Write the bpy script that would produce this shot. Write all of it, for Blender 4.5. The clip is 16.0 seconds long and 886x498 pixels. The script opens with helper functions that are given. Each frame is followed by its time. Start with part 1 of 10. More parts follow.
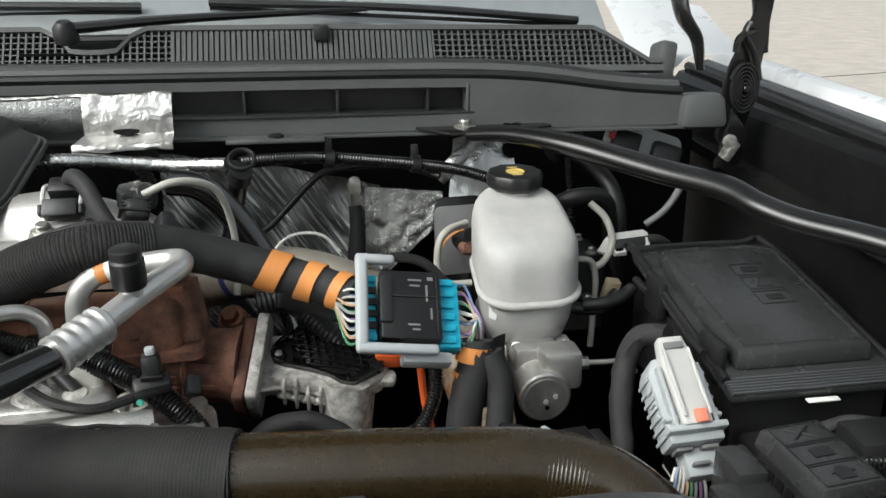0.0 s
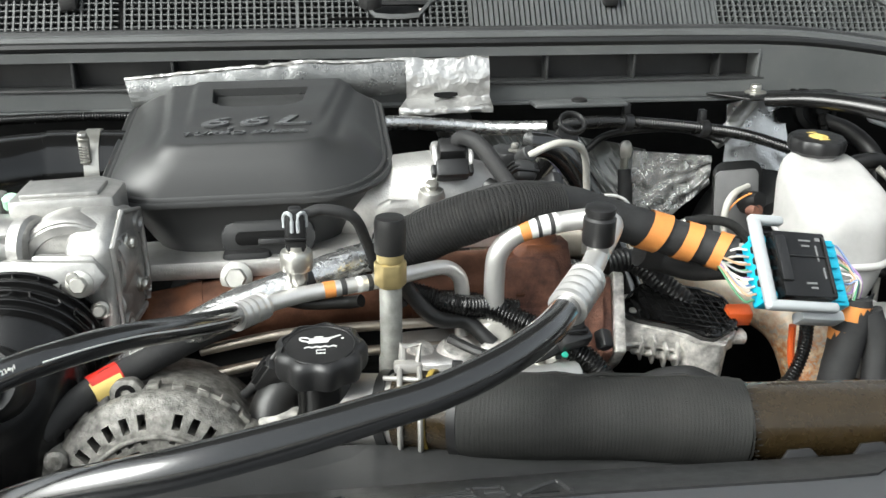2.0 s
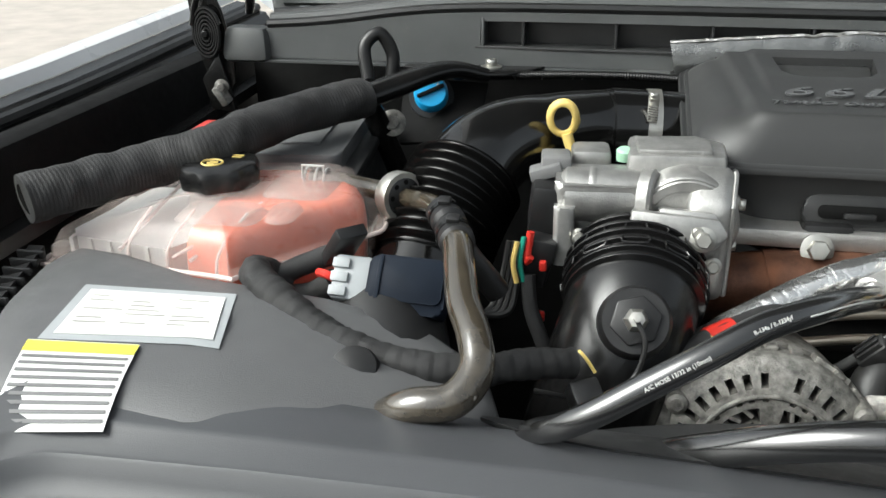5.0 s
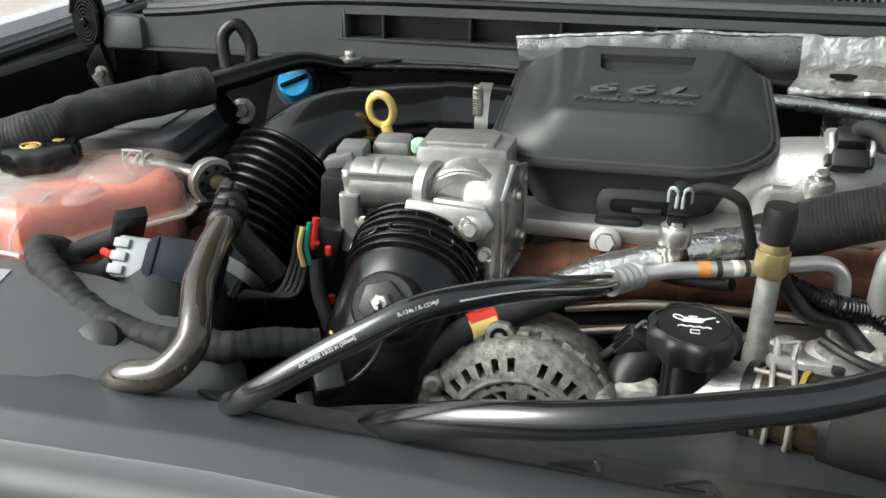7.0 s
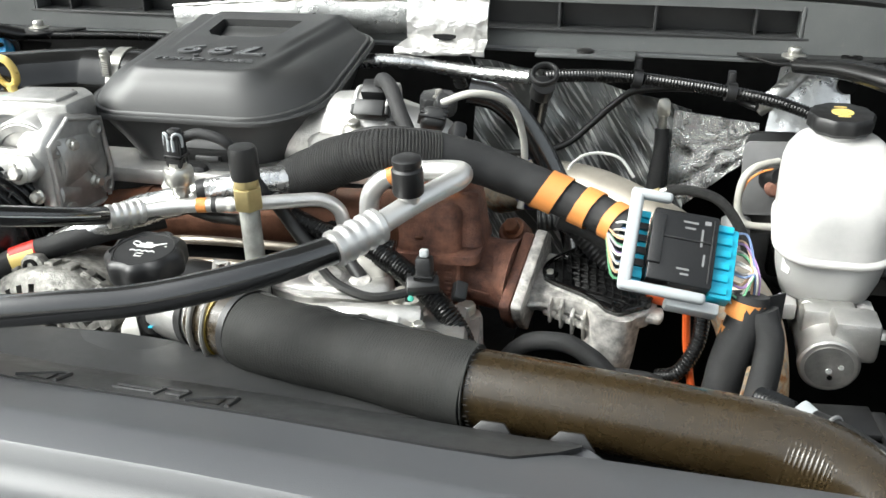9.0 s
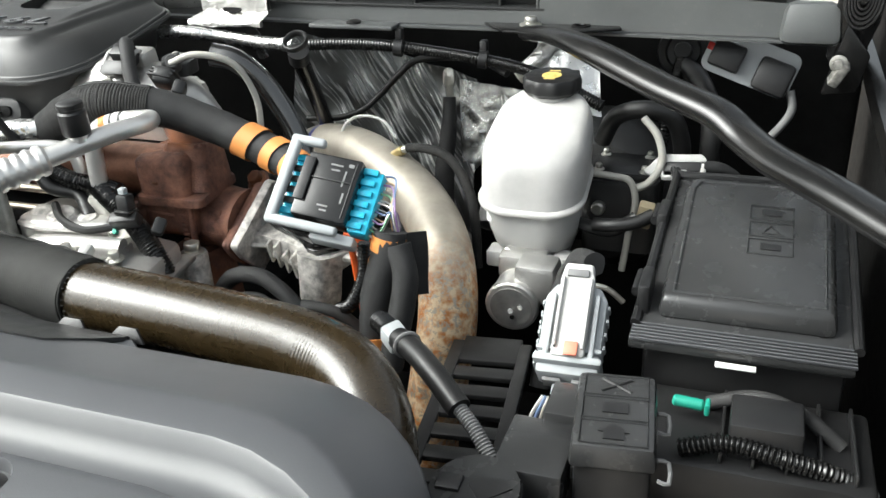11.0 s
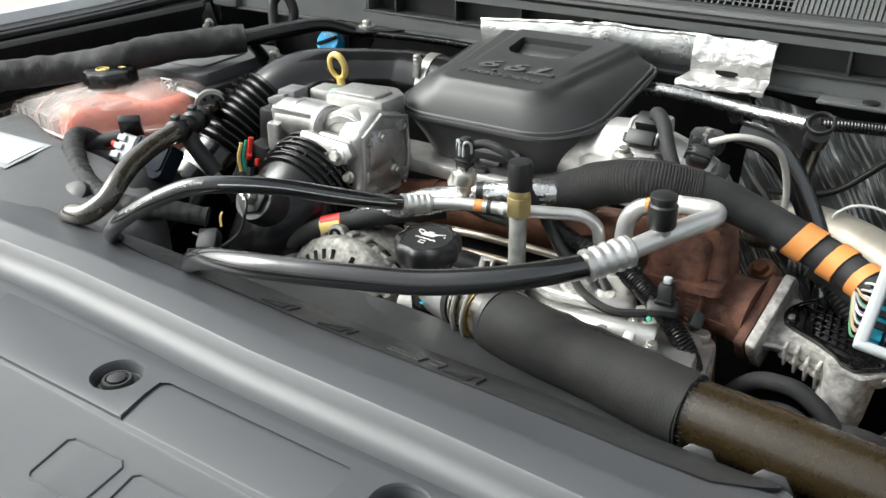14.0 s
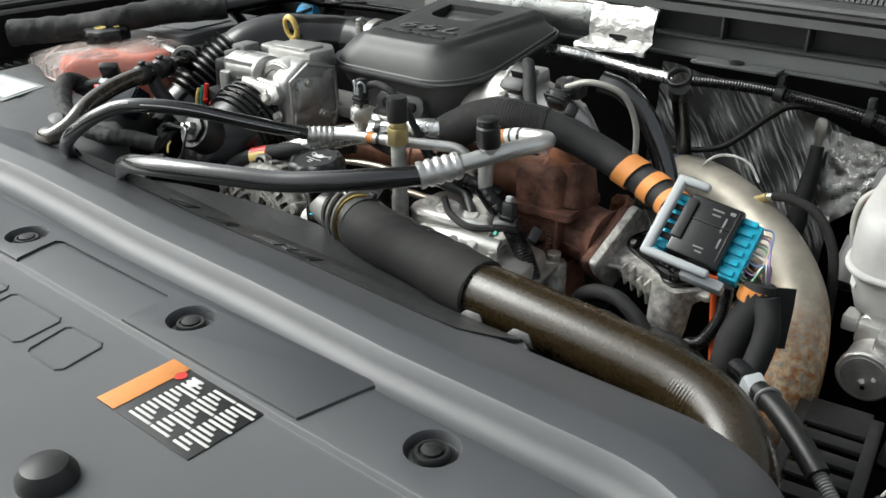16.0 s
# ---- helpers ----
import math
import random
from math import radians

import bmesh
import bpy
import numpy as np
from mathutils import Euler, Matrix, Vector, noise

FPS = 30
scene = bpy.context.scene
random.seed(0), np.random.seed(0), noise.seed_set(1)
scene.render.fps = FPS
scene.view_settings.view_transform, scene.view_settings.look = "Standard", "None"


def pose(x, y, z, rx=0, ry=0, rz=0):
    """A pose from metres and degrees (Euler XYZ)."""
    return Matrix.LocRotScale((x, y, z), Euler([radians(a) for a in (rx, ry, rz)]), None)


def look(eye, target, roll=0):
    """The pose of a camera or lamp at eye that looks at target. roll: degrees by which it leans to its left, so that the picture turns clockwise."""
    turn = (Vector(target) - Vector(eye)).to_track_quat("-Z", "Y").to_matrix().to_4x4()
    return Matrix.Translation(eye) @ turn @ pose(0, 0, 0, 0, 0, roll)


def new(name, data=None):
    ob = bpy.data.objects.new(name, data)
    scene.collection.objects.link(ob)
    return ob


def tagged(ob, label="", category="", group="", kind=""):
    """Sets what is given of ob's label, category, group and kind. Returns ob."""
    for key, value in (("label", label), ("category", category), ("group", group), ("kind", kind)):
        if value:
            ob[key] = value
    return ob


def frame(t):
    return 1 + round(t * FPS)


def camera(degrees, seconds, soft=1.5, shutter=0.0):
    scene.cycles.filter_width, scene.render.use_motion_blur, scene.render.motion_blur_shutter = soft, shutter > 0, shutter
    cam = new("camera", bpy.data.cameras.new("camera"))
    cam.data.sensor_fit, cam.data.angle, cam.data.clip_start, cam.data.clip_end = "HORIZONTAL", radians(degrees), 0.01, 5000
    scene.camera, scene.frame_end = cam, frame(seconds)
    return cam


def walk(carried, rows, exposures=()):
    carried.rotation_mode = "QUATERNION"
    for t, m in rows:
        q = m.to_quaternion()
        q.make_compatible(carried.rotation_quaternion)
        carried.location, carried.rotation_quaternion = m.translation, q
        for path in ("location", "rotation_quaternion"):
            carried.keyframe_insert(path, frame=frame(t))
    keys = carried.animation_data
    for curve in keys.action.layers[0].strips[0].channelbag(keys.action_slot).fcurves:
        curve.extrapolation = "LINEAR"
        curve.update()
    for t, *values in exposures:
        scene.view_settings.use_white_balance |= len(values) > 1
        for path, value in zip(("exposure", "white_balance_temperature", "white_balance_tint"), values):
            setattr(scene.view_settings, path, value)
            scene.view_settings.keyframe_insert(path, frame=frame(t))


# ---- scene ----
cam = camera(54.0, 16.0)
PATH = [
    (0, (0.021, -0.015, 1.749), (0.309, 1.851, 1.089), -0.4),
    (0.5, (-0.035, 0.002, 1.746), (0.258, 1.862, 1.071), 0.0),
    (1, (-0.165, -0.001, 1.758), (0.131, 1.853, 1.068), 0.2),
    (1.5, (-0.266, 0.001, 1.757), (-0.013, 1.854, 1.049), -0.2),
    (2, (-0.37, 0.009, 1.755), (-0.118, 1.853, 1.024), -0.2),
    (2.5, (-0.468, 0.012, 1.763), (-0.253, 1.856, 1.019), -0.7),
    (3, (-0.57, 0.011, 1.762), (-0.402, 1.855, 1.006), 0.1),
    (3.5, (-0.644, -0.001, 1.759), (-0.692, 1.847, 0.996), -1.2),
    (4, (-0.678, -0.018, 1.757), (-0.863, 1.82, 0.992), -1.3),
    (4.2, (-0.686, -0.023, 1.759), (-0.928, 1.805, 0.986), -1.2),
    (6.3, (-0.564, -0.018, 1.763), (-1.014, 1.755, 0.954), -0.6),
    (6.5, (-0.534, -0.013, 1.757), (-0.993, 1.76, 0.953), -0.6),
    (7, (-0.433, -0.004, 1.771), (-0.873, 1.767, 0.952), -0.3),
    (7.5, (-0.302, 0.006, 1.782), (-0.724, 1.765, 0.93), -0.3),
    (8, (-0.159, 0.026, 1.777), (-0.587, 1.78, 0.918), -0.5),
    (8.5, (-0.058, 0.026, 1.765), (-0.498, 1.777, 0.904), -0.8),
    (9, (0.079, 0.001, 1.773), (-0.379, 1.745, 0.908), -1.3),
    (9.5, (0.267, -0.027, 1.76), (-0.227, 1.716, 0.91), -2.2),
    (10, (0.422, -0.016, 1.745), (-0.121, 1.714, 0.9), -2.7),
    (10.2, (0.485, -0.002, 1.745), (-0.086, 1.718, 0.9), -3.0),
    (12.3, (0.543, 0.011, 1.752), (-0.212, 1.644, 0.877), -0.3),
    (12.5, (0.502, 0.007, 1.773), (-0.303, 1.619, 0.904), -0.6),
    (13, (0.349, -0.018, 1.828), (-0.514, 1.555, 0.944), -0.2),
    (13.5, (0.212, -0.041, 1.835), (-0.712, 1.496, 0.951), -0.2),
    (14, (0.115, -0.076, 1.84), (-0.872, 1.424, 0.959), -0.1),
    (14.5, (0.096, -0.116, 1.842), (-0.946, 1.354, 0.974), -0.1),
    (15, (0.129, -0.119, 1.846), (-0.952, 1.325, 0.983), -0.1),
    (15.5, (0.255, -0.122, 1.833), (-0.857, 1.302, 0.975), 0.0),
    (16, (0.449, -0.091, 1.814), (-0.701, 1.299, 0.951), -0.3),
]
# the clip's camera meters darker at first
EXPOSURES = [(t, stops, 6300, 4) for t, stops in ((0, 0.31), (0.5, 0.49), (1, 0.57), (1.5, 0.9), (2, 1.05), (2.5, 1.36), (3, 1.45), (3.5, 1.29), (4, 1.01), (6.5, 0.55), (7, 0.55), (7.5, 1.12), (8, 1.47), (8.5, 1.43), (9, 1.31), (10, 1.31), (12.5, 1.01), (13, 1.17), (13.5, 0.99), (14, 0.92), (15, 0.52), (16, 0.44))]
walk(cam, [(t, look(eye, target, roll)) for t, eye, target, roll in PATH], EXPOSURES)

# ---- light: overcast sky, open hood above the bay ----
world = bpy.data.worlds.new("overcast_sky")
scene.world = world
world.use_nodes = True
wn = world.node_tree
wn.nodes.clear()
sky = wn.nodes.new("ShaderNodeTexSky")
sky.sky_type = "NISHITA"
sky.sun_disc = False
sky.sun_elevation = radians(42)
sky.sun_rotation = radians(244)
sky.air_density, sky.dust_density, sky.ozone_density = 1.0, 8.0, 1.0
hsv = wn.nodes.new("ShaderNodeHueSaturation")
hsv.inputs["Saturation"].default_value = 0.22
bg = wn.nodes.new("ShaderNodeBackground")
bg.inputs["Strength"].default_value = 0.15
wout = wn.nodes.new("ShaderNodeOutputWorld")
wn.links.new(sky.outputs[0], hsv.inputs["Color"])
wn.links.new(hsv.outputs[0], bg.inputs["Color"])
wn.links.new(bg.outputs[0], wout.inputs[0])
sun = new("sun", bpy.data.lights.new("sun", "SUN"))
sun.data.energy, sun.data.angle, sun.data.color = 1.25, radians(40), (1.0, 0.97, 0.93)
sun.matrix_world = look((-2.97, -0.50, 3.98), (-0.3, 0.8, 1.3))

# ---- building helpers ----
def B():
    return bmesh.new()


def add_mesh(bm, verts, faces):
    vs = [bm.verts.new(v) for v in verts]
    for f in faces:
        try:
            bm.faces.new([vs[i] for i in f])
        except ValueError:
            pass
    return bm


def spline(pts, div=6):
    """Catmull-Rom points through pts."""
    p = [Vector(q) for q in pts]
    if len(p) == 2:
        return [p[0].lerp(p[1], i / div) for i in range(div + 1)]
    p = [p[0] * 2 - p[1]] + p + [p[-1] * 2 - p[-2]]
    out = []
    for i in range(1, len(p) - 2):
        a, b, c, d = p[i - 1:i + 3]
        for k in range(div):
            t = k / div
            out.append(0.5 * ((2 * b) + (c - a) * t + (2 * a - 5 * b + 4 * c - d) * t * t + (3 * b - a - 3 * c + d) * t ** 3))
    out.append(p[-2].copy())
    return out


def resample(path, step):
    out, need = [path[0].copy()], step
    for a, b in zip(path, path[1:]):
        length = (b - a).length
        while length > 1e-9 and need <= length:
            out.append(a.lerp(b, need / length))
            need += step
        need -= length
    if (out[-1] - path[-1]).length > step * 0.3:
        out.append(path[-1].copy())
    return out


def frames_along(path):
    """A side and an up vector for every point of a path, turned as little as possible."""
    out, n = [], None
    for i, p in enumerate(path):
        t = (path[min(i + 1, len(path) - 1)] - path[max(i - 1, 0)]).normalized()
        if n is None:
            n = t.cross(Vector((0, 0, 1)))
            if n.length < 0.1:
                n = t.cross(Vector((0, 1, 0)))
        n = (n - t * n.dot(t)).normalized()
        out.append((n.copy(), t.cross(n)))
    return out


def tube(pts, r, seg=14, div=6, rib=None, cap=True, bm=None, wall=0.0, lump=0.0, flat=1.0, wave=(0.0, 0.12, 0.72, 1.0, 0.72, 0.12)):
    """A round hose or pipe; r is a number or a function of the way from 0 to 1; rib = (pitch, depth)."""
    bm = bm or B()
    path = spline(pts, div)
    if rib:
        path = resample(path, rib[0] / len(wave))
    fr = frames_along(path)
    total = sum((b - a).length for a, b in zip(path, path[1:])) or 1
    s, rings = 0.0, []
    for i, (p, (n, u)) in enumerate(zip(path, fr)):
        if i:
            s += (p - path[i - 1]).length
        rad = r(s / total) if callable(r) else r
        if rib:
            rad += rib[1] * wave[i % len(wave)] - rib[1] * 0.5
        ring = []
        for k in range(seg):
            a = 2 * math.pi * k / seg
            rr = rad
            if lump:
                rr *= 1 + lump * noise.noise(p * 60 + Vector((math.cos(a), math.sin(a), 0)) * 1.5)
            ring.append(bm.verts.new(p + n * (math.cos(a) * rr) + u * (math.sin(a) * rr * flat)))
        rings.append(ring)
    for a, b in zip(rings, rings[1:]):
        for k in range(seg):
            bm.faces.new((a[k], a[(k + 1) % seg], b[(k + 1) % seg], b[k]))
    if wall:
        for ring, p, sgn in ((rings[0], path[0], 1), (rings[-1], path[-1], -1)):
            i = 0 if sgn == 1 else len(path) - 1
            t = (path[1] - path[0]) if sgn == 1 else (path[-2] - path[-1])
            t.normalize()
            inner = [bm.verts.new(p + (v.co - p) * (1 - wall)) for v in ring]
            deep = [bm.verts.new(v.co + t * 0.02) for v in inner]
            for k in range(seg):
                bm.faces.new((ring[k], ring[(k + 1) % seg], inner[(k + 1) % seg], inner[k]))
                bm.faces.new((inner[k], inner[(k + 1) % seg], deep[(k + 1) % seg], deep[k]))
            bm.faces.new(deep)
    elif cap:
        bm.faces.new(rings[0])
        bm.faces.new(list(reversed(rings[-1])))
    bmesh.ops.recalc_face_normals(bm, faces=bm.faces)
    return bm


def aim(loc, z, x=(1, 0, 0)):
    """The pose of a part at loc whose z axis points along z."""
    z = Vector(z).normalized()
    x = Vector(x) - z * Vector(x).dot(z)
    if x.length < 1e-4:
        x = z.orthogonal()
    x.normalize()
    y = z.cross(x)
    return Matrix.Translation(loc) @ Matrix((x, y, z)).transposed().to_4x4()


def frame_of(loc, u, v):
    """The pose at loc with x along u and y nearly along v."""
    u = Vector(u).normalized()
    n = u.cross(Vector(v)).normalized()
    return Matrix.Translation(loc) @ Matrix((u, n.cross(u), n)).transposed().to_4x4()


def lathe(profile, m, seg=28, bm=None, lobes=None, arc=1.0):
    """Turned shape from (radius, height) pairs along the z axis of m; lobes = (count, depth) scallops the rim."""
    bm = bm or B()
    rings = []
    for r, h in profile:
        if r < 1e-6:
            rings.append([bm.verts.new(m @ Vector((0, 0, h)))])
            continue
        ring = []
        for k in range(seg):
            a = 2 * math.pi * arc * k / seg
            rr = r * (1 + (lobes[1] * math.cos(lobes[0] * a) if lobes else 0))
            ring.append(bm.verts.new(m @ Vector((rr * math.cos(a), rr * math.sin(a), h))))
        rings.append(ring)
    for a, b in zip(rings, rings[1:]):
        for k in range(seg):
            j = (k + 1) % seg
            if len(a) == 1 and len(b) == 1:
                continue
            if len(a) == 1:
                bm.faces.new((a[0], b[j], b[k]))
            elif len(b) == 1:
                bm.faces.new((a[k], a[j], b[0]))
            else:
                bm.faces.new((a[k], a[j], b[j], b[k]))
    if len(rings[0]) > 1:
        bm.faces.new(list(reversed(rings[0])))
    if len(rings[-1]) > 1:
        bm.faces.new(rings[-1])
    bmesh.ops.recalc_face_normals(bm, faces=bm.faces)
    return bm


def rod(a, b, r, seg=18, bm=None, bev=0.0, r2=None):
    a, b = Vector(a), Vector(b)
    h, r2 = (b - a).length, r if r2 is None else r2
    prof = [(r - bev, 0), (r, bev), (r2, h - bev), (r2 - bev, h)] if bev else [(r, 0), (r2, h)]
    return lathe(prof, aim(a, b - a), seg, bm)


def prism(outline, h, m, bev=0.0, bm=None, taper=1.0, segs=2, top_only=False):
    """A flat outline raised by h along the z axis of m, its edges rounded by bev."""
    own = B()
    n = len(outline)
    cx, cy = sum(p[0] for p in outline) / n, sum(p[1] for p in outline) / n
    lo = [own.verts.new(Vector((x, y, 0))) for x, y in outline]
    hi = [own.verts.new(Vector((cx + (x - cx) * taper, cy + (y - cy) * taper, h))) for x, y in outline]
    own.faces.new(list(reversed(lo)))
    top = own.faces.new(hi)
    for k in range(n):
        j = (k + 1) % n
        own.faces.new((lo[k], lo[j], hi[j], hi[k]))
    if bev:
        edges = top.edges if (top_only or n > 12) else own.edges
        bmesh.ops.bevel(own, geom=list(edges), offset=bev, segments=segs, profile=0.5, affect="EDGES", clamp_overlap=True)
    own.transform(m)
    bmesh.ops.recalc_face_normals(own, faces=own.faces)
    return merge(bm, own)


def merge(bm, other):
    if bm is None:
        return other
    me = bpy.data.meshes.new("tmp")
    other.to_mesh(me)
    other.free()
    bm.from_mesh(me)
    bpy.data.meshes.remove(me)
    return bm


def rbox(size, m, bev=0.003, bm=None, taper=1.0, segs=2):
    """A block with rounded edges, centred on m in x and y, standing on it in z."""
    if not isinstance(m, Matrix):
        m = Matrix.Translation(m)
    w, d, h = size[0] / 2, size[1] / 2, size[2]
    return prism([(-w, -d), (w, -d), (w, d), (-w, d)], h, m, bev, bm, taper, segs)


def rrect(w, d, r, n=5):
    out = []
    for cx, cy, a0 in ((w / 2 - r, d / 2 - r, 0), (-w / 2 + r, d / 2 - r, 90), (-w / 2 + r, -d / 2 + r, 180), (w / 2 - r, -d / 2 + r, 270)):
        for k in range(n + 1):
            a = radians(a0 + 90 * k / n)
            out.append((cx + r * math.cos(a), cy + r * math.sin(a)))
    return out


def loft(rings, bm=None, cap=True, closed=True):
    bm = bm or B()
    vs = [[bm.verts.new(p) for p in ring] for ring in rings]
    n = len(vs[0])
    for a, b in zip(vs, vs[1:]):
        for k in range(n if closed else n - 1):
            bm.faces.new((a[k], a[(k + 1) % n], b[(k + 1) % n], b[k]))
    if cap:
        bm.faces.new(list(reversed(vs[0])))
        bm.faces.new(vs[-1])
    bmesh.ops.recalc_face_normals(bm, faces=bm.faces)
    return bm


def sheet(nx, ny, f, thick=0.0, bm=None):
    """A surface f(u, v) with a thickness."""
    own = B()
    g = [[own.verts.new(f(i / nx, j / ny)) for i in range(nx + 1)] for j in range(ny + 1)]
    for j in range(ny):
        for i in range(nx):
            own.faces.new((g[j][i], g[j][i + 1], g[j + 1][i + 1], g[j + 1][i]))
    bmesh.ops.recalc_face_normals(own, faces=own.faces)
    if thick:
        bmesh.ops.solidify(own, geom=own.faces[:], thickness=thick)
    return merge(bm, own)


def bolt(m, r=0.007, bm=None, h=0.007, flange=1.5):
    """A flanged hexagon head on the plane of m."""
    bm = lathe([(r * flange, 0), (r * flange, 0.0015), (r * 1.05, 0.003), (0, 0.003)], m, 20, bm)
    prism([(r * math.cos(a), r * math.sin(a)) for a in [math.pi * k / 3 for k in range(6)]], h, m @ Matrix.Translation((0, 0, 0.002)), 0.0012, bm, 1.0, 1)
    return bm


def letters(text, size, m, depth=0.0012, shear=0.0):
    cu = bpy.data.curves.new("letters", "FONT")
    cu.body, cu.size, cu.extrude, cu.shear = text, size, depth, shear
    cu.offset = size * 0.012
    cu.align_x, cu.align_y, cu.resolution_u = "CENTER", "CENTER", 3
    ob = bpy.data.objects.new("letters", cu)
    me = bpy.data.meshes.new_from_object(ob)
    bm = B()
    bm.from_mesh(me)
    bpy.data.objects.remove(ob)
    bpy.data.meshes.remove(me)
    bm.transform(m)
    return bm


def carve(bm, cutters, solver="EXACT"):
    """Cuts the given solids out of bm."""
    obs = []
    for k, b in enumerate([bm] + cutters):
        me = bpy.data.meshes.new("tmp")
        b.to_mesh(me)
        b.free()
        obs.append(new("tmp", me))
    for c in obs[1:]:
        md = obs[0].modifiers.new("cut", "BOOLEAN")
        md.operation, md.object, md.solver = "DIFFERENCE", c, solver
    bpy.context.view_layer.update()
    me = bpy.data.meshes.new_from_object(obs[0].evaluated_get(bpy.context.evaluated_depsgraph_get()))
    out = B()
    out.from_mesh(me)
    bpy.data.meshes.remove(me)
    for o in obs:
        old = o.data
        bpy.data.objects.remove(o)
        bpy.data.meshes.remove(old)
    return out


def mesh_object(name, bm, material, angle=38):
    me = bpy.data.meshes.new(name)
    bm.to_mesh(me)
    bm.free()
    me.materials.append(material)
    for p in me.polygons:
        p.use_smooth = True
    me.set_sharp_from_angle(angle=radians(angle))
    return new(name, me)


def thing(name, loc, label, category, group="", kind=""):
    ob = new(name)
    ob.location = loc
    ob.empty_display_size = 0.05
    return tagged(ob, label, category, group, kind)


def part(name, bm, material, parent, label="", angle=38):
    ob = mesh_object(name, bm, material, angle)
    if parent is not None:
        ob.parent = parent
        if parent.parent is None:
            ob.matrix_parent_inverse = Matrix.Translation(-parent.location)
    if label:
        ob["label"] = label
    return ob


def solo(name, bm, material, label, category, group="", kind="", angle=38):
    return tagged(mesh_object(name, bm, material, angle), label, category, group, kind)

# ---- materials ----
def mix_rgb(nt, fac, a, b, mode="MIX"):
    n = nt.nodes.new("ShaderNodeMix")
    n.data_type, n.blend_type = "RGBA", mode
    for key, v in ((0, fac), (6, a), (7, b)):
        if isinstance(v, (tuple, list)):
            n.inputs[key].default_value = (*v[:3], 1)
        elif isinstance(v, (int, float)):
            n.inputs[key].default_value = v
        else:
            nt.links.new(v, n.inputs[key])
    return n.outputs[2]


def tex_noise(nt, co, scale, detail=4, rough=0.55):
    n = nt.nodes.new("ShaderNodeTexNoise")
    n.inputs["Scale"].default_value, n.inputs["Detail"].default_value, n.inputs["Roughness"].default_value = scale, detail, rough
    nt.links.new(co, n.inputs["Vector"])
    return n.outputs["Fac"]


def mat(name, col, rough=0.5, metal=0.0, var=0.2, scale=25, bump=0.15, bscale=350, spec=0.5, dust=0.0, coat=0.0, rvar=0.15, dust_col=(0.32, 0.29, 0.25), sss=0.0, trans=0.0):
    """A worn surface: blotches of tone, fine grain in the relief, uneven gloss, dust in specks."""
    m = bpy.data.materials.new(name)
    m.use_nodes = True
    nt = m.node_tree
    p = nt.nodes["Principled BSDF"]
    tc = nt.nodes.new("ShaderNodeTexCoord")
    co = tc.outputs["Object"]
    big = tex_noise(nt, co, scale)
    fine = tex_noise(nt, co, bscale, 3, 0.6)
    c0, c1 = [max(0, c * (1 - var)) for c in col], [min(1, c * (1 + var)) for c in col]
    colour = mix_rgb(nt, ramp_of(nt, big, 0.3, 0.7), c0, c1)
    if dust:
        speck = ramp_of(nt, tex_noise(nt, co, scale * 9, 6, 0.7), 0.62 - dust * 0.25, 0.75)
        film = ramp_of(nt, tex_noise(nt, co, scale * 0.7, 5, 0.6), 0.45, 0.8)
        mul = nt.nodes.new("ShaderNodeMath")
        mul.operation = "MULTIPLY_ADD"
        nt.links.new(speck, mul.inputs[0])
        mul.inputs[1].default_value = dust
        mul2 = nt.nodes.new("ShaderNodeMath")
        mul2.operation = "MULTIPLY"
        nt.links.new(film, mul2.inputs[0])
        mul2.inputs[1].default_value = dust * 0.5
        nt.links.new(mul2.outputs[0], mul.inputs[2])
        colour = mix_rgb(nt, mul.outputs[0], colour, dust_col)
    nt.links.new(colour, p.inputs["Base Color"])
    rr = nt.nodes.new("ShaderNodeMapRange")
    nt.links.new(tex_noise(nt, co, scale * 3, 5, 0.6), rr.inputs["Value"])
    rr.inputs["To Min"].default_value, rr.inputs["To Max"].default_value = max(0.03, rough - rvar), min(1, rough + rvar)
    nt.links.new(rr.outputs[0], p.inputs["Roughness"])
    p.inputs["Metallic"].default_value = metal
    p.inputs["Specular IOR Level"].default_value = spec
    p.inputs["Coat Weight"].default_value = coat
    p.inputs["Coat Roughness"].default_value = 0.12
    if sss:
        p.inputs["Subsurface Weight"].default_value = sss
        p.inputs["Subsurface Radius"].default_value = (0.02, 0.02, 0.018)
        p.inputs["Subsurface Scale"].default_value = 0.6
    if trans:
        p.inputs["Transmission Weight"].default_value = trans
    if bump:
        b = nt.nodes.new("ShaderNodeBump")
        b.inputs["Strength"].default_value, b.inputs["Distance"].default_value = bump, 0.0015
        nt.links.new(fine, b.inputs["Height"])
        nt.links.new(b.outputs[0], p.inputs["Normal"])
    return m


def ramp_of(nt, value, a, b):
    r = nt.nodes.new("ShaderNodeMapRange")
    r.clamp = True
    r.inputs["From Min"].default_value, r.inputs["From Max"].default_value = a, b
    nt.links.new(value, r.inputs["Value"])
    return r.outputs[0]


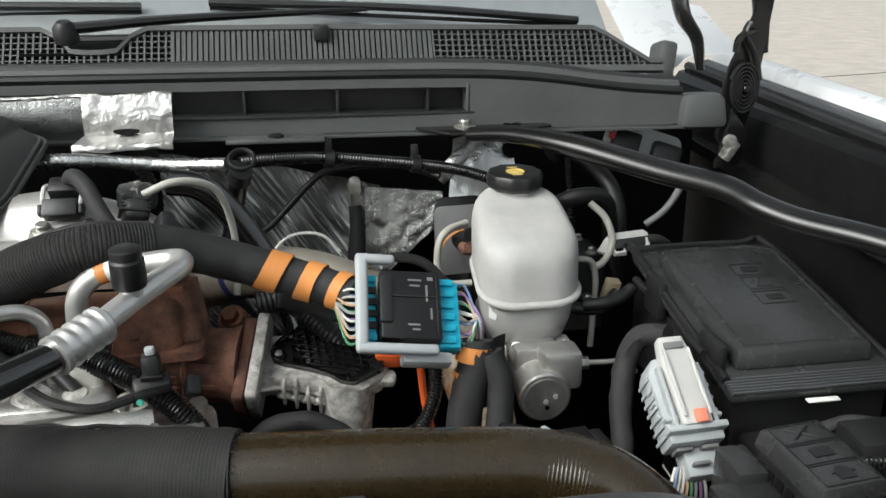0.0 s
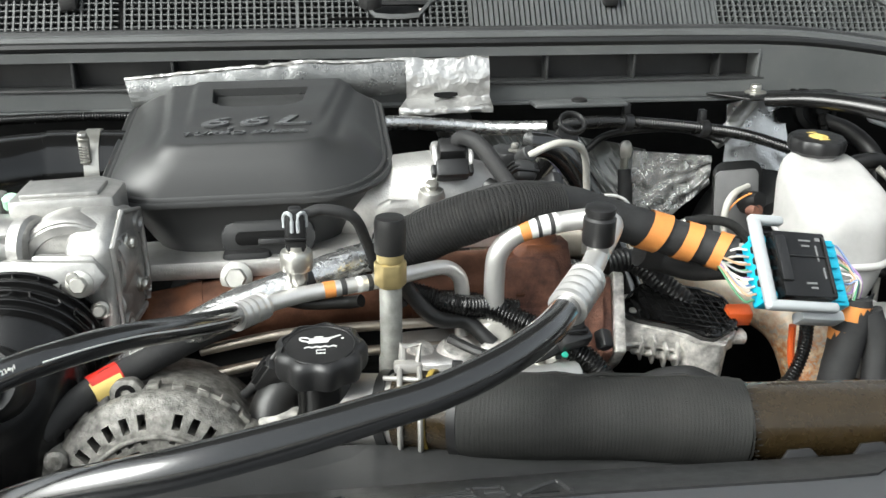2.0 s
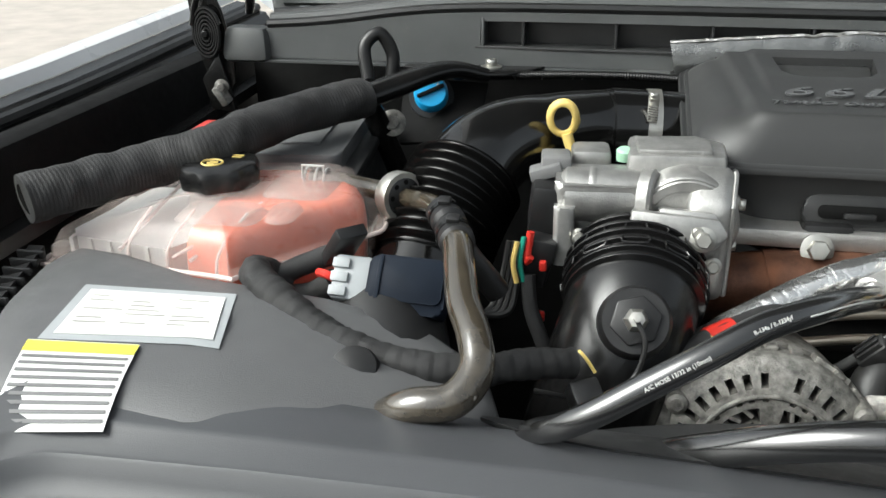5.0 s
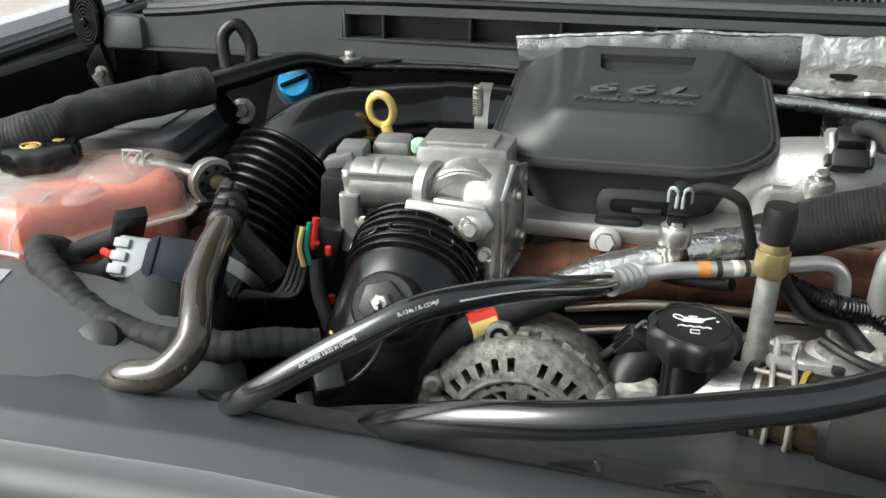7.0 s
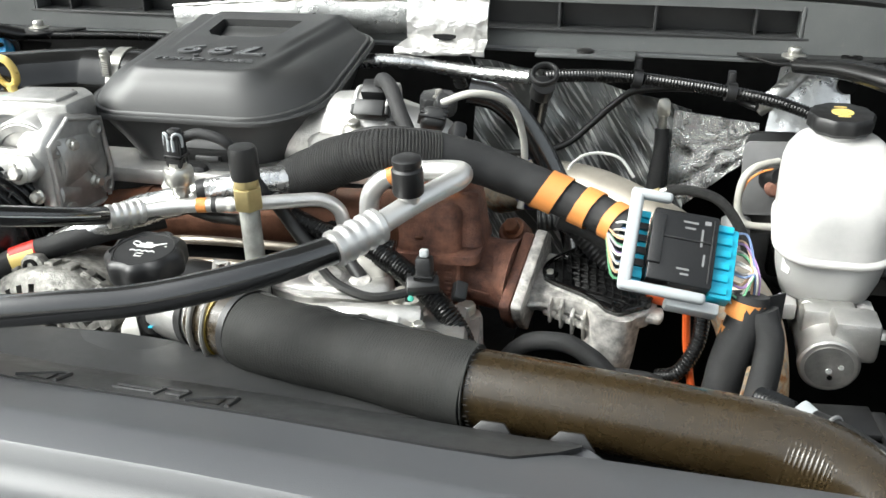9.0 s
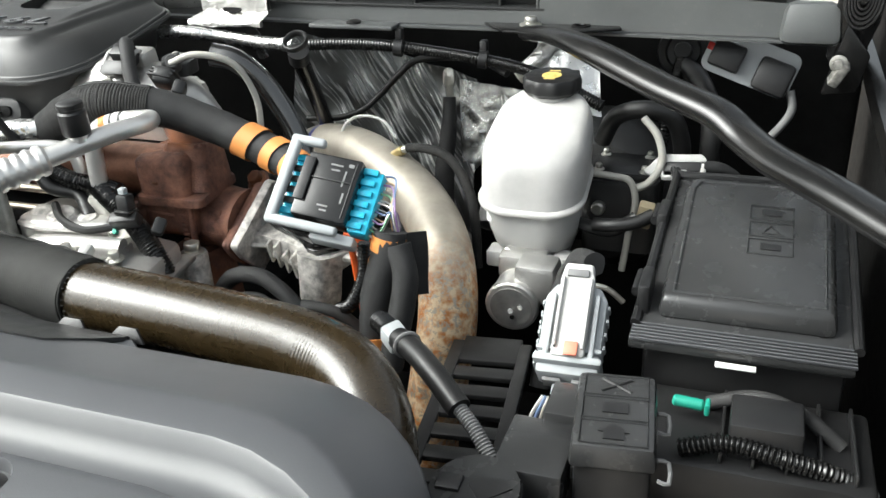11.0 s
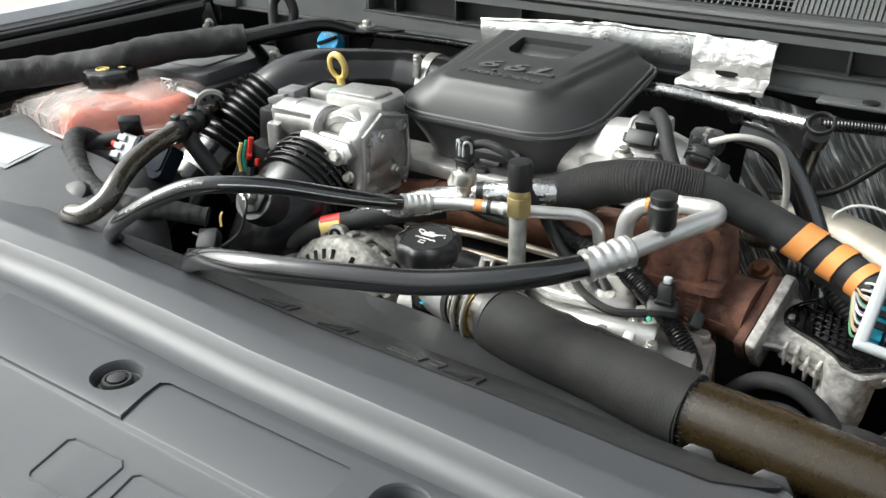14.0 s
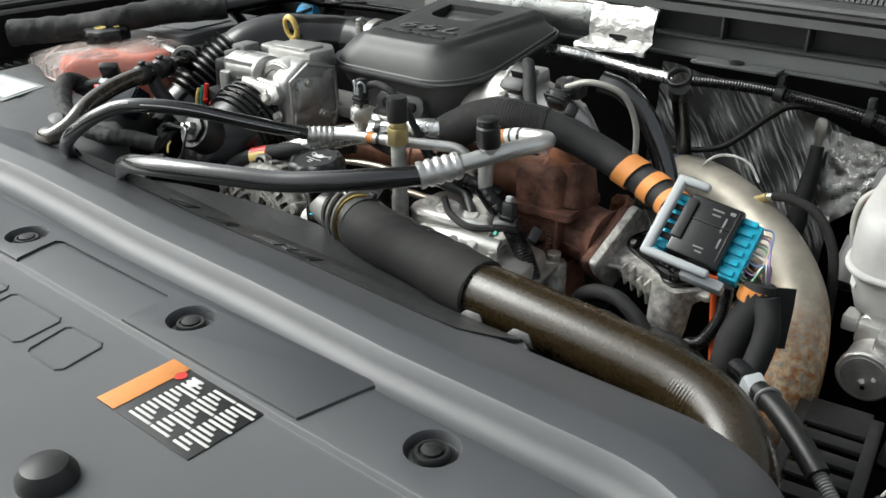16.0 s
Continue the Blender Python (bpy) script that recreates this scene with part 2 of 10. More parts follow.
def weave(name, col, pitch, rough=0.6, depth=0.6, coat=0.0, col2=None, along=(1, 1, 1), spec=0.5):
    """Cloth or fibre: two crossing waves in the relief and the tone."""
    m = mat(name, col, rough, var=0.2, bump=0.0, coat=coat, spec=spec, scale=30)
    nt = m.node_tree
    p = nt.nodes["Principled BSDF"]
    tc = nt.nodes.new("ShaderNodeTexCoord")
    waves = []
    for d, sign in (("X", 1), ("X", -1)):
        mp = nt.nodes.new("ShaderNodeMapping")
        mp.inputs["Rotation"].default_value = (radians(20), radians(30 * sign), radians(42 * sign))
        nt.links.new(tc.outputs["Object"], mp.inputs["Vector"])
        w = nt.nodes.new("ShaderNodeTexWave")
        w.wave_type, w.bands_direction = "BANDS", d
        w.inputs["Scale"].default_value = 0.314 / pitch
        w.inputs["Distortion"].default_value = 0.6
        nt.links.new(mp.outputs[0], w.inputs["Vector"])
        waves.append(w.outputs["Fac"])
    mx = nt.nodes.new("ShaderNodeMath")
    mx.operation = "MAXIMUM"
    nt.links.new(waves[0], mx.inputs[0])
    nt.links.new(waves[1], mx.inputs[1])
    old = p.inputs["Base Color"].links[0].from_socket
    dark = col2 or [c * 0.35 for c in col]
    nt.links.new(mix_rgb(nt, mx.outputs[0], dark, old), p.inputs["Base Color"])
    b = nt.nodes.new("ShaderNodeBump")
    b.inputs["Strength"].default_value, b.inputs["Distance"].default_value = depth, 0.0012
    nt.links.new(mx.outputs[0], b.inputs["Height"])
    nt.links.new(b.outputs[0], p.inputs["Normal"])
    return m


def foil_mat(name, col=(0.72, 0.72, 0.72), crumple=0.8, rough=0.28, scale=70, stretch=(1, 1, 1), metal=0.95, turn=0, crease=False):
    m = mat(name, col, rough, metal, var=0.18, scale=20, bump=0.0, rvar=0.12)
    nt = m.node_tree
    p = nt.nodes["Principled BSDF"]
    tc = nt.nodes.new("ShaderNodeTexCoord")
    mp = nt.nodes.new("ShaderNodeMapping")
    mp.inputs["Scale"].default_value = stretch
    pre = nt.nodes.new("ShaderNodeMapping")
    pre.inputs["Rotation"].default_value = (0, radians(turn), 0)
    nt.links.new(tc.outputs["Object"], pre.inputs["Vector"])
    nt.links.new(pre.outputs[0], mp.inputs["Vector"])
    v = nt.nodes.new("ShaderNodeTexVoronoi")
    v.inputs["Scale"].default_value = scale
    v.feature = "DISTANCE_TO_EDGE" if crease else "F1"
    warp = nt.nodes.new("ShaderNodeVectorMath")
    warp.operation = "ADD"
    nz = nt.nodes.new("ShaderNodeTexNoise")
    nz.inputs["Scale"].default_value = scale * 0.5
    sc = nt.nodes.new("ShaderNodeVectorMath")
    sc.operation = "SCALE"
    sc.inputs["Scale"].default_value = 0.03
    nt.links.new(mp.outputs[0], nz.inputs["Vector"])
    nt.links.new(nz.outputs["Color"], sc.inputs[0])
    nt.links.new(mp.outputs[0], warp.inputs[0])
    nt.links.new(sc.outputs[0], warp.inputs[1])
    nt.links.new(warp.outputs[0], v.inputs["Vector"])
    ad = nt.nodes.new("ShaderNodeMath")
    ad.operation = "ADD"
    nt.links.new(ramp_of(nt, v.outputs["Distance"], 0.0, 0.16) if crease else v.outputs["Distance"], ad.inputs[0])
    nt.links.new(tex_noise(nt, mp.outputs[0], scale * 0.7, 6, 0.65), ad.inputs[1])
    b = nt.nodes.new("ShaderNodeBump")
    b.inputs["Strength"].default_value, b.inputs["Distance"].default_value = crumple, 0.006
    nt.links.new(ad.outputs[0], b.inputs["Height"])
    nt.links.new(b.outputs[0], p.inputs["Normal"])
    return m


def rust_mat(name, dark=(0.075, 0.033, 0.025), light=(0.24, 0.1, 0.065), rough=0.7, metal=0.15, scale=42, bump=0.8):
    m = mat(name, dark, rough, metal, bump=bump, bscale=420)
    nt = m.node_tree
    p = nt.nodes["Principled BSDF"]
    tc = nt.nodes.new("ShaderNodeTexCoord")
    a = ramp_of(nt, tex_noise(nt, tc.outputs["Object"], scale, 8, 0.7), 0.35, 0.68)
    c = mix_rgb(nt, a, dark, light)
    s = ramp_of(nt, tex_noise(nt, tc.outputs["Object"], scale * 0.4, 3), 0.58, 0.72)
    c = mix_rgb(nt, s, c, (0.3, 0.11, 0.045))
    nt.links.new(c, p.inputs["Base Color"])
    return m


def clear_mat(name, col, alpha, rough=0.25):
    """Milky moulded plastic that lets part of what lies behind it show through."""
    m = mat(name, col, rough, var=0.08, bump=0.05, scale=15)
    nt = m.node_tree
    p = nt.nodes["Principled BSDF"]
    out = nt.nodes["Material Output"]
    tr = nt.nodes.new("ShaderNodeBsdfTransparent")
    mx = nt.nodes.new("ShaderNodeMixShader")
    tc = nt.nodes.new("ShaderNodeTexCoord")
    rr = nt.nodes.new("ShaderNodeMapRange")
    nt.links.new(tex_noise(nt, tc.outputs["Object"], 18, 3), rr.inputs["Value"])
    rr.inputs["To Min"].default_value, rr.inputs["To Max"].default_value = alpha - 0.12, alpha + 0.12
    nt.links.new(rr.outputs[0], mx.inputs[0])
    nt.links.new(tr.outputs[0], mx.inputs[1])
    nt.links.new(p.outputs[0], mx.inputs[2])
    nt.links.new(mx.outputs[0], out.inputs[0])
    return m


M_COVER = mat("grained_grey_plastic", (0.062, 0.064, 0.069), 0.43, var=0.05, bump=0.1, bscale=900, dust=0.02, scale=8, rvar=0.04, spec=0.5)
M_PLASTIC = mat("black_plastic", (0.012, 0.012, 0.0125), 0.42, var=0.2, bump=0.12, bscale=700, dust=0.03)
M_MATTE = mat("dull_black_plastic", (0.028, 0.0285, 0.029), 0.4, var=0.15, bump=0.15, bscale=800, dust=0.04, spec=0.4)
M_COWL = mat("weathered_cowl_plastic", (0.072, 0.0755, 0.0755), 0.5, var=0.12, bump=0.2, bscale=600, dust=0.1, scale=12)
M_GREYBOX = mat("grey_airbox_plastic", (0.10, 0.101, 0.103), 0.48, var=0.08, bump=0.25, bscale=800, scale=10)
M_GLOSS = mat("gloss_black_duct", (0.005, 0.005, 0.005), 0.13, var=0.2, bump=0.03, dust=0.02, rvar=0.06, spec=0.7)
M_PAINT = mat("black_painted_steel", (0.007, 0.007, 0.007), 0.22, var=0.2, bump=0.03, dust=0.05, rvar=0.06, spec=0.42)
# near black: in bay voids, holes and slots it stands for deep shade
M_DARK = mat("near_black_and_shade", (0.004, 0.004, 0.004), 0.75, var=0.4, bump=0.2, dust=0.01, spec=0.15)
M_RUBBER = mat("black_rubber", (0.01, 0.01, 0.01), 0.42, var=0.2, bump=0.1, dust=0.03)
M_HOSE = mat("smooth_black_hose", (0.009, 0.009, 0.009), 0.22, var=0.15, bump=0.04, dust=0.02, rvar=0.06, spec=0.9, coat=1.0)
M_CORR = mat("corrugated_conduit", (0.006, 0.006, 0.006), 0.24, bump=0.03, dust=0.03)
M_TAPE = mat("black_cloth_tape", (0.024, 0.024, 0.0245), 0.66, var=0.3, bump=0.45, bscale=900, dust=0.06, spec=0.35)
M_BRAID = mat("black_braided_sleeve", (0.014, 0.014, 0.014), 0.62, var=0.3, bump=0.9, bscale=1500, scale=120, dust=0.08, spec=0.3)
M_GALV = mat("galvanised_steel", (0.3, 0.3, 0.28), 0.5, 0.6, var=0.3, scale=60, bump=0.3, bscale=500, dust=0.1)
M_CLIPMETAL = mat("pale_spring_steel", (0.38, 0.37, 0.35), 0.42, 0.5, var=0.15, bump=0.1)
M_SLEEVE = mat("woven_black_sleeve", (0.0185, 0.0188, 0.0178), 0.7, var=0.15, bump=0.3, bscale=1300, scale=24, dust=0.05, spec=0.25)
M_CAC = weave("resin_fibre_pipe", (0.026, 0.0175, 0.0075), 0.0016, 0.27, 0.045, spec=0.45, coat=0.35, col2=(0.016, 0.0105, 0.0045))
M_ORANGE = mat("orange_tape", (0.62, 0.24, 0.06), 0.6, var=0.12, bump=0.3)
M_ALU = mat("cast_aluminium", (0.56, 0.55, 0.53), 0.42, 0.85, var=0.2, bump=0.45, bscale=420, dust=0.1, dust_col=(0.3, 0.28, 0.25))
M_ALUDULL = mat("weathered_cast_aluminium", (0.56, 0.54, 0.51), 0.5, 0.4, var=0.5, scale=90, bump=0.8, bscale=380, dust=0.3, dust_col=(0.6, 0.56, 0.5))
M_ALUPIPE = mat("drawn_aluminium", (0.72, 0.71, 0.69), 0.35, 0.75, var=0.1, bump=0.08, rvar=0.08)
M_BRIGHT = mat("cast_bright_aluminium", (0.43, 0.425, 0.41), 0.42, 0.8, var=0.22, scale=45, bump=0.3, bscale=500, dust=0.12, dust_col=(0.2, 0.19, 0.17))
M_STEEL = mat("zinc_steel", (0.55, 0.54, 0.5), 0.35, 0.9, var=0.2, bump=0.1)
M_STAINLESS = mat("heat_tinted_stainless", (0.42, 0.37, 0.31), 0.36, 0.9, var=0.25, scale=14, bump=0.1)
M_CREAM = mat("off_white_cast_cover", (0.62, 0.6, 0.55), 0.5, 0.35, var=0.12, bump=0.35)
M_RUST = rust_mat("rusty_cast_iron", (0.085, 0.040, 0.032), (0.27, 0.125, 0.08))
M_RUSTPIPE = rust_mat("rusted_copper_brown_pipe", (0.07, 0.03, 0.017), (0.22, 0.1, 0.06), 0.5, 0.5, 20, 0.25)
M_FOIL = foil_mat("crumpled_foil", (0.66, 0.65, 0.63), crumple=0.22, scale=95, rough=0.38)
M_FOILDARK = foil_mat("dull_foil", (0.21, 0.213, 0.21), 0.18, 0.30, 170, (1.0, 1.0, 1.0), 0.85, crease=True)


def streaked_foil(name, dull, bare, turn, across, along):
    """Dull foil with long thin creases, whose glint is painted in as a paler colour."""
    m = mat(name, dull, 0.34, 0.85, var=0.25, scale=14, bump=0.0, rvar=0.1)
    nt = m.node_tree
    p = nt.nodes["Principled BSDF"]
    tc = nt.nodes.new("ShaderNodeTexCoord")
    pre, mp = nt.nodes.new("ShaderNodeMapping"), nt.nodes.new("ShaderNodeMapping")
    pre.inputs["Rotation"].default_value = (0, radians(turn), 0)
    mp.inputs["Scale"].default_value = (across, along, along)
    nt.links.new(tc.outputs["Object"], pre.inputs["Vector"])
    nt.links.new(pre.outputs[0], mp.inputs["Vector"])
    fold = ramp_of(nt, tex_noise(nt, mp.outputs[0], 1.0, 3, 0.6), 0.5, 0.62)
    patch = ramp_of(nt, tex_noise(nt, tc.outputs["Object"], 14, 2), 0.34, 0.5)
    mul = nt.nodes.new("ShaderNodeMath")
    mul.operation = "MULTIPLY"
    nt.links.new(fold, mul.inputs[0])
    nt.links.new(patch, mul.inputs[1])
    # bare is the pale tone that paints the glint along the creases
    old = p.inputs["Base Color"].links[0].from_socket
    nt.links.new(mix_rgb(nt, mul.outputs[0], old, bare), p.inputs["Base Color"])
    ad = nt.nodes.new("ShaderNodeMath")
    ad.operation = "MULTIPLY_ADD"
    nt.links.new(tex_noise(nt, tc.outputs["Object"], 220, 4, 0.6), ad.inputs[0])
    ad.inputs[1].default_value = 0.25
    nt.links.new(mul.outputs[0], ad.inputs[2])
    b = nt.nodes.new("ShaderNodeBump")
    b.inputs["Strength"].default_value, b.inputs["Distance"].default_value = 0.7, 0.003
    nt.links.new(ad.outputs[0], b.inputs["Height"])
    nt.links.new(b.outputs[0], p.inputs["Normal"])
    return m


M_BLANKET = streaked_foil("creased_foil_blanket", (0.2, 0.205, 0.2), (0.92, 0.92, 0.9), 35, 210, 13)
M_SIDEFOIL = foil_mat("crinkled_side_foil", (0.62, 0.62, 0.6), 0.35, 0.25, 240, crease=True)
M_LID = mat("satin_black_lid", (0.031, 0.0315, 0.0315), 0.42, var=0.08, bump=0.1, bscale=1400, dust=0.02, scale=10, rvar=0.05, spec=0.45)
M_BELLOWS = mat("black_bellows_rubber", (0.004, 0.004, 0.004), 0.2, var=0.2, bump=0.02, dust=0.01, rvar=0.05, spec=0.35)
M_CREASE = foil_mat("creased_bright_foil", (0.85, 0.85, 0.84), 0.09, 0.3, 110, crease=True)
M_FOILTUBE = foil_mat("foil_wrap", (0.7, 0.7, 0.69), 0.13, 0.26, 60, crease=True)
M_WHITE = mat("milky_white_plastic", (0.41, 0.404, 0.392), 0.5, var=0.10, bump=0.2, bscale=90, scale=26, sss=0.3)
M_WHITEP = mat("white_plastic", (0.5, 0.495, 0.48), 0.45, var=0.06, bump=0.1)
M_GREYP = mat("light_grey_plastic", (0.36, 0.38, 0.39), 0.45, var=0.06, bump=0.1)
M_CYAN = mat("cyan_plastic", (0.02, 0.42, 0.6), 0.42, var=0.1, bump=0.08)
M_BLUE = mat("blue_plastic", (0.02, 0.4, 0.8), 0.4, var=0.1, bump=0.08)
M_YELLOW = mat("yellow_plastic", (0.72, 0.54, 0.17), 0.42, var=0.08, bump=0.05)
M_RED = mat("red_plastic", (0.55, 0.03, 0.02), 0.4, var=0.1, bump=0.05)
M_REDO = mat("orange_red_plastic", (0.62, 0.1, 0.02), 0.45, var=0.1, bump=0.05)
M_GREEN = mat("green_plastic", (0.02, 0.28, 0.2), 0.45, var=0.1, bump=0.05)
M_BRASS = mat("yellow_zinc_brass", (0.52, 0.42, 0.2), 0.38, 0.75, var=0.25, bump=0.1)
M_TANK = clear_mat("clear_milky_tank", (0.80, 0.68, 0.63), 0.21, 0.15)
M_SEAM = clear_mat("milky_tank_seam", (0.85, 0.74, 0.7), 0.55, 0.2)
M_COOLANT = mat("pink_coolant", (0.66, 0.17, 0.1), 0.3, var=0.12, bump=0.0, sss=0.5)
M_GRIME = mat("grimy_cast_alloy", (0.2, 0.195, 0.18), 0.5, 0.4, var=0.6, scale=110, bump=0.9, bscale=320, dust=0.35, dust_col=(0.2, 0.17, 0.14))
M_FUSE = mat("smooth_black_lid", (0.03, 0.0305, 0.031), 0.25, var=0.12, bump=0.08, bscale=600, dust=0.03, scale=12)
M_MILKLOW = mat("milky_plastic_with_fluid", (0.42, 0.42, 0.41), 0.4, var=0.06, bump=0.12, scale=14, sss=0.2)


def flaky_mat():
    """Stainless pipe with a patch of flaking cream and orange rust low on the bend."""
    m = mat("flaking_stainless", (0.36, 0.33, 0.28), 0.5, 0.6, var=0.3, scale=14, bump=0.1)
    nt = m.node_tree
    p = nt.nodes["Principled BSDF"]
    tc = nt.nodes.new("ShaderNodeTexCoord")
    xyz = nt.nodes.new("ShaderNodeSeparateXYZ")
    nt.links.new(tc.outputs["Object"], xyz.inputs[0])
    low = ramp_of(nt, xyz.outputs["Z"], 1.315, 1.25)
    spots = tex_noise(nt, tc.outputs["Object"], 120, 6, 0.75)
    mul = nt.nodes.new("ShaderNodeMath")
    mul.operation = "MULTIPLY"
    nt.links.new(low, mul.inputs[0])
    nt.links.new(ramp_of(nt, spots, 0.43, 0.47), mul.inputs[1])
    tone = mix_rgb(nt, ramp_of(nt, tex_noise(nt, tc.outputs["Object"], 90, 4), 0.4, 0.6), (0.62, 0.49, 0.32), (0.40, 0.15, 0.035))
    old = p.inputs["Base Color"].links[0].from_socket
    nt.links.new(mix_rgb(nt, mul.outputs[0], old, tone), p.inputs["Base Color"])
    inv = nt.nodes.new("ShaderNodeMath")
    inv.operation = "MULTIPLY_ADD"
    nt.links.new(mul.outputs[0], inv.inputs[0])
    inv.inputs[1].default_value, inv.inputs[2].default_value = -0.6, 0.6
    nt.links.new(inv.outputs[0], p.inputs["Metallic"])
    return m


M_FLAKY = flaky_mat()
M_DUCT = mat("semi_gloss_black_plastic", (0.007, 0.007, 0.0072), 0.24, var=0.2, bump=0.04, dust=0.03, rvar=0.06, spec=0.5)
# paler than the black lid: the letters' edge highlights are put into this grey
M_EMBOSS = mat("glint_grey_letters", (0.075, 0.076, 0.078), 0.3, var=0.1, bump=0.05)
M_LABEL = mat("paper_label", (0.72, 0.72, 0.7), 0.5, var=0.04, bump=0.03)
M_PRINT = mat("dark_print", (0.03, 0.03, 0.03), 0.55, var=0.1, bump=0.0)
M_INK = mat("white_print", (0.6, 0.6, 0.58), 0.5, var=0.05, bump=0.0)
M_BODY = mat("white_body_paint", (0.72, 0.73, 0.74), 0.3, var=0.03, bump=0.0, coat=0.8, scale=4)
M_CONCRETE = mat("pale_concrete", (0.42, 0.38, 0.34), 0.85, var=0.12, bump=0.5, bscale=60, scale=2.5, dust=0.1)
# grey base and part metal paint the pale sky reflection into the glass
M_GLASS = mat("sky_pale_windscreen", (0.4, 0.42, 0.43), 0.05, 0.3, var=0.05, bump=0.0, rvar=0.02, coat=0.5)
M_TABGREY = mat("mid_grey_plastic", (0.16, 0.16, 0.16), 0.5, var=0.1, bump=0.1)
M_TUBEGREY = mat("pale_grey_coated_pipe", (0.42, 0.41, 0.37), 0.4, var=0.1, bump=0.05)
M_OLIVE = mat("translucent_brown_hose", (0.045, 0.037, 0.026), 0.14, var=0.5, bump=0.02, coat=0.6, spec=0.9, rvar=0.06, scale=60)

# ---- setting: ground, bay walls, fenders, cowl ----
CX = -0.314  # the car's middle line

solo("ground", sheet(4, 4, lambda u, v: Vector((-400 + 800 * u, -400 + 800 * v, 0))), M_CONCRETE, "pale grey concrete yard with fine cracks", "ground", kind="structure")
# cracks filled with tar, on the yard beside the car
for k, (a, b) in enumerate((((3.2, 7.2), (7.5, 8.4)), ((4.0, 10.5), (9.0, 11.5)), ((-6.5, 3.5), (-3.0, 6.0)))):
    pts = [(a[0] + (b[0] - a[0]) * t / 12 + 0.12 * noise.noise((t, k, 0)), a[1] + (b[1] - a[1]) * t / 12 + 0.15 * noise.noise((k, t, 5)), 0.0) for t in range(13)]
    solo("crack", tube(pts, 0.022, 6, 2, flat=0.2), M_DARK, "dark tar-filled crack across the concrete yard", "crack", "cracks in the yard", "structure")

# floor and walls carry the bay's deep shade in their near-black colour
solo("bay_floor", rbox((2.0, 1.3, 0.04), (CX, 0.9, 0.72), 0.01), M_DARK, "near-black splash pan standing for the dark void under the engine", "floor", kind="structure")
solo("firewall", rbox((1.98, 0.04, 0.78), (CX, 1.40, 0.72), 0.01), M_DARK, "near-black firewall behind the engine", "wall", kind="structure")
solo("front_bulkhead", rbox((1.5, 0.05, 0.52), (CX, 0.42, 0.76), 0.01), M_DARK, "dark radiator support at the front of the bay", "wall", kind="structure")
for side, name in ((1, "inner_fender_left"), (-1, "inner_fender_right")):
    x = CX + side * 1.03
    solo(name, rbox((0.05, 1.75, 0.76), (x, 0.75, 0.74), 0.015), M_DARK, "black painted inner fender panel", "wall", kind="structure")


def fender(side):
    """Fender top: white outer skin, black flange and seal beside the bay."""
    fx = lambda d: CX + side * d
    t = thing("fender", (fx(1.12), 0.8, 1.0), "white painted front fender with a black inner flange", "fender", "front fenders")
    prof = [(1.112, 1.512), (1.122, 1.528), (1.14, 1.534), (1.17, 1.526), (1.20, 1.50), (1.225, 1.44), (1.235, 1.3), (1.235, 1.1)]
    ys = [-0.25, 0.1, 0.4, 0.7, 1.0, 1.25, 1.45, 1.6]
    drop = lambda y: -0.05 * max(0, 0.5 - y) ** 1.5 + 0.035 * max(0, y - 0.9)
    pull = lambda y: 0.12 * max(0, 0.35 - y) ** 1.6
    rings = [[Vector((fx(d - pull(y)), y, z + drop(y))) for d, z in prof] for y in ys]
    part("skin", loft(rings, cap=False, closed=False), M_BODY, t, "white painted skin")
    rail = [(1.035, 1.47), (1.05, 1.492), (1.075, 1.496), (1.085, 1.508), (1.108, 1.512), (1.108, 1.49), (1.04, 1.455)]
    rings = [[Vector((fx(d - pull(y)), y, z + drop(y))) for d, z in rail] for y in ys]
    part("inner_flange", loft(rings), M_PAINT, t, "black painted flange")
    ledge = [(0.985, 1.395), (0.99, 1.41), (1.03, 1.425), (1.045, 1.46), (1.05, 1.40)]
    rings = [[Vector((fx(d - pull(y)), y, z + drop(y))) for d, z in ledge] for y in ys[2:]]
    part("stepped_ledge", loft(rings), M_PAINT, t)
    pts = [(fx(1.068 - pull(y)), y, 1.50 + drop(y)) for y in ys]
    part("weather_seal", tube(pts, 0.009, 8, 4), M_RUBBER, t, "black rubber seal")
    return t


for s in (1, -1):
    fender(s)

# the raised hood, hinged at the cowl and leaning over the bay's rear half
hood = thing("hood", (CX, 1.28, 1.75), "raised white hood with a ribbed underside", "hood")
hm = Matrix.Translation((CX, 1.42, 1.80)) @ Euler((radians(-66), 0, 0)).to_matrix().to_4x4()
part("skin", prism(rrect(1.72, 1.16, 0.12), 0.03, hm @ Matrix.Translation((0, -0.58, 0.01)), 0.01), M_BODY, hood, "white painted skin")
part("inner_panel", prism(rrect(1.6, 1.06, 0.1), 0.012, hm @ Matrix.Translation((0, -0.58, -0.004)), 0.004), M_BODY, hood, "white painted inner panel")
# out of view: dark sheet added so glossy parts below reflect black
part("liner", prism(rrect(1.5, 0.98, 0.1), 0.015, hm @ Matrix.Translation((0, -0.58, -0.02)), 0.006), M_MATTE, hood, "unseen black liner, added to darken reflections")
for s in (-1, 1):
    part("rib", rbox((0.06, 1.0, 0.02), hm @ Matrix.Translation((s * 0.5, -0.58, -0.02)), 0.006), M_MATTE, hood)


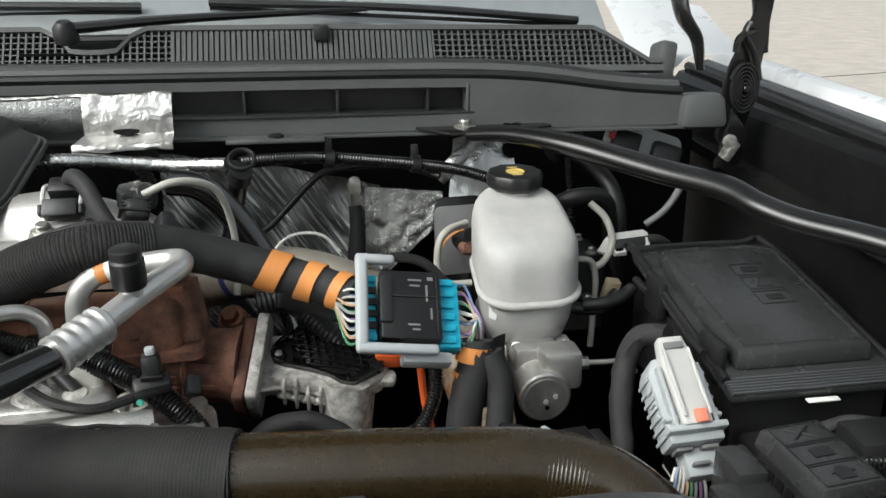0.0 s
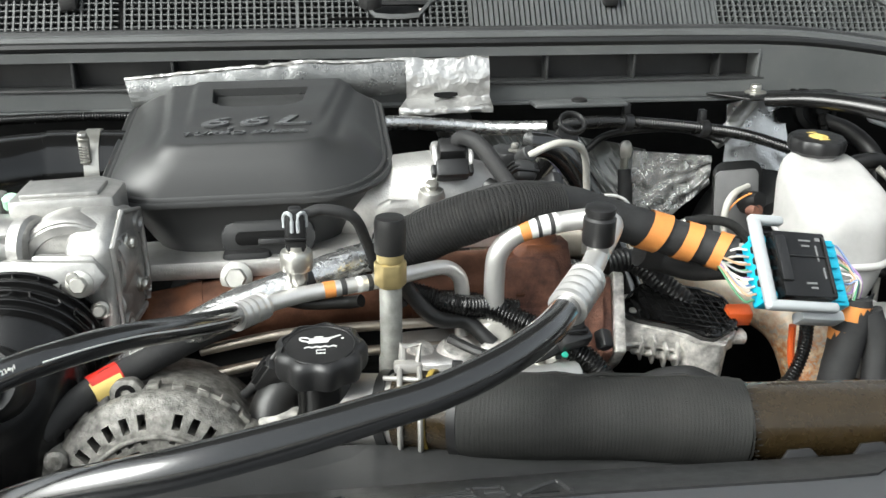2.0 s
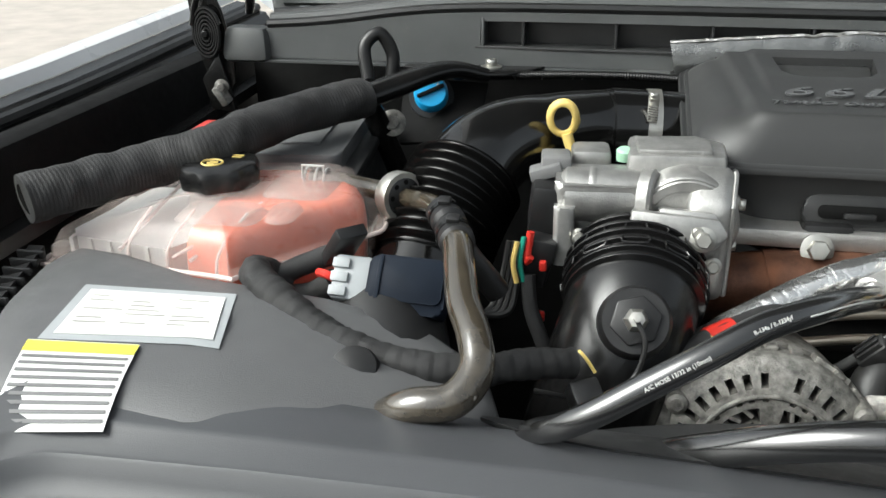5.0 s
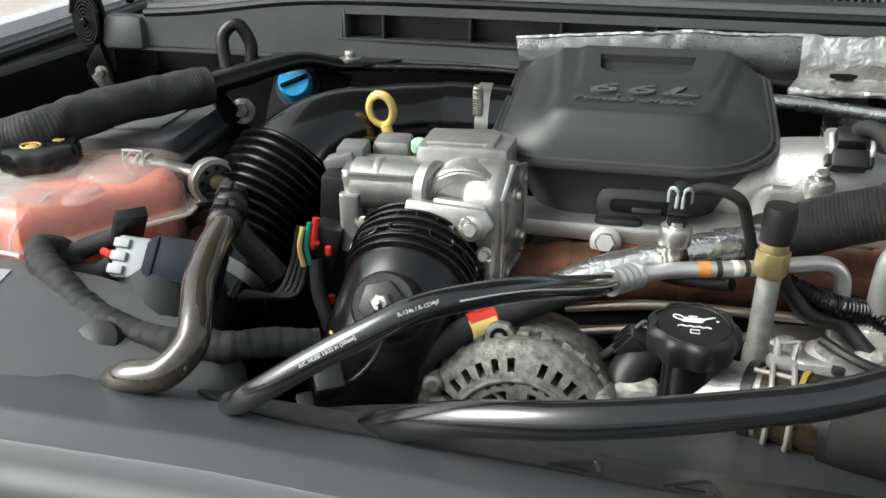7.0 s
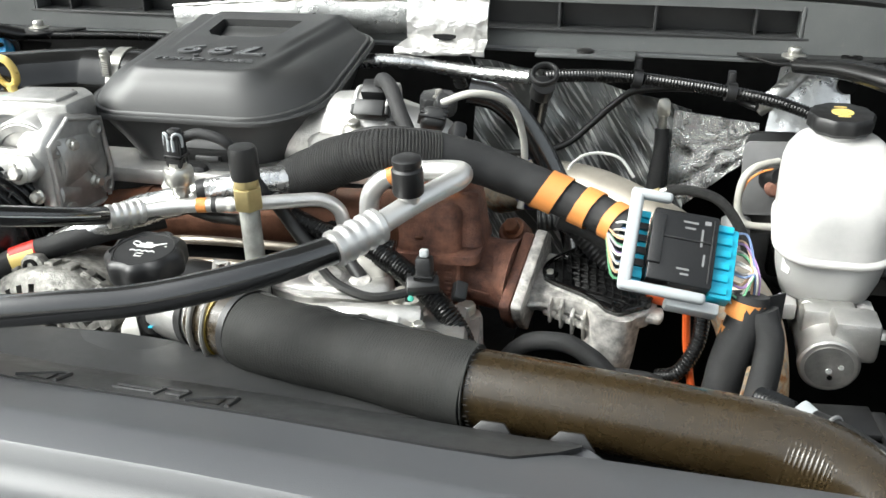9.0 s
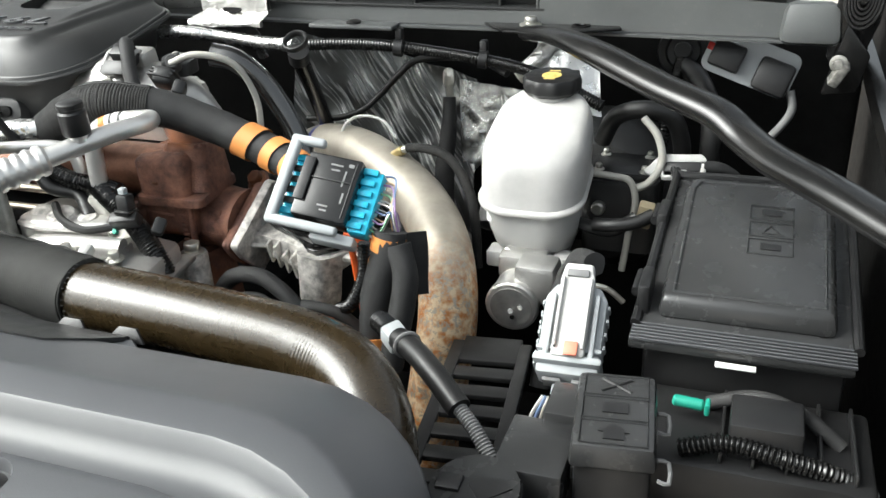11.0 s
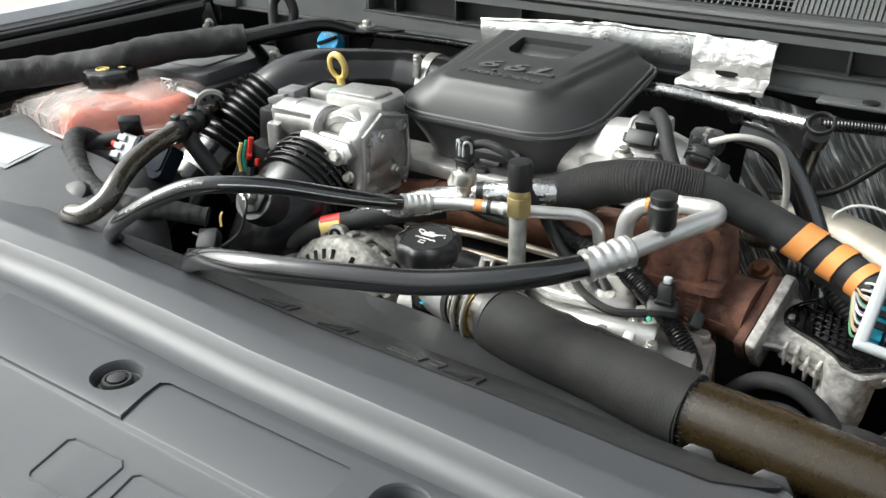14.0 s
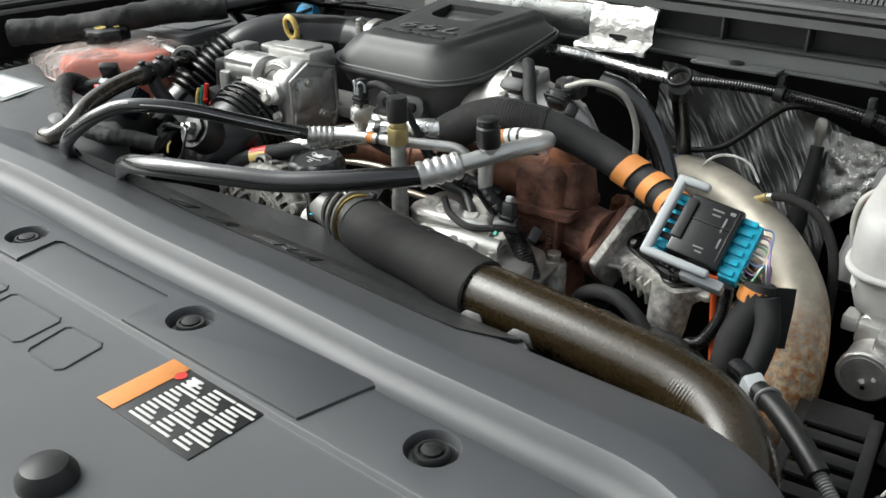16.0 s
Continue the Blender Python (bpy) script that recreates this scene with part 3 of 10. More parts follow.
def hood_hinge(side):
    fx = lambda d: CX + side * d
    plate_ = [(-0.03, -0.075), (-0.008, -0.10), (0.012, -0.07), (0.024, -0.03), (0.03, 0.03), (0.036, 0.09), (0.05, 0.2), (0.028, 0.2), (0.014, 0.1), (-0.018, 0.03), (-0.03, -0.03)]
    t = part("hinge", prism([(side * x, z) for x, z in plate_], 0.006, frame_of((fx(0.951), 1.17, 1.555), (1, 0, 0), (0, 0.0, 1)), 0.002), M_PAINT, hood, "black steel hinge with a coiled flat spring")
    pts = []
    for k in range(96):
        a = k * 0.36
        r = 0.004 + 0.00019 * k
        pts.append((fx(0.951) + side * r * 1.0 * math.cos(a), 1.150, 1.553 + r * 1.7 * math.sin(a)))
    part("coil_spring", tube(pts, 0.0022, 6, 1, flat=2.0), M_RUBBER, t, "coiled flat spring")
    part("spring_pin", rod((fx(0.951), 1.14, 1.553), (fx(0.951), 1.18, 1.553), 0.005, 12, bev=0.001), M_PAINT, t)
    part("spring_tail", tube([(fx(0.972), 1.15, 1.565), (fx(0.962), 1.15, 1.60), (fx(0.945), 1.152, 1.628), (fx(0.952), 1.155, 1.645)], 0.0075, 8, 5, flat=0.5), M_RUBBER, t)
    part("link_arm", tube([(fx(0.905), 1.20, 1.575), (fx(0.895), 1.20, 1.62), (fx(0.875), 1.21, 1.655), (fx(0.88), 1.25, 1.72), (fx(0.90), 1.28, 1.78)], lambda u: 0.010 + 0.03 * u, 10, 5, flat=0.45), M_PAINT, t)
    part("lift_arm", tube([(fx(0.985), 1.18, 1.60), (fx(0.99), 1.20, 1.66), (fx(0.985), 1.24, 1.76)], 0.012, 10, 5), M_PAINT, t)
    part("hook", tube([(fx(0.93), 1.145, 1.605), (fx(0.932), 1.145, 1.622), (fx(0.945), 1.15, 1.63), (fx(0.96), 1.16, 1.632)], 0.005, 8, 5), M_PAINT, t)
    part("lower_bracket", prism([(-0.02 * side, -0.05), (0.02 * side, -0.045), (0.03 * side, 0.0), (0.0, 0.04)], 0.01, frame_of((fx(0.94), 1.165, 1.485), (1, 0, 0), (0, 0, 1)), 0.003), M_PAINT, t)
    part("pivot_bolt", bolt(aim((fx(0.935), 1.145, 1.478), (-side * 0.2, -1, 0)), 0.007), M_GRIME, t, "corroded zinc bolt")
    part("bent_tab", rbox((0.012, 0.02, 0.03), aim((fx(0.93), 1.15, 1.452), (side * 0.5, -0.2, 1)), 0.002), M_GRIME, t, "dull zinc tab")
    return t


for s in (1, -1):
    hood_hinge(s)

# front face of the cowl: a long plastic trough with a recessed slot and a rubber seal on its top edge
cowl = thing("windscreen_cowl", (CX, 1.18, 1.5), "long grey-black plastic cowl panel with a recessed slot", "cowl")


def cowl_top(x):
    d = abs(x - CX)
    return 1.584 - 0.032 * (1 / (1 + math.exp(-(d - 0.72) / 0.055))) - 0.012 * max(0, d - 0.8)


def cowl_y(x):
    d = abs(x - CX)
    return 1.176 + 0.012 * math.cos(min(d, 1) * 1.5) - 0.006


N = 60
xs = [CX - 0.93 + 1.86 * k / N for k in range(N + 1)]
SLOT = 0.555
front = B()
for lo, hi in ((0.0, 0.34), (0.34, 0.83), (0.83, 1.0)):
    for a, b in zip(xs, xs[1:]):
        if lo == 0.34 and abs((a + b) / 2 - CX) < SLOT:
            continue
        z = lambda x, f: 1.502 + (cowl_top(x) - 1.512) * f
        y = lambda x, f: cowl_y(x) + 0.004 * f
        add_mesh(front, [(a, y(a, lo), z(a, lo)), (b, y(b, lo), z(b, lo)), (b, y(b, hi), z(b, hi)), (a, y(a, hi), z(a, hi))], [(0, 1, 2, 3)])
bmesh.ops.remove_doubles(front, verts=front.verts, dist=0.0005)
bmesh.ops.recalc_face_normals(front, faces=front.faces)
bmesh.ops.solidify(front, geom=front.faces[:], thickness=0.004)
part("front_face", front, M_COWL, cowl)
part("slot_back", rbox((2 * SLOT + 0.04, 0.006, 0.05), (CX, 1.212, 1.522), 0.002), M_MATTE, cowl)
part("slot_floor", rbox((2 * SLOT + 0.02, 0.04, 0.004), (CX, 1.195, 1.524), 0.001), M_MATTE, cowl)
for k in range(9):
    part("slot_rib", rbox((0.004, 0.028, 0.036), (CX - 0.5 + 1.0 * k / 8, 1.198, 1.526), 0.001), M_MATTE, cowl)
for x in (CX - SLOT, CX + SLOT):
    part("slot_end", rbox((0.004, 0.036, 0.044), (x, 1.194, 1.522), 0.001), M_COWL, cowl)
part("bottom_flange", sheet(40, 2, lambda u, v: Vector((xs[0] + 1.86 * u, cowl_y(xs[0] + 1.86 * u) - 0.012 + 0.05 * v, 1.5 + 0.003 * v)), 0.003), M_COWL, cowl)
for k, (dz, dy, r) in enumerate(((0.0, 0.004, 0.0065), (0.006, 0.018, 0.0075), (0.012, 0.034, 0.006))):
    part("seal_bead", tube([(x, cowl_y(x) + dy, cowl_top(x) + dz - 0.004) for x in xs[2:-2:2]], r, 8, 2), (M_RUBBER, M_COWL, M_MATTE)[k], cowl, "moulded rubber seal" if k == 0 else "")
for s in (-1, 1):
    x = CX + s * 0.9
    part("end_cap", rbox((0.075, 0.05, 0.052), aim((x, 1.176, 1.494), (0.0, 0.12, 1), (1, 0, 0)), 0.012, taper=0.85), M_COWL, cowl)
for d in (0.29,):
    for s in (-1, 1):
        part("mount_tab", rbox((0.13, 0.035, 0.006), (CX + s * d, 1.158, 1.497), 0.002), M_COWL, cowl)
        part("tab_clip", lathe([(0.011, 0), (0.011, 0.003), (0.006, 0.005), (0, 0.005)], aim((CX + s * d, 1.156, 1.503), (0, 0, 1)), 16), M_RUBBER, cowl)

cowl.location.z += 0.007
cowl.rotation_euler = (0, 0.009, 0)

# air grille behind the seal, its lattice, and the wiper trough
grille = thing("cowl_grille", (CX, 1.24, 1.58), "dark grey plastic air grille with a fine lattice", "grille")
G0, G1 = Vector((0, 1.226, 1.583)), Vector((0, 1.262, 1.634))


def grille_edge(x):
    """The grille's upper end along its slope, 0 to 1: low at the wiper posts and falling at both ends."""
    d = abs(x - CX)
    f = 1.0
    if d > 0.765:
        f = max(0.12, 1.0 - (d - 0.765) / 0.085)
    for c in (CX + 0.05, CX - 0.62):
        f = min(f, 0.42 + max(0, (abs(x - c) - 0.028) / 0.03) * 0.55)
    return min(1.0, f)


def on_grille(x, f):
    p = G0.lerp(G1, f)
    return Vector((x, p.y + 0.012 * (abs(x - CX) < 9) * math.cos(min(abs(x - CX), 1) * 1.5), p.z - 0.012 * max(0, abs(x - CX) - 0.35)))


gx = [CX - 0.86 + 1.72 * k / 172 for k in range(173)]
nrm = Vector((0, -0.82, 0.57))
part("upper_rim", loft([[on_grille(x, grille_edge(x) + a) + nrm * b for a, b in ((-0.04, 0.004), (0.06, 0.006), (0.06, -0.006), (-0.04, -0.006))] for x in gx[::2]]), M_COWL, grille)
part("lower_rim", loft([[on_grille(x, 0.0 + a) + nrm * b for a, b in ((-0.12, 0.003), (0.04, 0.003), (0.04, -0.006), (-0.12, -0.006))] for x in gx[::4]]), M_COWL, grille)
# a near-black sheet stands for the shade behind the lattice
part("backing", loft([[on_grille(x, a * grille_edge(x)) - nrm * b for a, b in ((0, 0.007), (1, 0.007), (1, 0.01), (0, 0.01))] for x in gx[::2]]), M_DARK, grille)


def bars(lo, hi, open_area):
    bm = B()
    step = 0.0095 if open_area else 0.0075
    n = int((hi - lo) / step)
    for k in range(n + 1):
        x = lo + k * step
        e = grille_edge(x)
        w = 0.0013 if open_area else 0.0026
        loft([[on_grille(x + a, f) + nrm * b for a, b in ((-w, 0.001), (w, 0.001), (w, -0.006), (-w, -0.006))] for f in (0.03, e - 0.03)], bm)
    if open_area:
        for j in range(1, 7):
            f = j / 7
            run = [x for x in np.arange(lo, hi + step, step) if grille_edge(x) > f + 0.05]
            if len(run) > 1:
                loft([[on_grille(x, f + a) + nrm * b for a, b in ((-0.012, 0.0005), (0.012, 0.0005), (0.012, -0.006), (-0.012, -0.006))] for x in run], bm)
    return bm


for lo, hi, op in ((-1.17, -0.64, True), (-0.63, -0.40, True), (-0.40, -0.25, True), (-0.245, -0.165, True), (-0.16, 0.2, False), (0.205, 0.53, True)):
    part("lattice" if op else "louvre_panel", bars(lo, hi, op), M_COWL, grille)
for x in (0.045, -0.70):
    part("washer_nozzle", rbox((0.022, 0.02, 0.022), (x, 1.262, 1.618), 0.004), M_PLASTIC, grille, "black washer nozzle")
part("notch_tray", sheet(10, 4, lambda u, v: Vector((CX + 0.02 + 0.13 * (u - 0.5), 1.250 + 0.06 * v, 1.606 + 0.01 * v)), 0.003), M_DARK, grille)
part("notch_tray", sheet(10, 4, lambda u, v: Vector((CX - 0.62 + 0.13 * (u - 0.5), 1.250 + 0.06 * v, 1.606 + 0.01 * v)), 0.003), M_DARK, grille)
grille.location.z += 0.007
grille.rotation_euler = (0, 0.009, 0)

windscreen = thing("windscreen", (CX, 1.45, 1.6), "windscreen with a pale sky reflection put into its colour", "windscreen")
part("glass", sheet(20, 6, lambda u, v: Vector((CX + (u - 0.5) * 1.7, 1.36 + 0.72 * v - 0.16 * (2 * u - 1) ** 2 * -1 * 0.5, 1.625 + 0.5 * v - 0.03 * (2 * u - 1) ** 2)), 0.005), M_GLASS, windscreen)
part("lower_trim", tube([(CX + (u - 0.5) * 1.66, 1.345 + 0.08 * (2 * u - 1) ** 2, 1.622 - 0.03 * (2 * u - 1) ** 2) for u in [k / 12 for k in range(13)]], 0.012, 8, 2, flat=0.6), M_RUBBER, windscreen)


def wiper(pivot, far, tip):
    t = thing("windscreen_wiper", pivot, "black windscreen wiper arm and blade lying on the glass", "wiper", "windscreen wipers")
    p = Vector(pivot)
    part("pivot_cap", lathe([(0.017, 0), (0.016, 0.02), (0.009, 0.028), (0, 0.029)], aim(p, (0, -0.3, 1)), 18), M_PLASTIC, t)
    part("arm", tube([p + Vector((0, 0, 0.016)), p.lerp(Vector(far), 0.35) + Vector((0, 0, 0.014)), Vector(far)], lambda u: 0.015 - 0.008 * u, 8, 6, flat=0.55), M_PLASTIC, t)
    blade = part("blade", tube([Vector(tip[0]), (Vector(tip[0]) + Vector(tip[1])) / 2 + Vector((0, 0, 0.006)), Vector(tip[1])], 0.008, 8, 8, flat=0.8), M_PLASTIC, t)
    part("rubber_edge", tube([Vector(tip[0]) - Vector((0, -0.004, 0.008)), Vector(tip[1]) - Vector((0, -0.004, 0.008))], 0.0035, 6, 4), M_RUBBER, blade)
    return t


wiper((-0.30, 1.27, 1.628), (0.12, 1.40, 1.655), ((-0.12, 1.41, 1.668), (0.46, 1.385, 1.633)))
wiper((-0.93, 1.27, 1.628), (-0.55, 1.41, 1.66), ((-0.85, 1.41, 1.662), (-0.22, 1.40, 1.664)))

for s in (1, -1):
    x = lambda d: CX + s * d
    t = thing("cowl_corner", (x(0.9), 1.25, 1.5), "white painted body corner beside the windscreen", "body panel", "cowl corners")
    part("corner_panel", loft([[Vector((x(d), y, z)) for d, y, z in ring] for ring in (
        ((0.845, 1.30, 1.54), (0.86, 1.40, 1.60), (0.87, 1.55, 1.66)), ((0.875, 1.275, 1.55), (0.89, 1.40, 1.605), (0.90, 1.55, 1.665)),
        ((0.92, 1.27, 1.585), (0.94, 1.40, 1.61), (0.95, 1.55, 1.66)), ((1.03, 1.30, 1.585), (1.05, 1.42, 1.60), (1.06, 1.55, 1.64)))], cap=False, closed=False), M_BODY, t)
    part("seal_post", rbox((0.03, 0.05, 0.11), aim((x(0.865), 1.265, 1.50), (s * 0.2, 0.25, 1)), 0.008), M_COWL, t)

# ---- radiator cover at the front of the bay ----
cover = thing("radiator_cover", (CX, 0.2, 1.37), "broad grained grey plastic radiator cover with raised panels", "cover")
COV_L, COV_R = -1.11, 0.375
# height of the cover from front to rear: flat field, groove, rounded rail, sloping rear lip
COVER_LINE = [(-0.28, 1.385), (-0.2, 1.405), (-0.05, 1.4105), (0.10, 1.4115), (0.2435, 1.4115), (0.2455, 1.4122), (0.2485, 1.4160), (0.2505, 1.4168), (0.316, 1.4172), (0.3205, 1.4170), (0.3245, 1.4156), (0.3295, 1.4085), (0.335, 1.396), (0.343, 1.3855), (0.355, 1.3800),
              (0.367, 1.3805), (0.376, 1.3850), (0.3825, 1.3925), (0.3878, 1.4015), (0.3902, 1.4037), (0.3935, 1.4044), (0.4155, 1.4068), (0.4195, 1.4066), (0.424, 1.4052), (0.4275, 1.4036), (0.47, 1.3885), (0.504, 1.3755), (0.510, 1.3715), (0.5125, 1.366), (0.5145, 1.345)]


def cover_bow(x):
    """The rear rail bows slightly to the rear on the passenger side."""
    return float(np.interp(x, [-1.06, -0.9, -0.7, -0.53, -0.4, -0.2, 0.0], [0.008, 0.015, 0.018, 0.010, 0.002, -0.001, -0.010]))


def lip_bow(x):
    return float(np.interp(x, [-1.10, -0.85, -0.7, -0.5, -0.35], [-0.045, -0.034, -0.028, -0.010, 0.0]))


def lip_rise(x):
    return float(np.interp(x, [-1.10, -0.95, -0.8, -0.5, -0.35], [0.062, 0.046, 0.024, 0.008, 0.0]))


def cover_point(u, k, k_n):
    """u across the car, k along the profile; towards both ends the rail curves to the front and down."""
    x = COV_L + (COV_R - COV_L) * u
    y, z = COVER_LINE[k]
    rear = min(1, max(0, (y - 0.40) / 0.11))
    y += cover_bow(x) * min(1, max(0, (y - 0.2) / 0.15)) + lip_bow(x) * rear
    z += lip_rise(x) * rear
    for edge, sgn, e1, amount in ((COV_L, 1, 0.08, 0.10), (COV_R, -1, 0.16, 0.15)):
        d = (x - edge) * sgn
        if d < e1:
            q = 1 - d / e1
            pull = amount * (1 - math.sqrt(max(0, 1 - q * q)))
            w = min(1, max(0, (y - 0.18) / 0.14))
            y -= pull * w
            z -= 0.02 * q ** 3 * w
    return Vector((x, y, z))


us = [0, 0.005, 0.012, 0.02, 0.03, 0.045, 0.06, 0.08, 0.1, 0.12, 0.145] + [0.17 + 0.66 * k / 24 for k in range(25)] + [0.855, 0.88, 0.9, 0.92, 0.94, 0.955, 0.97, 0.98, 0.988, 0.995, 1]
shell = B()
grid = [[shell.verts.new(cover_point(u, k, 0)) for u in us] for k in range(len(COVER_LINE))]
for a, b in zip(grid, grid[1:]):
    for i in range(len(us) - 1):
        shell.faces.new((a[i], a[i + 1], b[i + 1], b[i]))
bmesh.ops.recalc_face_normals(shell, faces=shell.faces)
if sum(f.normal.z for f in shell.faces) < 0:
    bmesh.ops.reverse_faces(shell, faces=shell.faces)
base = [v.co.copy() for v in shell.verts]
nv = len(base)
# give the sheet a thickness by a lower copy joined along the rim
rows, cols = len(grid), len(us)
lower = [[shell.verts.new(grid[k][i].co - Vector((0, 0.004 if k == rows - 1 else 0, 0.012))) for i in range(cols)] for k in range(rows)]
for a, b in zip(lower, lower[1:]):
    for i in range(cols - 1):
        shell.faces.new((a[i], b[i], b[i + 1], a[i + 1]))
for k in range(rows - 1):
    shell.faces.new((grid[k][0], grid[k + 1][0], lower[k + 1][0], lower[k][0]))
    shell.faces.new((grid[k][-1], lower[k][-1], lower[k + 1][-1], grid[k + 1][-1]))
for i in range(cols - 1):
    shell.faces.new((grid[0][i], lower[0][i], lower[0][i + 1], grid[0][i + 1]))
    shell.faces.new((grid[-1][i], grid[-1][i + 1], lower[-1][i + 1], lower[-1][i]))
bmesh.ops.recalc_face_normals(shell, faces=shell.faces)
CLIPS = ((-0.748, 0.293), (-0.455, 0.287), (-0.162, 0.290), (0.124, 0.289))
def well(x, y):
    return lathe([(0.0195, 1.4085), (0.0205, 1.4150), (0.0215, 1.4170), (0.0255, 1.4240)], Matrix.Translation((x, y, 0)), 40)


cutters = [well(x, y) for x, y in CLIPS]
cutters.append(prism(rrect(0.10, 0.06, 0.012), 0.03, Matrix.Translation((-0.485, 0.105, 1.4065)), 0.0))
cutters.append(prism([(-0.385, 0.155), (-0.345, 0.158), (-0.338, 0.135), (-0.290, 0.138), (-0.283, 0.128), (-0.298, 0.085), (-0.385, 0.085)], 0.05, Matrix.Translation((0, 0, 1.380)), 0.0))
part("shell", carve(shell, cutters, "FAST"), M_COVER, cover, angle=26)
# raised plate on the shelf, cut back round a shallow pocket with slanted ends
plate_line = [(-0.652, 0.2495), (-0.404, 0.2495), (-0.413, 0.280), (-0.417, 0.299), (-0.408, 0.304), (-0.214, 0.303), (-0.209, 0.298), (-0.208, 0.262), (-0.211, 0.2495), (0.024, 0.2495), (0.040, 0.318), (0.034, 0.3215), (-0.662, 0.3215), (-0.668, 0.318)]
raised = prism(plate_line, 0.0036, Matrix.Translation((0, 0, 1.4160)), 0.0014, top_only=True)
part("raised_plate", carve(raised, [well(x, y) for x, y in CLIPS[1:3]]), M_COVER, cover, angle=30)


for x, y in CLIPS:
    part("push_clip", lathe([(0.0185, 0), (0.0185, 0.0015), (0.0165, 0.0025), (0.0135, 0.0025), (0.0132, 0.0065), (0.0120, 0.0085), (0.0100, 0.0085), (0.0095, 0.0068), (0.0085, 0.0068), (0.008, 0.0095), (0.004, 0.0105), (0, 0.0107)], aim((x + 0.001, y - 0.002, 1.4088), (0, 0, 1)), 28), M_PLASTIC, cover, "black push clip")
for x in (-0.065,):
    part("rubber_bumper", lathe([(0.022, 0), (0.021, 0.012), (0.016, 0.02), (0.007, 0.023), (0, 0.023)], aim((x, 0.10, 1.405), (0, 0, 1)), 24), M_RUBBER, cover, "black rubber hood bumper")
# the maker's mark is drawn as a row of plain slanted outlines
def mark(points):
    pts = [Vector((x, y, 1.4116)) for x, y in points]
    return part("emblem_outline", tube(pts + pts[:1], 0.0016, 6, 1), M_COVER, cover, "moulded outline mark")


for x0, x1 in ((-0.424, -0.362), (-0.348, -0.262), (-0.248, -0.192)):
    for g in (0.0,):
        mark([(x0 + 0.005 + g, 0.219 - g), (x1 - 0.006 - g, 0.2205 - g), (x1 - g, 0.216 - g), (x1 + 0.006 - g, 0.178 + g), (x1 + 0.002 - g, 0.1735 + g), (x0 + 0.014 + g, 0.172 + g), (x0 + 0.009 + g, 0.176 + g), (x0 + g, 0.214 - g)])
# caution plate: orange head, black field, white lines of small print
def plate(cx, cy, w, d, name):
    base = part(name, rbox((w, d, 0.0008), (cx, cy, 1.4118), 0.0003), M_PLASTIC, cover, "black and orange caution plate")
    part("orange_band", rbox((w * 0.2, d, 0.0004), (cx - w * 0.4, cy, 1.4127), 0.0001), M_ORANGE, base)
    for j in range(12):
        for q in range(3):
            wl = w * (0.12 + 0.035 * ((j * 5 + q * 3) % 4))
            part("print_line", rbox((wl, d * 0.036, 0.0003), (cx + w * (-0.2 + 0.24 * q) + wl * 0.5, cy + d * (0.40 - 0.073 * j), 1.4128), 0.0001), M_INK, base)
    for q, c in ((0.28, M_RED), (0.14, M_INK)):
        part("warning_sign", lathe([(0.0055, 0), (0.0055, 0.0004), (0, 0.0004)], aim((cx - w * q, cy + d * 0.34, 1.4128), (0, 0, 1)), 12), c, base)
    return base


plate(-0.066, 0.209, 0.119, 0.072, "caution_plate")
info = part("printed_notice", rbox((0.12, 0.085, 0.0006), (-0.622, 0.20, 1.41085), 0.0002), M_COVER, cover)
for j in range(15):
    for q in range(2):
        part("print_line", rbox((0.03 + 0.009 * ((j * 7 + q * 3) % 3), 0.0017, 0.0003), (-0.652 + 0.056 * q, 0.236 - 0.0051 * j - 0.002 * q, 1.4116), 0.0001), M_INK, info)
# lower lip tabs at the rear edge
for x in (-0.025, 0.035):
    part("edge_tab", prism([(-0.02, 0), (0.02, 0), (0.010, 0.013), (-0.008, 0.013)], 0.004, frame_of((x, 0.526, 1.356), (1, 0, 0), (0, 0.5, 0.9)), 0.001), M_PLASTIC, cover)
ledge_x = [-0.862, -0.845] + [-0.80 + 0.1 * k for k in range(9)] + [0.05, 0.065]
part("rear_ledge", loft([[Vector((x, cover_bow(x) + lip_bow(x) + y, z + lip_rise(x))) for y, z in ((0.500, 1.352), (0.500, 1.3685), (0.5255 - (0.012 if k in (0, len(ledge_x) - 1) else 0), 1.3665), (0.5285 - (0.012 if k in (0, len(ledge_x) - 1) else 0), 1.362), (0.5275 - (0.012 if k in (0, len(ledge_x) - 1) else 0), 1.350))] for k, x in enumerate(ledge_x)]), M_COVER, cover)

# hood latch seen through the opening in the cover
latch = thing("hood_latch", (-0.335, 0.12, 1.37), "greased steel hood latch with a coil spring in a dark opening", "latch")
# near-black plate in place of the shade inside the opening
part("housing", rbox((0.12, 0.09, 0.01), (-0.335, 0.118, 1.366), 0.002), M_DARK, latch)
part("hook", prism([(-0.02, -0.02), (0.018, -0.024), (0.026, 0.0), (0.012, 0.016), (0.004, 0.006), (-0.016, 0.018)], 0.008, Matrix.Translation((-0.325, 0.112, 1.378)), 0.002), M_STEEL, latch, "greased steel hook")
part("spring", tube([(-0.372 + 0.0011 * k, 0.118 + 0.006 * math.cos(k * 0.9), 1.390 + 0.006 * math.sin(k * 0.9)) for k in range(56)], 0.0011, 6, 1), M_BRASS, latch, "coil spring")
part("link", tube([(-0.36, 0.10, 1.386), (-0.335, 0.098, 1.390), (-0.31, 0.105, 1.386)], 0.0025, 8, 4), M_STEEL, latch)

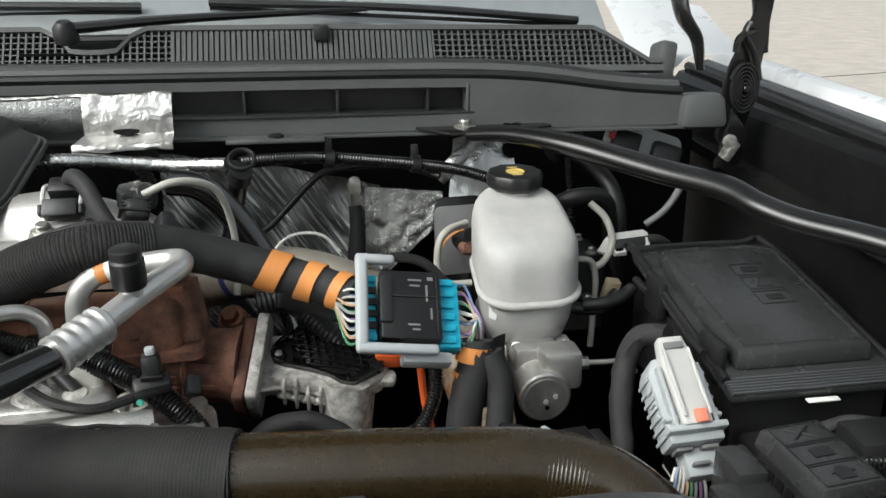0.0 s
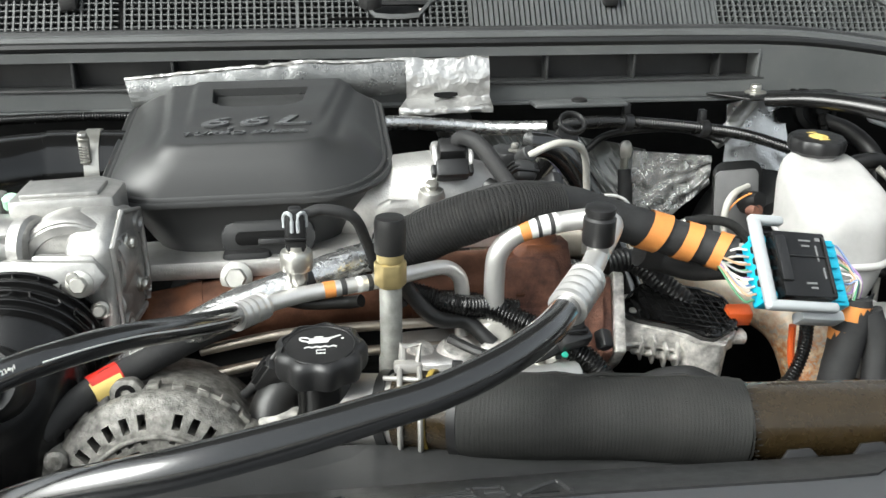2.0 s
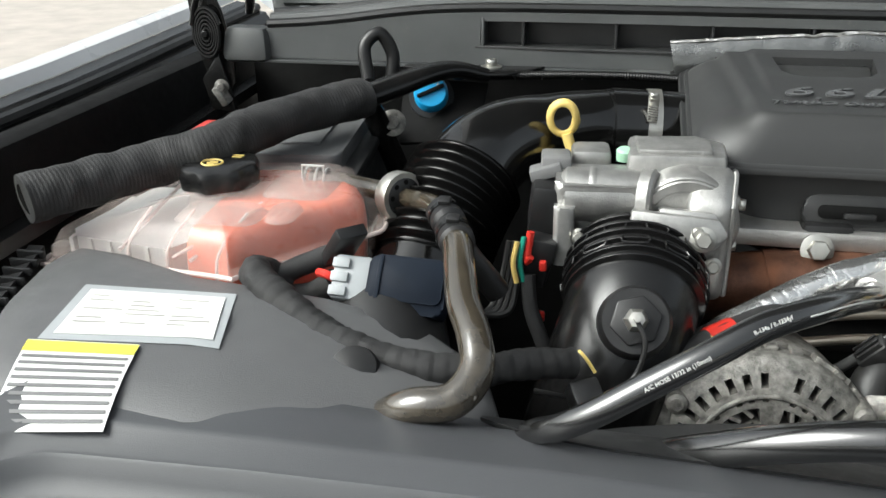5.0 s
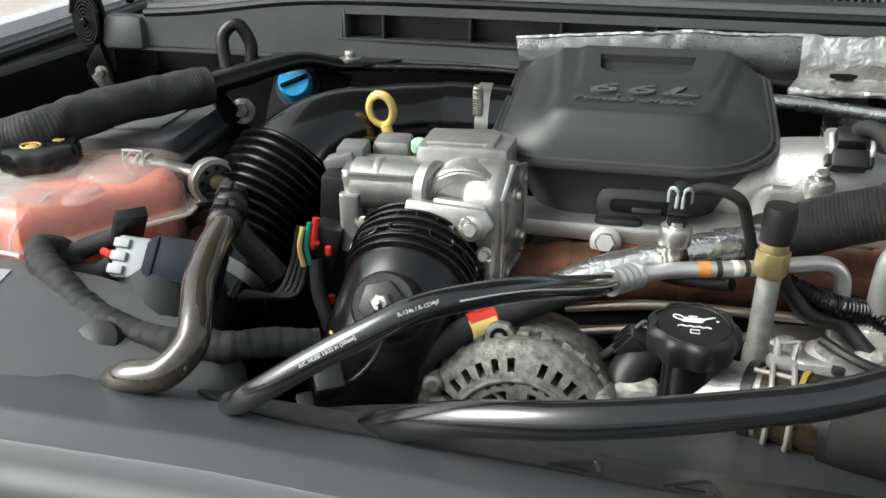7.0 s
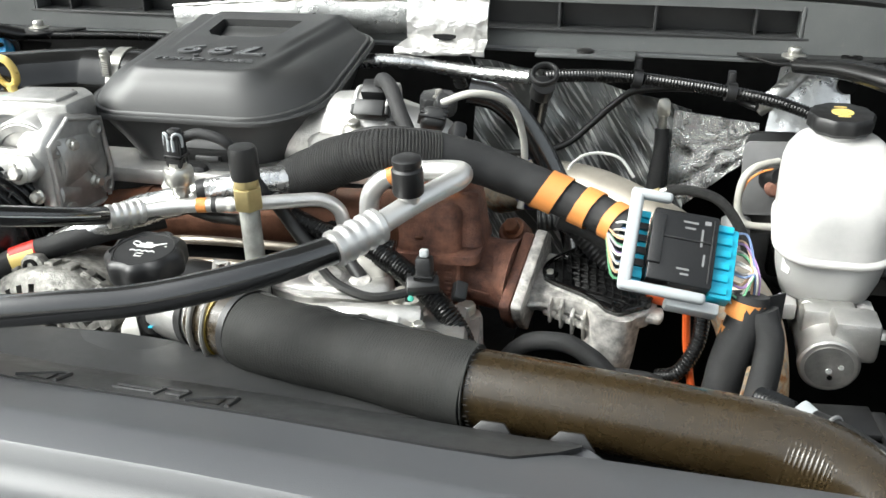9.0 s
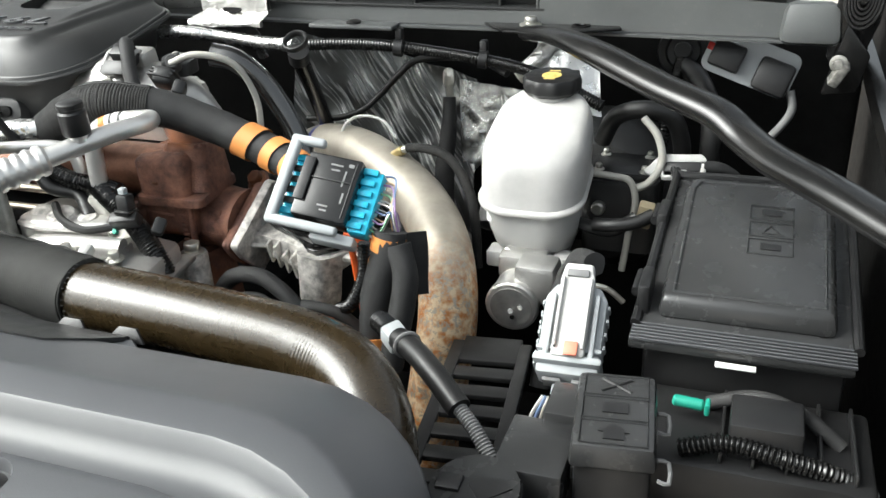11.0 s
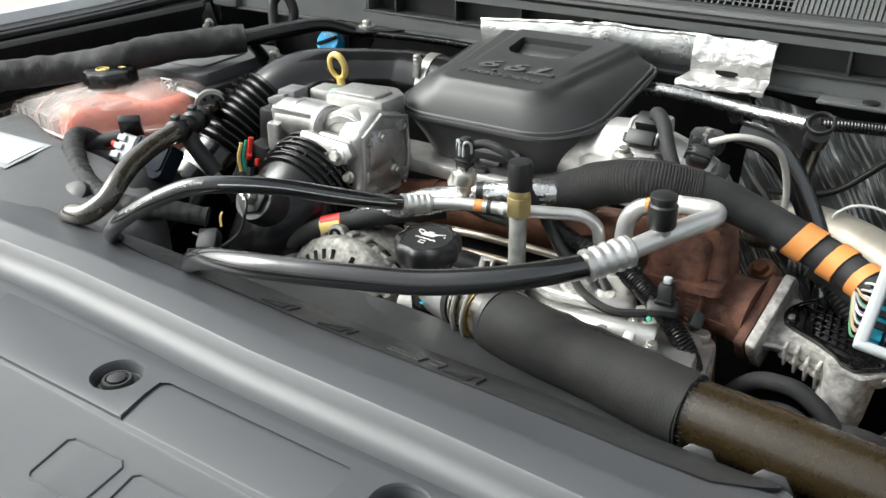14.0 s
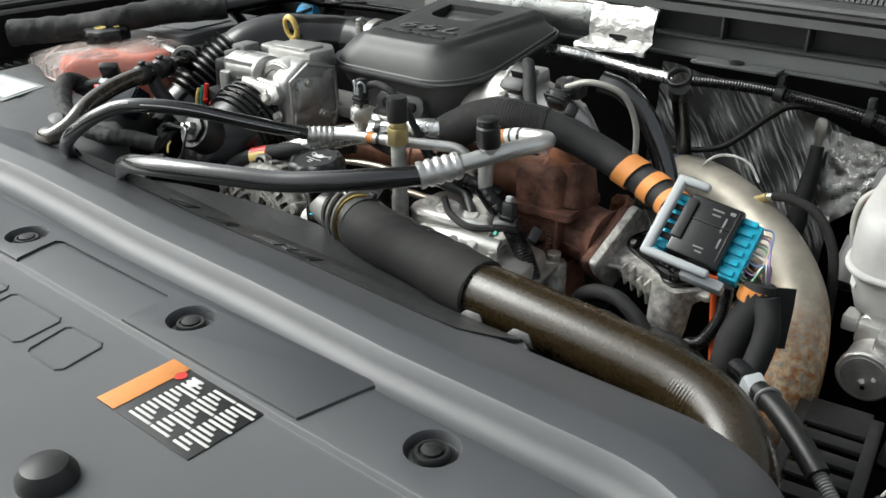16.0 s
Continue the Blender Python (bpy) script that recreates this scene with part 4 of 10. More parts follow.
# fan shroud behind the cover, an arched plate with moulded arrows
shroud = thing("fan_shroud", (-0.4, 0.55, 1.2), "black plastic fan shroud with moulded arrow marks", "shroud")
arc = [(-0.78, 0.51), (-0.78, 0.525)] + [(-0.40 + 0.36 * math.cos(a), 0.505 + 0.118 * math.sin(a)) for a in [math.pi - math.pi * k / 24 for k in range(25)]] + [(0.0, 0.505), (0.0, 0.49)]
part("top_plate", prism(arc, 0.006, Matrix.Translation((0, 0, 1.336)), 0.002, top_only=True), M_MATTE, shroud)
part("ring", loft([[Vector((-0.40 + (r) * math.cos(a), y, 1.09 + r * 0.74 * math.sin(a))) for r, y in ((0.335, 0.56), (0.345, 0.62), (0.335, 0.63), (0.325, 0.56))] for a in [math.pi * k / 30 for k in range(31)]]), M_MATTE, shroud)
part("curved_wall", sheet(24, 3, lambda u, v: Vector((-0.40 + 0.355 * math.cos(math.pi * (1 - u)), 0.512 + 0.118 * math.sin(math.pi * (1 - u)) + 0.01 * v, 1.338 - 0.16 * v)), 0.004), M_MATTE, shroud)


def shelf_at(x, y):
    """A point of the shroud's front shelf, which lies along the rear lip of the cover."""
    q = (y - 0.476) / 0.053
    return Vector((x, y + cover_bow(x) + lip_bow(x) * (0.6 + 0.4 * q), 1.3885 - 0.0205 * q + lip_rise(x) * (0.65 + 0.35 * q)))


SHELF_X = [-0.76, -0.74, -0.70, -0.66, -0.60, -0.55, -0.50, -0.45, -0.40, -0.35, -0.30, -0.25, -0.20, -0.15, -0.10, -0.05, 0.0, 0.03, 0.045]
part("front_shelf", loft([[shelf_at(x, f) - Vector((0, 0, 0.004)), shelf_at(x, f), shelf_at(x, 0.5 * (f + 0.529)), shelf_at(x, 0.5275), shelf_at(x, 0.5295) - Vector((0, 0, 0.002)), shelf_at(x, 0.5295) - Vector((0, 0, 0.02))] for x, f in [(x, 0.477 + 0.045 * (max(0, -0.66 - x) / 0.1) ** 2 + 0.045 * (max(0, x + 0.02) / 0.065) ** 2) for x in SHELF_X]]), M_MATTE, shroud)
for x in (-0.455, -0.378, -0.228):
    part("arrow_mark", tube([shelf_at(x - 0.026, 0.482), shelf_at(x, 0.503), shelf_at(x + 0.005, 0.505), shelf_at(x + 0.008, 0.503), shelf_at(x + 0.010, 0.481)], 0.0022, 8, 1), M_MATTE, shroud)
    part("arrow_face", loft([[shelf_at(x - 0.018, 0.483) + Vector((0, 0, dz)), shelf_at(x, 0.4985) + Vector((0, 0, dz)), shelf_at(x + 0.002, 0.483) + Vector((0, 0, dz))] for dz in (-0.002, 0.0012)]), M_PLASTIC, shroud)
for x0, x1, y in ((-0.322, -0.283, 0.497), (-0.287, -0.263, 0.504), (-0.322, -0.283, 0.490), (-0.276, -0.260, 0.492)):
    part("line_mark", tube([shelf_at(x0, y), shelf_at(0.5 * (x0 + x1), y), shelf_at(x1, y)], 0.0016, 6, 2), M_MATTE, shroud)
for x in (-0.283, -0.261):
    part("line_mark", tube([shelf_at(x, 0.484), shelf_at(x, 0.502)], 0.0016, 6, 2), M_MATTE, shroud)

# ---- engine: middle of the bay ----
# near-black block that fills the space under the visible parts with deep shade
block = thing("engine_block", (-0.32, 0.95, 0.8), "near-black filler for the engine block, lost in deep shade", "engine")
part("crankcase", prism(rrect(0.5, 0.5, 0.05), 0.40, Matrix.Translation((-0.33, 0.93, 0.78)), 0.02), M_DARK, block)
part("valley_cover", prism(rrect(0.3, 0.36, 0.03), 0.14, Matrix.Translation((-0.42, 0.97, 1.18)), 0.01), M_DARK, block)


BOX_L, BOX_R, BOX_F, BOX_B = -0.606, -0.299, 0.868, 1.126


def lip_z(y):
    return 1.4775 + (y - 0.868) * 0.19


def crown_z(y):
    return 1.5215 + (y - 0.90) * 0.10


def box_outline(l, r, f, b, rl, rr, rb, n=9):
    """Seen from above: a tighter front left corner, a larger front right one, tight rear ones."""
    out = []
    corners = ((r - rb, b - rb, rb, 0), (l + rb, b - rb, rb, 90), (l + rl, f + rl, rl, 180), (r - rr, f + rr, rr, 270))
    for i, (cx, cy, rad, a0) in enumerate(corners):
        for k in range(n + 1):
            a = radians(a0 + 90 * k / n)
            out.append((cx + rad * math.cos(a), cy + rad * math.sin(a)))
        nx, ny, nrad, na = corners[(i + 1) % 4]
        end = (nx + nrad * math.cos(radians(na)), ny + nrad * math.sin(radians(na)))
        here = out[-1]
        out += [(here[0] + (end[0] - here[0]) * k / 30, here[1] + (end[1] - here[1]) * k / 30) for k in range(1, 30)]
    return out


def box_ring(inset, dz, rise=0.0):
    """A ring of the intake box, drawn in by inset; rise from 0 at the lip to 1 at the crown."""
    pts = box_outline(BOX_L + inset, BOX_R - inset, BOX_F + inset * 0.62, BOX_B - inset * 0.25, 0.056 - inset * 0.15, 0.088 - inset * 0.4, 0.03 - min(inset, 0.03) * 0.5)
    return [Vector((x, y, lip_z(y) * (1 - rise) + crown_z(y) * rise + dz)) for x, y in pts]


air_box = thing("intake_resonator", (-0.455, 0.98, 1.4), "satin black plastic intake resonator box with raised lettering", "resonator")


def ease(v):
    v = min(1.0, max(0.0, v))
    return v * v * (3 - 2 * v)


def panel_rise(x, y):
    """The raised middle of the lid: a soft-edged tapering panel with a second step beside the grip."""
    left, right = -0.545 - 0.10 * max(0, y - 0.96), -0.368 + 0.17 * (y - 0.904)
    k = 0.0065
    d = -k * math.log(math.exp(-(x - left) / k) + math.exp(-(right - x) / k) + math.exp(-(y - 0.893) / k))
    inner = min(x - (-0.520 - 0.05 * (y - 0.95)), -0.386 + 0.20 * (y - 0.904) - x)
    return 0.0085 * ease((d + 0.004) / 0.014) + 0.004 * ease((inner + 0.002) / 0.009) * ease((y - 0.945) / 0.07)


rings = [box_ring(0.004, -0.005), box_ring(-0.001, -0.004), box_ring(-0.002, 0.0), box_ring(0.0, 0.0022), box_ring(0.0032, 0.0010), box_ring(0.0045, 0.0008), box_ring(0.0056, 0.0046), box_ring(0.0075, 0.0054), box_ring(0.0095, 0.0048)]
for k in range(1, 15):
    q = k / 14
    rings.append(box_ring(0.0095 + 0.0455 * q, 0.0048 * (1 - q), 1 - (1 - q) ** 1.9))
edge = rings[-1]
for k in range(1, 40):
    row = []
    for v in edge:
        x, y = v.x + (-0.447 - v.x) * k / 40, v.y + (1.02 - v.y) * k / 40
        row.append(Vector((x, y, crown_z(y))))
    rings.append(row)
for row in rings[12:]:
    for v in row:
        v.z += panel_rise(v.x, v.y)
grip_cut = [(-0.502, 1.082), (-0.498, 1.030), (-0.488, 1.016), (-0.472, 1.011), (-0.42, 1.011), (-0.405, 1.016), (-0.395, 1.030), (-0.389, 1.082)]
lid_ob = part("lid", carve(loft(rings), [prism(grip_cut, 0.05, Matrix.Translation((0, 0, 1.515)), 0.0)]), M_LID, air_box, "satin black lid", 40)
tm = frame_of((-0.452, 0.952, 1.5368), (1, 0, 0), (0, 1, 0.115))
figures = B()
for sign, x, wide in (("6", -0.040, 1.5), (".", -0.0195, 0.9), ("6", 0.001, 1.5), ("L", 0.043, 2.0)):
    merge(figures, letters(sign, 0.044, tm @ Matrix.Translation((x, 0.010 if sign != "." else 0.0, 0.0004)) @ Matrix.Diagonal((wide, 0.85, 1, 1)), 0.0012, 0.25))
part("lettering", figures, M_EMBOSS, lid_ob, "raised moulded lettering", 20)
part("lettering", letters("TURBO DIESEL", 0.0125, tm @ Matrix.Translation((-0.004, -0.022, 0.0002)) @ Matrix.Diagonal((1.62, 0.9, 1, 1)), 0.0008, 0.25), M_EMBOSS, lid_ob, "raised moulded lettering", 20)
part("grip_well", rbox((0.108, 0.07, 0.003), (-0.445, 1.046, 1.5165), 0.001), M_PLASTIC, lid_ob, "dark floor of the grip recess")
part("grip_bar", loft([[Vector((x, y, z)) for y, z in ((1.046, 1.520), (1.055, 1.5335), (1.076, 1.5425), (1.118, 1.5455), (1.118, 1.525))] for x in (-0.497, -0.49, -0.40, -0.393)]), M_LID, lid_ob)
for k in range(5):
    part("grip_rib", tube([(-0.492 + 0.0235 * k, 1.082, 1.5425), (-0.492 + 0.0235 * k, 1.098, 1.5475), (-0.492 + 0.0235 * k, 1.122, 1.548)], 0.0032, 8, 3), M_LID, lid_ob)


def tub_ring(inset, z_lip, z_low, q):
    pts = box_outline(BOX_L + inset, BOX_R - inset * 1.05, BOX_F + inset * 0.42, BOX_B - 0.01, 0.056, 0.088 - inset * 0.3, 0.03)
    return [Vector((x, y, (lip_z(y) + z_lip) * (1 - q) + z_low * q)) for x, y in pts]


base = loft([tub_ring(0.070, 0, 1.4035, 1.0), tub_ring(0.054, 0, 1.4055, 1.0), tub_ring(0.044, -0.004, 1.413, 0.86), tub_ring(0.032, -0.004, 1.42, 0.6), tub_ring(0.020, -0.004, 1.42, 0.3), tub_ring(0.010, -0.004, 1.42, 0.0)])
part("tub", base, M_LID, air_box)
part("tub_foot", prism(rrect(0.16, 0.16, 0.05), 0.04, Matrix.Translation((-0.455, 0.99, 1.37)), 0.005), M_PLASTIC, air_box)
slot = part("latch_boss", prism(rrect(0.096, 0.036, 0.014), 0.016, frame_of((-0.435, 0.889, 1.432), (1, 0, 0), (0, 0.25, 1)), 0.003), M_MATTE, air_box)
part("latch_slot", prism(rrect(0.068, 0.014, 0.006), 0.003, frame_of((-0.435, 0.873, 1.436), (1, 0, 0), (0, 0.25, 1)), 0.001), M_DARK, slot)
part("latch_tongue", rbox((0.03, 0.006, 0.008), frame_of((-0.43, 0.871, 1.433), (1, 0, 0), (0, 0.25, 1)), 0.001), M_PLASTIC, slot)
part("bracket_bolt", bolt(aim((-0.469, 0.85, 1.402), (0.0, -1, 0.35)), 0.011, h=0.012), M_STEEL, air_box, "gold zinc flange bolt")
part("bolt_boss", rbox((0.05, 0.03, 0.04), (-0.458, 0.875, 1.385), 0.006), M_PLASTIC, air_box)

# alloy intake manifold that leaves the box to the driver's side
manifold = thing("intake_manifold", (-0.26, 0.95, 1.4), "pale cast aluminium intake pipe with bolted flange", "manifold")
part("pipe", tube([(-0.36, 0.965, 1.438), (-0.29, 0.955, 1.446), (-0.23, 0.945, 1.452), (-0.185, 0.942, 1.453), (-0.155, 0.946, 1.443), (-0.138, 0.95, 1.42), (-0.13, 0.953, 1.39)], lambda u: 0.047 + 0.004 * math.sin(u * 3.1) - 0.034 * min(1, max(0, u - 0.42) / 0.4), 22, 6), M_ALU, manifold)
part("shoulder", prism(rrect(0.17, 0.10, 0.03), 0.06, Matrix.Translation((-0.25, 0.955, 1.40)), 0.012), M_ALU, manifold)
part("sensor_flange", prism(rrect(0.04, 0.036, 0.01), 0.018, aim((-0.168, 0.935, 1.486), (0.1, -0.1, 1)), 0.004), M_MATTE, manifold, "dark grey sensor flange")
part("flange_bolt", bolt(aim((-0.164, 0.925, 1.504), (0, 0, 1)), 0.005), M_GRIME, manifold, "zinc flange bolt")
part("flange_bolt", bolt(aim((-0.26, 0.905, 1.470), (0, -0.35, 1)), 0.008), M_STEEL, manifold, "zinc flange bolt")
part("bolt_boss", lathe([(0.018, 0), (0.016, 0.04), (0.013, 0.046), (0, 0.046)], aim((-0.26, 0.92, 1.428), (0, -0.35, 1)), 18), M_ALU, manifold)
part("front_shelf", prism([(-0.64, 0.86), (-0.3, 0.855), (-0.26, 0.93), (-0.64, 0.93)], 0.02, Matrix.Translation((0, 0, 1.398)), 0.004), M_ALU, manifold)

sensor = thing("map_sensor", (-0.235, 0.935, 1.49), "black two-wire pressure sensor with taped loom on the intake pipe", "sensor")
part("body", rbox((0.040, 0.034, 0.026), aim((-0.236, 0.945, 1.484), (0, -0.2, 1)), 0.006), M_ALU, sensor, "pale alloy base")
part("socket", rbox((0.030, 0.022, 0.026), aim((-0.236, 0.925, 1.496), (0, -0.5, 0.85)), 0.004), M_PLASTIC, sensor, "black socket")
for sx in (-1, 1):
    part("white_clip", tube([(-0.236 + sx * 0.015, 0.93, 1.511), (-0.236 + sx * 0.019, 0.915, 1.513), (-0.236 + sx * 0.019, 0.902, 1.503), (-0.236 + sx * 0.015, 0.900, 1.492)], 0.0026, 8, 4), M_WHITEP, sensor, "white locking clip")
plug_s = part("plug", rbox((0.036, 0.020, 0.018), aim((-0.238, 0.908, 1.487), (0, -0.75, 0.6)), 0.003), M_PLASTIC, sensor, "black plug")
for k in range(3):
    part("pin_cell", lathe([(0.0032, 0), (0.0032, 0.0015), (0.0022, 0.0015), (0.002, 0.0), (0, 0)], aim((-0.249 + 0.011 * k, 0.8985, 1.4955), (0, -0.75, 0.6)), 12), (M_DARK, M_GREEN, M_DARK)[k], plug_s)
for sx in (-1, 1):
    part("plug_ear", rbox((0.006, 0.012, 0.012), aim((-0.238 + sx * 0.020, 0.905, 1.488), (0, -0.75, 0.6)), 0.002), M_PLASTIC, plug_s)
part("taped_lead", tube([(-0.234, 0.925, 1.505), (-0.226, 0.912, 1.524), (-0.210, 0.892, 1.521), (-0.192, 0.868, 1.497), (-0.176, 0.855, 1.474)], 0.0088, 12, 6, lump=0.06), M_TAPE, sensor)
part("lead_end", tube([(-0.206, 0.868, 1.484), (-0.192, 0.853, 1.476)], 0.009, 12, 3, wall=0.25), M_RUBBER, sensor)
part("clear_plug", rbox((0.028, 0.024, 0.030), aim((-0.168, 0.905, 1.478), (0.3, -0.7, 0.6)), 0.008, segs=3), M_MATTE, sensor, "dark grey ribbed plug")
for k in range(3):
    part("plug_fin", rbox((0.030, 0.003, 0.026), aim((-0.168, 0.898 + 0.006 * k, 1.480 + 0.002 * k), (0.3, -0.7, 0.6)), 0.001), M_PLASTIC, sensor)
part("side_plug", rbox((0.016, 0.020, 0.026), aim((-0.140, 0.888, 1.470), (0.5, -0.6, 0.6)), 0.005), M_PLASTIC, sensor, "black side plug")
part("loop_tie", tube([(-0.150, 0.89, 1.470), (-0.138, 0.875, 1.455), (-0.142, 0.862, 1.442), (-0.158, 0.866, 1.448)], 0.0042, 10, 5), M_RUBBER, sensor)
part("grey_lead", tube([(-0.155, 0.90, 1.505), (-0.12, 0.905, 1.516), (-0.085, 0.93, 1.50), (-0.072, 0.95, 1.455), (-0.07, 0.95, 1.41), (-0.072, 0.94, 1.37)], 0.0042, 10, 6), M_TUBEGREY, sensor, "light grey sheathed lead")
part("stub", rod((-0.160, 0.915, 1.497), (-0.152, 0.900, 1.508), 0.009, 14, bev=0.001), M_MATTE, sensor)
part("hollow_stub", tube([(-0.135, 0.885, 1.44), (-0.135, 0.87, 1.455)], 0.014, 14, 3, wall=0.25), M_RUBBER, sensor)

solo("coolant_hose", tube([(-0.14, 0.97, 1.50), (-0.105, 0.975, 1.49), (-0.07, 0.985, 1.45), (-0.035, 0.98, 1.39), (-0.01, 0.96, 1.33), (-0.0, 0.93, 1.28)], 0.0155, 16, 6), M_HOSE, "thick smooth black coolant hose behind the loom", "hose")
solo("coolant_hose", tube([(-0.02, 0.90, 1.385), (0.01, 0.90, 1.375), (0.035, 0.875, 1.375), (0.05, 0.84, 1.39), (0.06, 0.815, 1.40)], 0.017, 14, 6), M_TAPE, "taped black branch loom below the striped loom", "wiring loom")
solo("ribbed_hose", tube([(-0.05, 0.93, 1.36), (-0.015, 0.935, 1.36), (0.02, 0.92, 1.335), (0.05, 0.90, 1.31)], 0.0135, 14, 8, rib=(0.006, 0.0015)), M_RUBBER, "black ribbed hose behind the valve", "hose")

# rusty exhaust elbow with the cast valve bolted to it
elbow = thing("exhaust_elbow", (-0.11, 0.86, 1.2), "rust-brown cast iron exhaust elbow with bolted flange", "elbow")
part("body", rbox((0.076, 0.072, 0.110), aim((-0.160, 0.887, 1.290), (-0.03, -0.05, 1)), 0.012, segs=3), M_RUST, elbow)
part("split_flange", prism(rrect(0.100, 0.090, 0.012), 0.011, aim((-0.152, 0.887, 1.340), (-0.03, -0.08, 1)), 0.003), M_RUST, elbow)
part("upper_trunk", prism(rrect(0.080, 0.070, 0.014), 0.058, aim((-0.142, 0.893, 1.350), (0.03, 0.10, 1)), 0.009, taper=0.74, segs=3), M_RUST, elbow)
part("upper_pipe", tube([(-0.140, 0.898, 1.385), (-0.148, 0.905, 1.408), (-0.175, 0.926, 1.43), (-0.21, 0.948, 1.438), (-0.26, 0.957, 1.435)], 0.027, 20, 6, lump=0.05), M_RUST, elbow)
part("down_pipe", tube([(-0.155, 0.895, 1.26), (-0.150, 0.898, 1.22), (-0.145, 0.90, 1.15)], 0.04, 20, 4), M_RUST, elbow)
part("collector", tube([(-0.235, 0.905, 1.30), (-0.20, 0.905, 1.315), (-0.175, 0.903, 1.318)], 0.027, 18, 5, lump=0.06), M_RUST, elbow)
drum = aim((-0.138, 0.9055, 1.306), (1, -0.15, -0.06))
part("outlet", lathe([(0.030, -0.012), (0.044, -0.006), (0.0465, 0.0), (0.0445, 0.008), (0.0410, 0.014), (0.0405, 0.050), (0.0425, 0.060), (0.046, 0.070), (0, 0.072)], drum, 40), M_RUST, elbow)
for a in (2.2, 3.0, 3.9):
    part("drum_rib", rbox((0.004, 0.008, 0.040), drum @ Euler((0, 0, a)).to_matrix().to_4x4() @ Matrix.Translation((0.040, 0, 0.012)), 0.0015), M_RUST, elbow)
FL_U, FL_V = Vector((0.175, 0.76, 0.63)), Vector((0, -0.63, 0.76))
flange_line = [(-0.050, -0.004), (-0.046, 0.0), (0.044, 0.0), (0.050, -0.005), (0.056, -0.03), (0.050, -0.075), (-0.045, -0.078), (-0.052, -0.03)]
part("flange", prism(flange_line, 0.0125, frame_of((-0.070, 0.8715, 1.3255), FL_U, FL_V), 0.003), M_RUST, elbow)
part("bolt_boss", lathe([(0.019, -0.02), (0.018, 0.0), (0.015, 0.003), (0, 0.003)], aim((-0.0815, 0.945, 1.338), (-0.25, -0.62, 0.74)), 20), M_RUST, elbow)
for p, z, r_ in (((-0.0802, 0.9426, 1.3413), (-0.25, -0.62, 0.74), 0.0105), ((-0.190, 0.862, 1.358), (-0.3, -0.6, 0.65), 0.0085), ((-0.170, 0.858, 1.360), (-0.1, -0.6, 0.75), 0.0085)):
    part("flange_bolt", bolt(aim(p, z), r_, h=0.010, flange=1.3), M_RUSTPIPE, elbow, "copper-brown heat tinted bolt")
for k in range(8):
    part("cast_mark", rbox((0.009, 0.0025, 0.0036), (-0.1385, 0.8495 + 0.0002 * k, 1.327 - 0.0066 * k), 0.0006), M_RUST, elbow)
part("edge_rib", tube([(-0.1275, 0.853, 1.336), (-0.1275, 0.852, 1.31), (-0.1275, 0.853, 1.262)], 0.004, 8, 4), M_RUST, elbow)
part("seam_rib", tube([(-0.193, 0.8525, 1.325), (-0.165, 0.8505, 1.322), (-0.150, 0.8505, 1.321)], 0.003, 8, 4), M_RUST, elbow)

for k, (pts, r) in enumerate((([(-0.07, 0.80, 1.24), (-0.04, 0.795, 1.275), (0.0, 0.79, 1.285), (0.035, 0.785, 1.27), (0.06, 0.78, 1.24), (0.07, 0.77, 1.20)], 0.010),
                          ([(-0.06, 0.785, 1.22), (-0.02, 0.78, 1.255), (0.02, 0.775, 1.255), (0.045, 0.765, 1.22)], 0.0085),
                          ([(-0.03, 0.80, 1.20), (0.0, 0.79, 1.235), (0.05, 0.785, 1.255), (0.10, 0.79, 1.25), (0.13, 0.80, 1.22)], 0.007))):
    solo("branch_loom", tube(pts, r, 12, 6, lump=0.12), M_TAPE, "black taped branch cable below the cast valve", "wiring loom", "branch cables")

valve = thing("egr_valve", (0.02, 0.86, 1.2), "weathered grey cast aluminium valve with black ribbed cover", "valve")
vm = frame_of((0.026, 0.887, 1.309), (1, -0.10, -0.015), (0.1, 0.95, 0.30))
part("mount_plate", prism([(x * 1.04 + 0.004, y + 0.004) for x, y in flange_line], 0.013, frame_of((-0.0565, 0.8700, 1.3235), FL_U, FL_V), 0.003), M_ALUDULL, valve)
VALVE_LINE = [(-0.062, 0.002), (-0.058, -0.010), (-0.046, -0.016), (-0.018, -0.024), (0.006, -0.034), (0.018, -0.044), (0.032, -0.047), (0.044, -0.040), (0.056, -0.032), (0.064, -0.016), (0.060, 0.020), (0.034, 0.036), (-0.010, 0.044), (-0.040, 0.036), (-0.058, 0.016)]
part("body", prism([(x * 1.09, y * 1.09) for x, y in VALVE_LINE], 0.020, vm @ Matrix.Translation((0, 0, -0.021)), 0.004), M_ALUDULL, valve)
part("throat", loft([[vm @ Vector((x, y, z)) for y, z in ((-0.040 * q, -0.002), (-0.046 * q, -0.016), (-0.036 * q, -0.034), (0.01, -0.05), (0.04, -0.03), (0.04, -0.004))] for x, q in ((-0.088, 1.0), (-0.066, 0.72), (-0.030, 0.78), (0.02, 0.95), (0.05, 0.9))]), M_ALUDULL, valve)
part("side_rail", tube([vm @ Vector(p) for p in ((-0.074, -0.040, -0.012), (-0.050, -0.032, -0.016), (-0.015, -0.036, -0.020), (0.02, -0.05, -0.020))], 0.0035, 8, 5), M_ALUDULL, valve)
snout = vm @ Matrix.Translation((0.026, -0.030, -0.006)) @ Euler((-0.34, 0.06, 0)).to_matrix().to_4x4()
